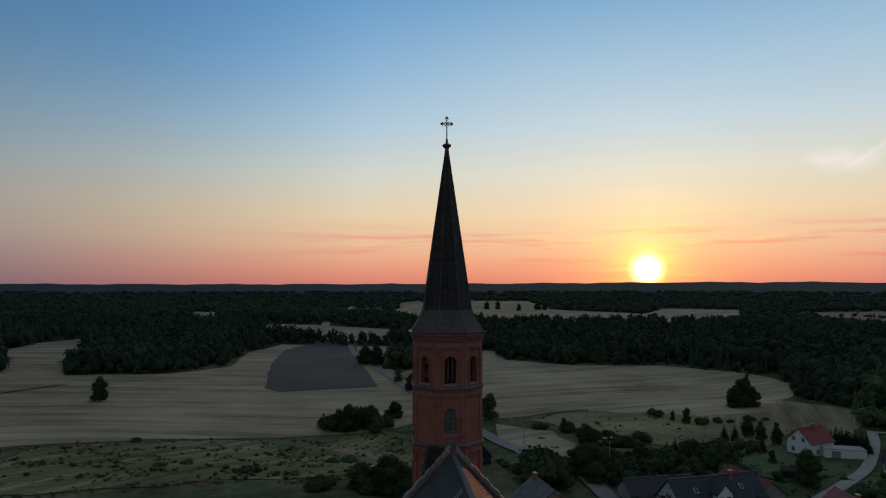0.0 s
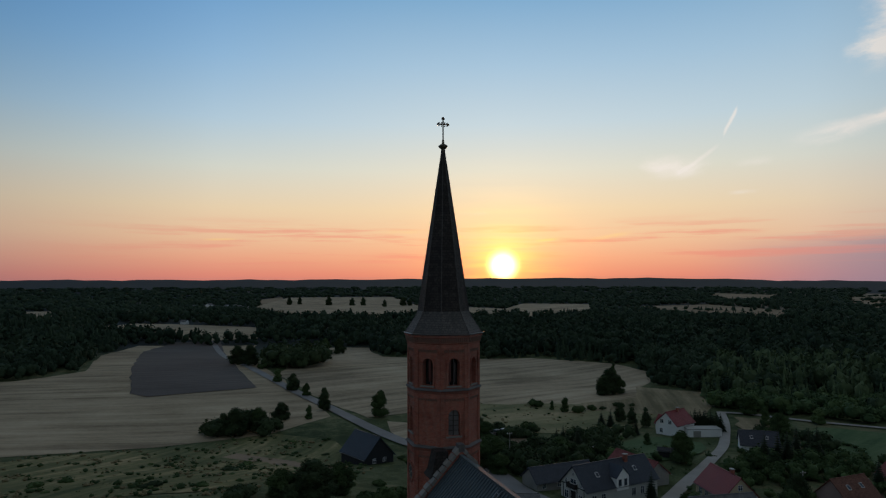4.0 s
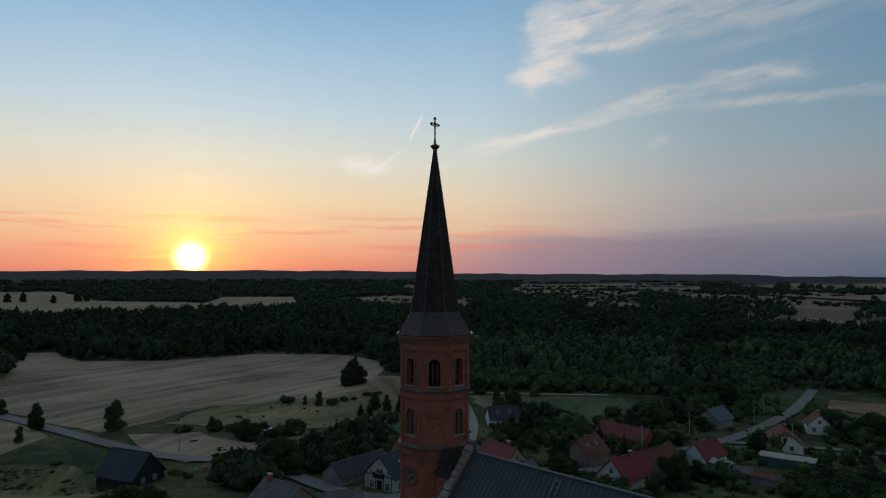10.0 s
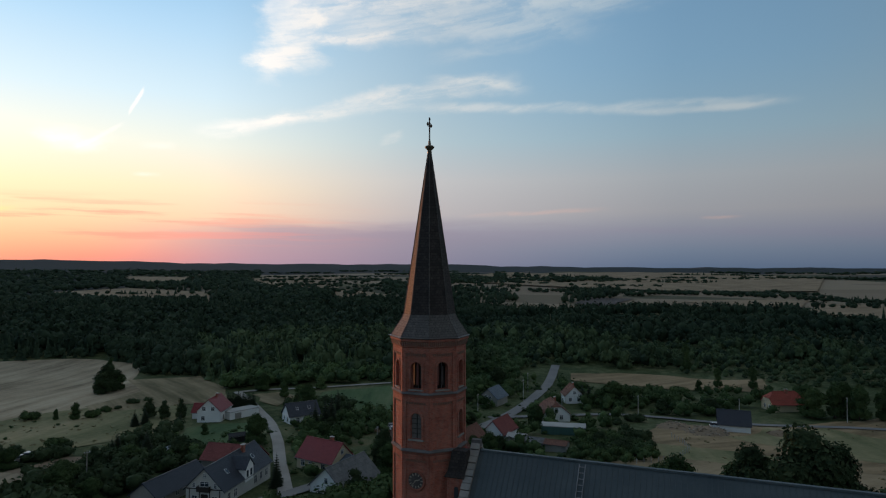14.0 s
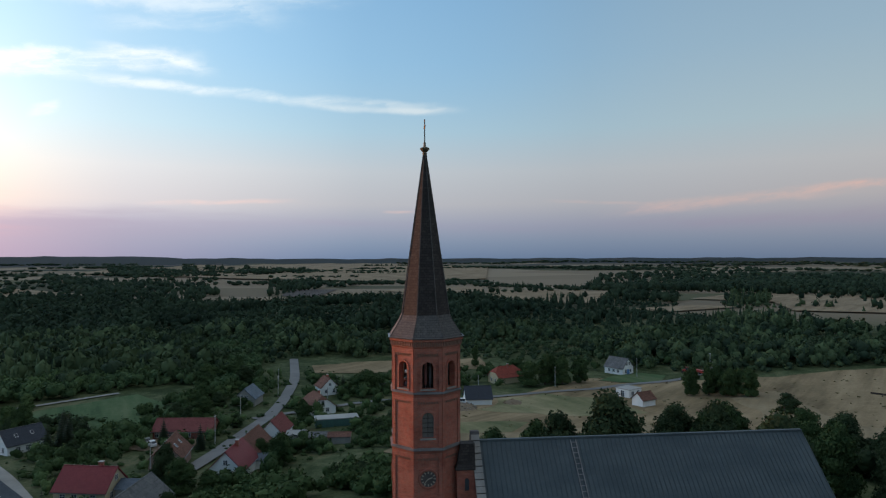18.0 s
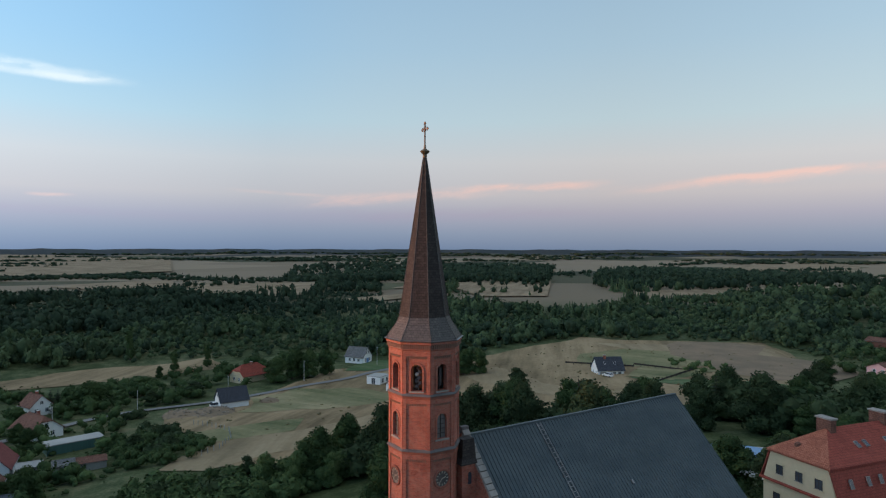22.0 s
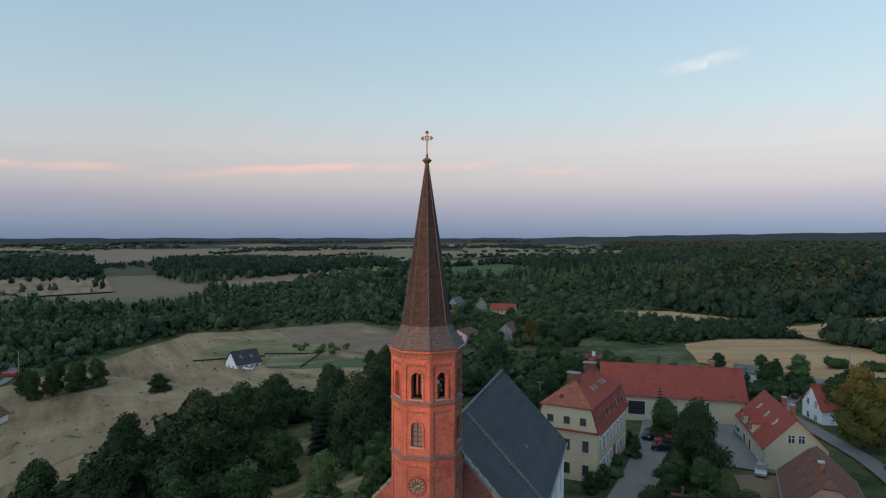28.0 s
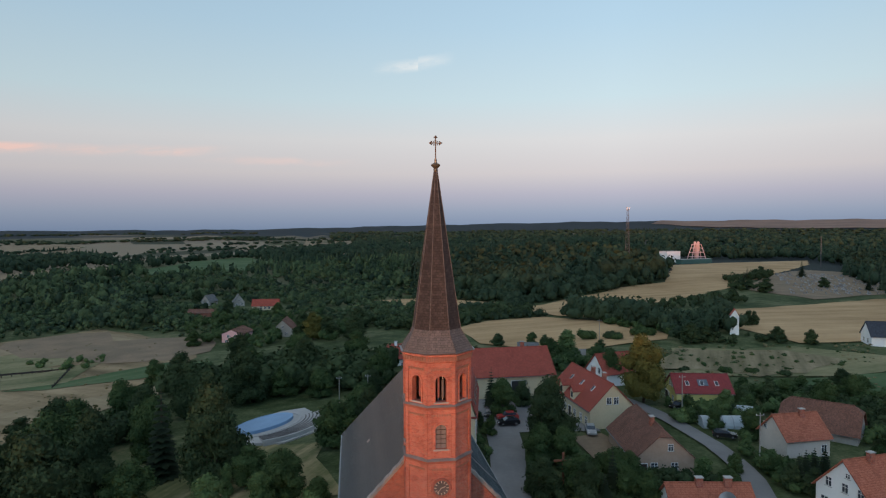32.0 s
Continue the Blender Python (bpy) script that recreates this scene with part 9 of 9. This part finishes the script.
heap("rubble_heap", "heap of pale rubble and old timber", 164, -6, 11, 0.9, OLDTIMBER, 90, 3, 0.42)
heap("rubble_heap", "heap of broken brick and timber", 168, 4, 9, 0.8, OLDTIMBER, 60, 4, 0.4)
heap("earth_heap", "low heap of brown earth by the building site", 176, -26, 6, 1.2, DIRT, 8, 5, 0.5)
heap("sand_heap", "pale tarpaulin-covered heap beside the barn", 22, 118, 3.4, 1.6, CONCRETE, 6, 6, 0.5)

fence = thing("fence", "low fence of pale wooden posts along the field", "fence", "", 0, 0, 0)
FPTS = [(150, 2), (142, -2), (132, -5), (122, -4), (114, 0), (110, 6)]
for (xa, ya), (xb, yb) in zip(FPTS, FPTS[1:]):
    for i in range(4):
        x, y = xa + (xb - xa) * i / 4, ya + (yb - ya) * i / 4
        part("post", boxes((x - 0.08, x + 0.08, y - 0.08, y + 0.08, gz(x, y) - 0.4, gz(x, y) + 1.5)), CONCRETE, fence)
fence2 = thing("fence", "dark board fence enclosing a small paddock", "fence", "", 0, 0, 0)
for xa, ya, xb, yb in ((150, -170, 170, -150), (118, -150, 128, -180), (128, -180, 150, -170)):
    n = 8
    for i in range(n):
        x, y = xa + (xb - xa) * i / n, ya + (yb - ya) * i / n
        part("post", boxes((x - 0.1, x + 0.1, y - 0.1, y + 0.1, gz(x, y) - 0.4, gz(x, y) + 1.4)), DARKWOOD, fence2)
    m = pose((xa + xb) / 2, (ya + yb) / 2, gz((xa + xb) / 2, (ya + yb) / 2) + 0.5, 0, 0, math.degrees(math.atan2(yb - ya, xb - xa)))
    ln = math.hypot(xb - xa, yb - ya) / 2
    part("board", boxes((-ln, ln, -0.03, 0.03, 0.1, 0.75), m=m), DARKWOOD, fence2)


def greenhouse(x, y, az, L):
    ob = thing("greenhouse", "low arched plastic-covered greenhouse in a garden", "greenhouse", "", x, y, gz(x, y), -az)
    bm = bmesh.new()
    prism(bm, [(1.9 * math.cos(math.pi * i / 10), 2.1 * math.sin(math.pi * i / 10)) for i in range(11)], -L / 2, L / 2)
    part("cover", bm, mat("milky_plastic", (0.42, 0.48, 0.52), (0.32, 0.37, 0.4), 1, bump=0.05, rough=0.4), ob)
    for i in range(5):
        yy = -L / 2 + L * i / 4
        bm = bmesh.new()
        for j in range(10):
            a, b = math.pi * j / 10, math.pi * (j + 1) / 10
            tube(bm, (1.94 * math.cos(a), yy, 2.14 * math.sin(a)), (1.94 * math.cos(b), yy, 2.14 * math.sin(b)), 0.05, None, 4)
        part("hoop", bm, METAL, ob)


greenhouse(-58, -68, -86, 8)
greenhouse(-66, -76, -60, 5)
greenhouse(66, 112, 40, 6)
# red tractor and trailer by the far lane
tr = thing("tractor", "red farm tractor standing by the lane", "tractor", "", 228, -108, gz(228, -108), -60)
part("bonnet", boxes((-0.5, 0.5, 0.3, 2.2, 0.8, 1.6)), REDPAINT, tr)
part("cab", boxes((-0.8, 0.8, -1.2, 0.3, 0.9, 2.7)), GLASS, tr)
part("cab_roof", boxes((-0.9, 0.9, -1.3, 0.4, 2.7, 2.85)), REDPAINT, tr)
for sx in (-1, 1):
    part("rear_wheel", lathe(bmesh.new(), [(0.3, -0.25), (0.9, -0.25), (0.9, 0.25), (0.3, 0.25)], 16, m=pose(sx * 1.0, -0.8, 0.9, 0, 90, 0)), RUBBER, tr)
    part("front_wheel", lathe(bmesh.new(), [(0.2, -0.18), (0.55, -0.18), (0.55, 0.18), (0.2, 0.18)], 14, m=pose(sx * 0.9, 1.7, 0.55, 0, 90, 0)), RUBBER, tr)
tl = thing("trailer", "red farm trailer beside the lane", "trailer", "", 224, -112, gz(224, -112), -60)
part("bed", boxes((-1.2, 1.2, -2.5, 2.5, 0.9, 1.9)), REDPAINT, tl)
for sx in (-1, 1):
    part("wheel", lathe(bmesh.new(), [(0.15, -0.15), (0.5, -0.15), (0.5, 0.15), (0.15, 0.15)], 14, m=pose(sx * 1.05, -0.8, 0.5, 0, 90, 0)), RUBBER, tl)
# wires between the lane poles
for (xa, ya), (xb, yb) in (((160, 38), (174, 16)), ((174, 16), (190, -14)), ((190, -14), (206, -46)), ((206, -46), (222, -84))):
    wire = bmesh.new()
    za, zb = gz(xa, ya) + 8.35, gz(xb, yb) + 8.35
    prev = None
    for i in range(9):
        t = i / 8
        p = (xa + (xb - xa) * t, ya + (yb - ya) * t, za + (zb - za) * t - 1.0 * 4 * t * (1 - t) * 0.7)
        if prev:
            tube(wire, prev, p, 0.02, None, 4)
        prev = p
    tagged(part("overhead_wire", wire, BLACK, None, uv=False), "thin black overhead wire between utility poles", "wire", "overhead wires")
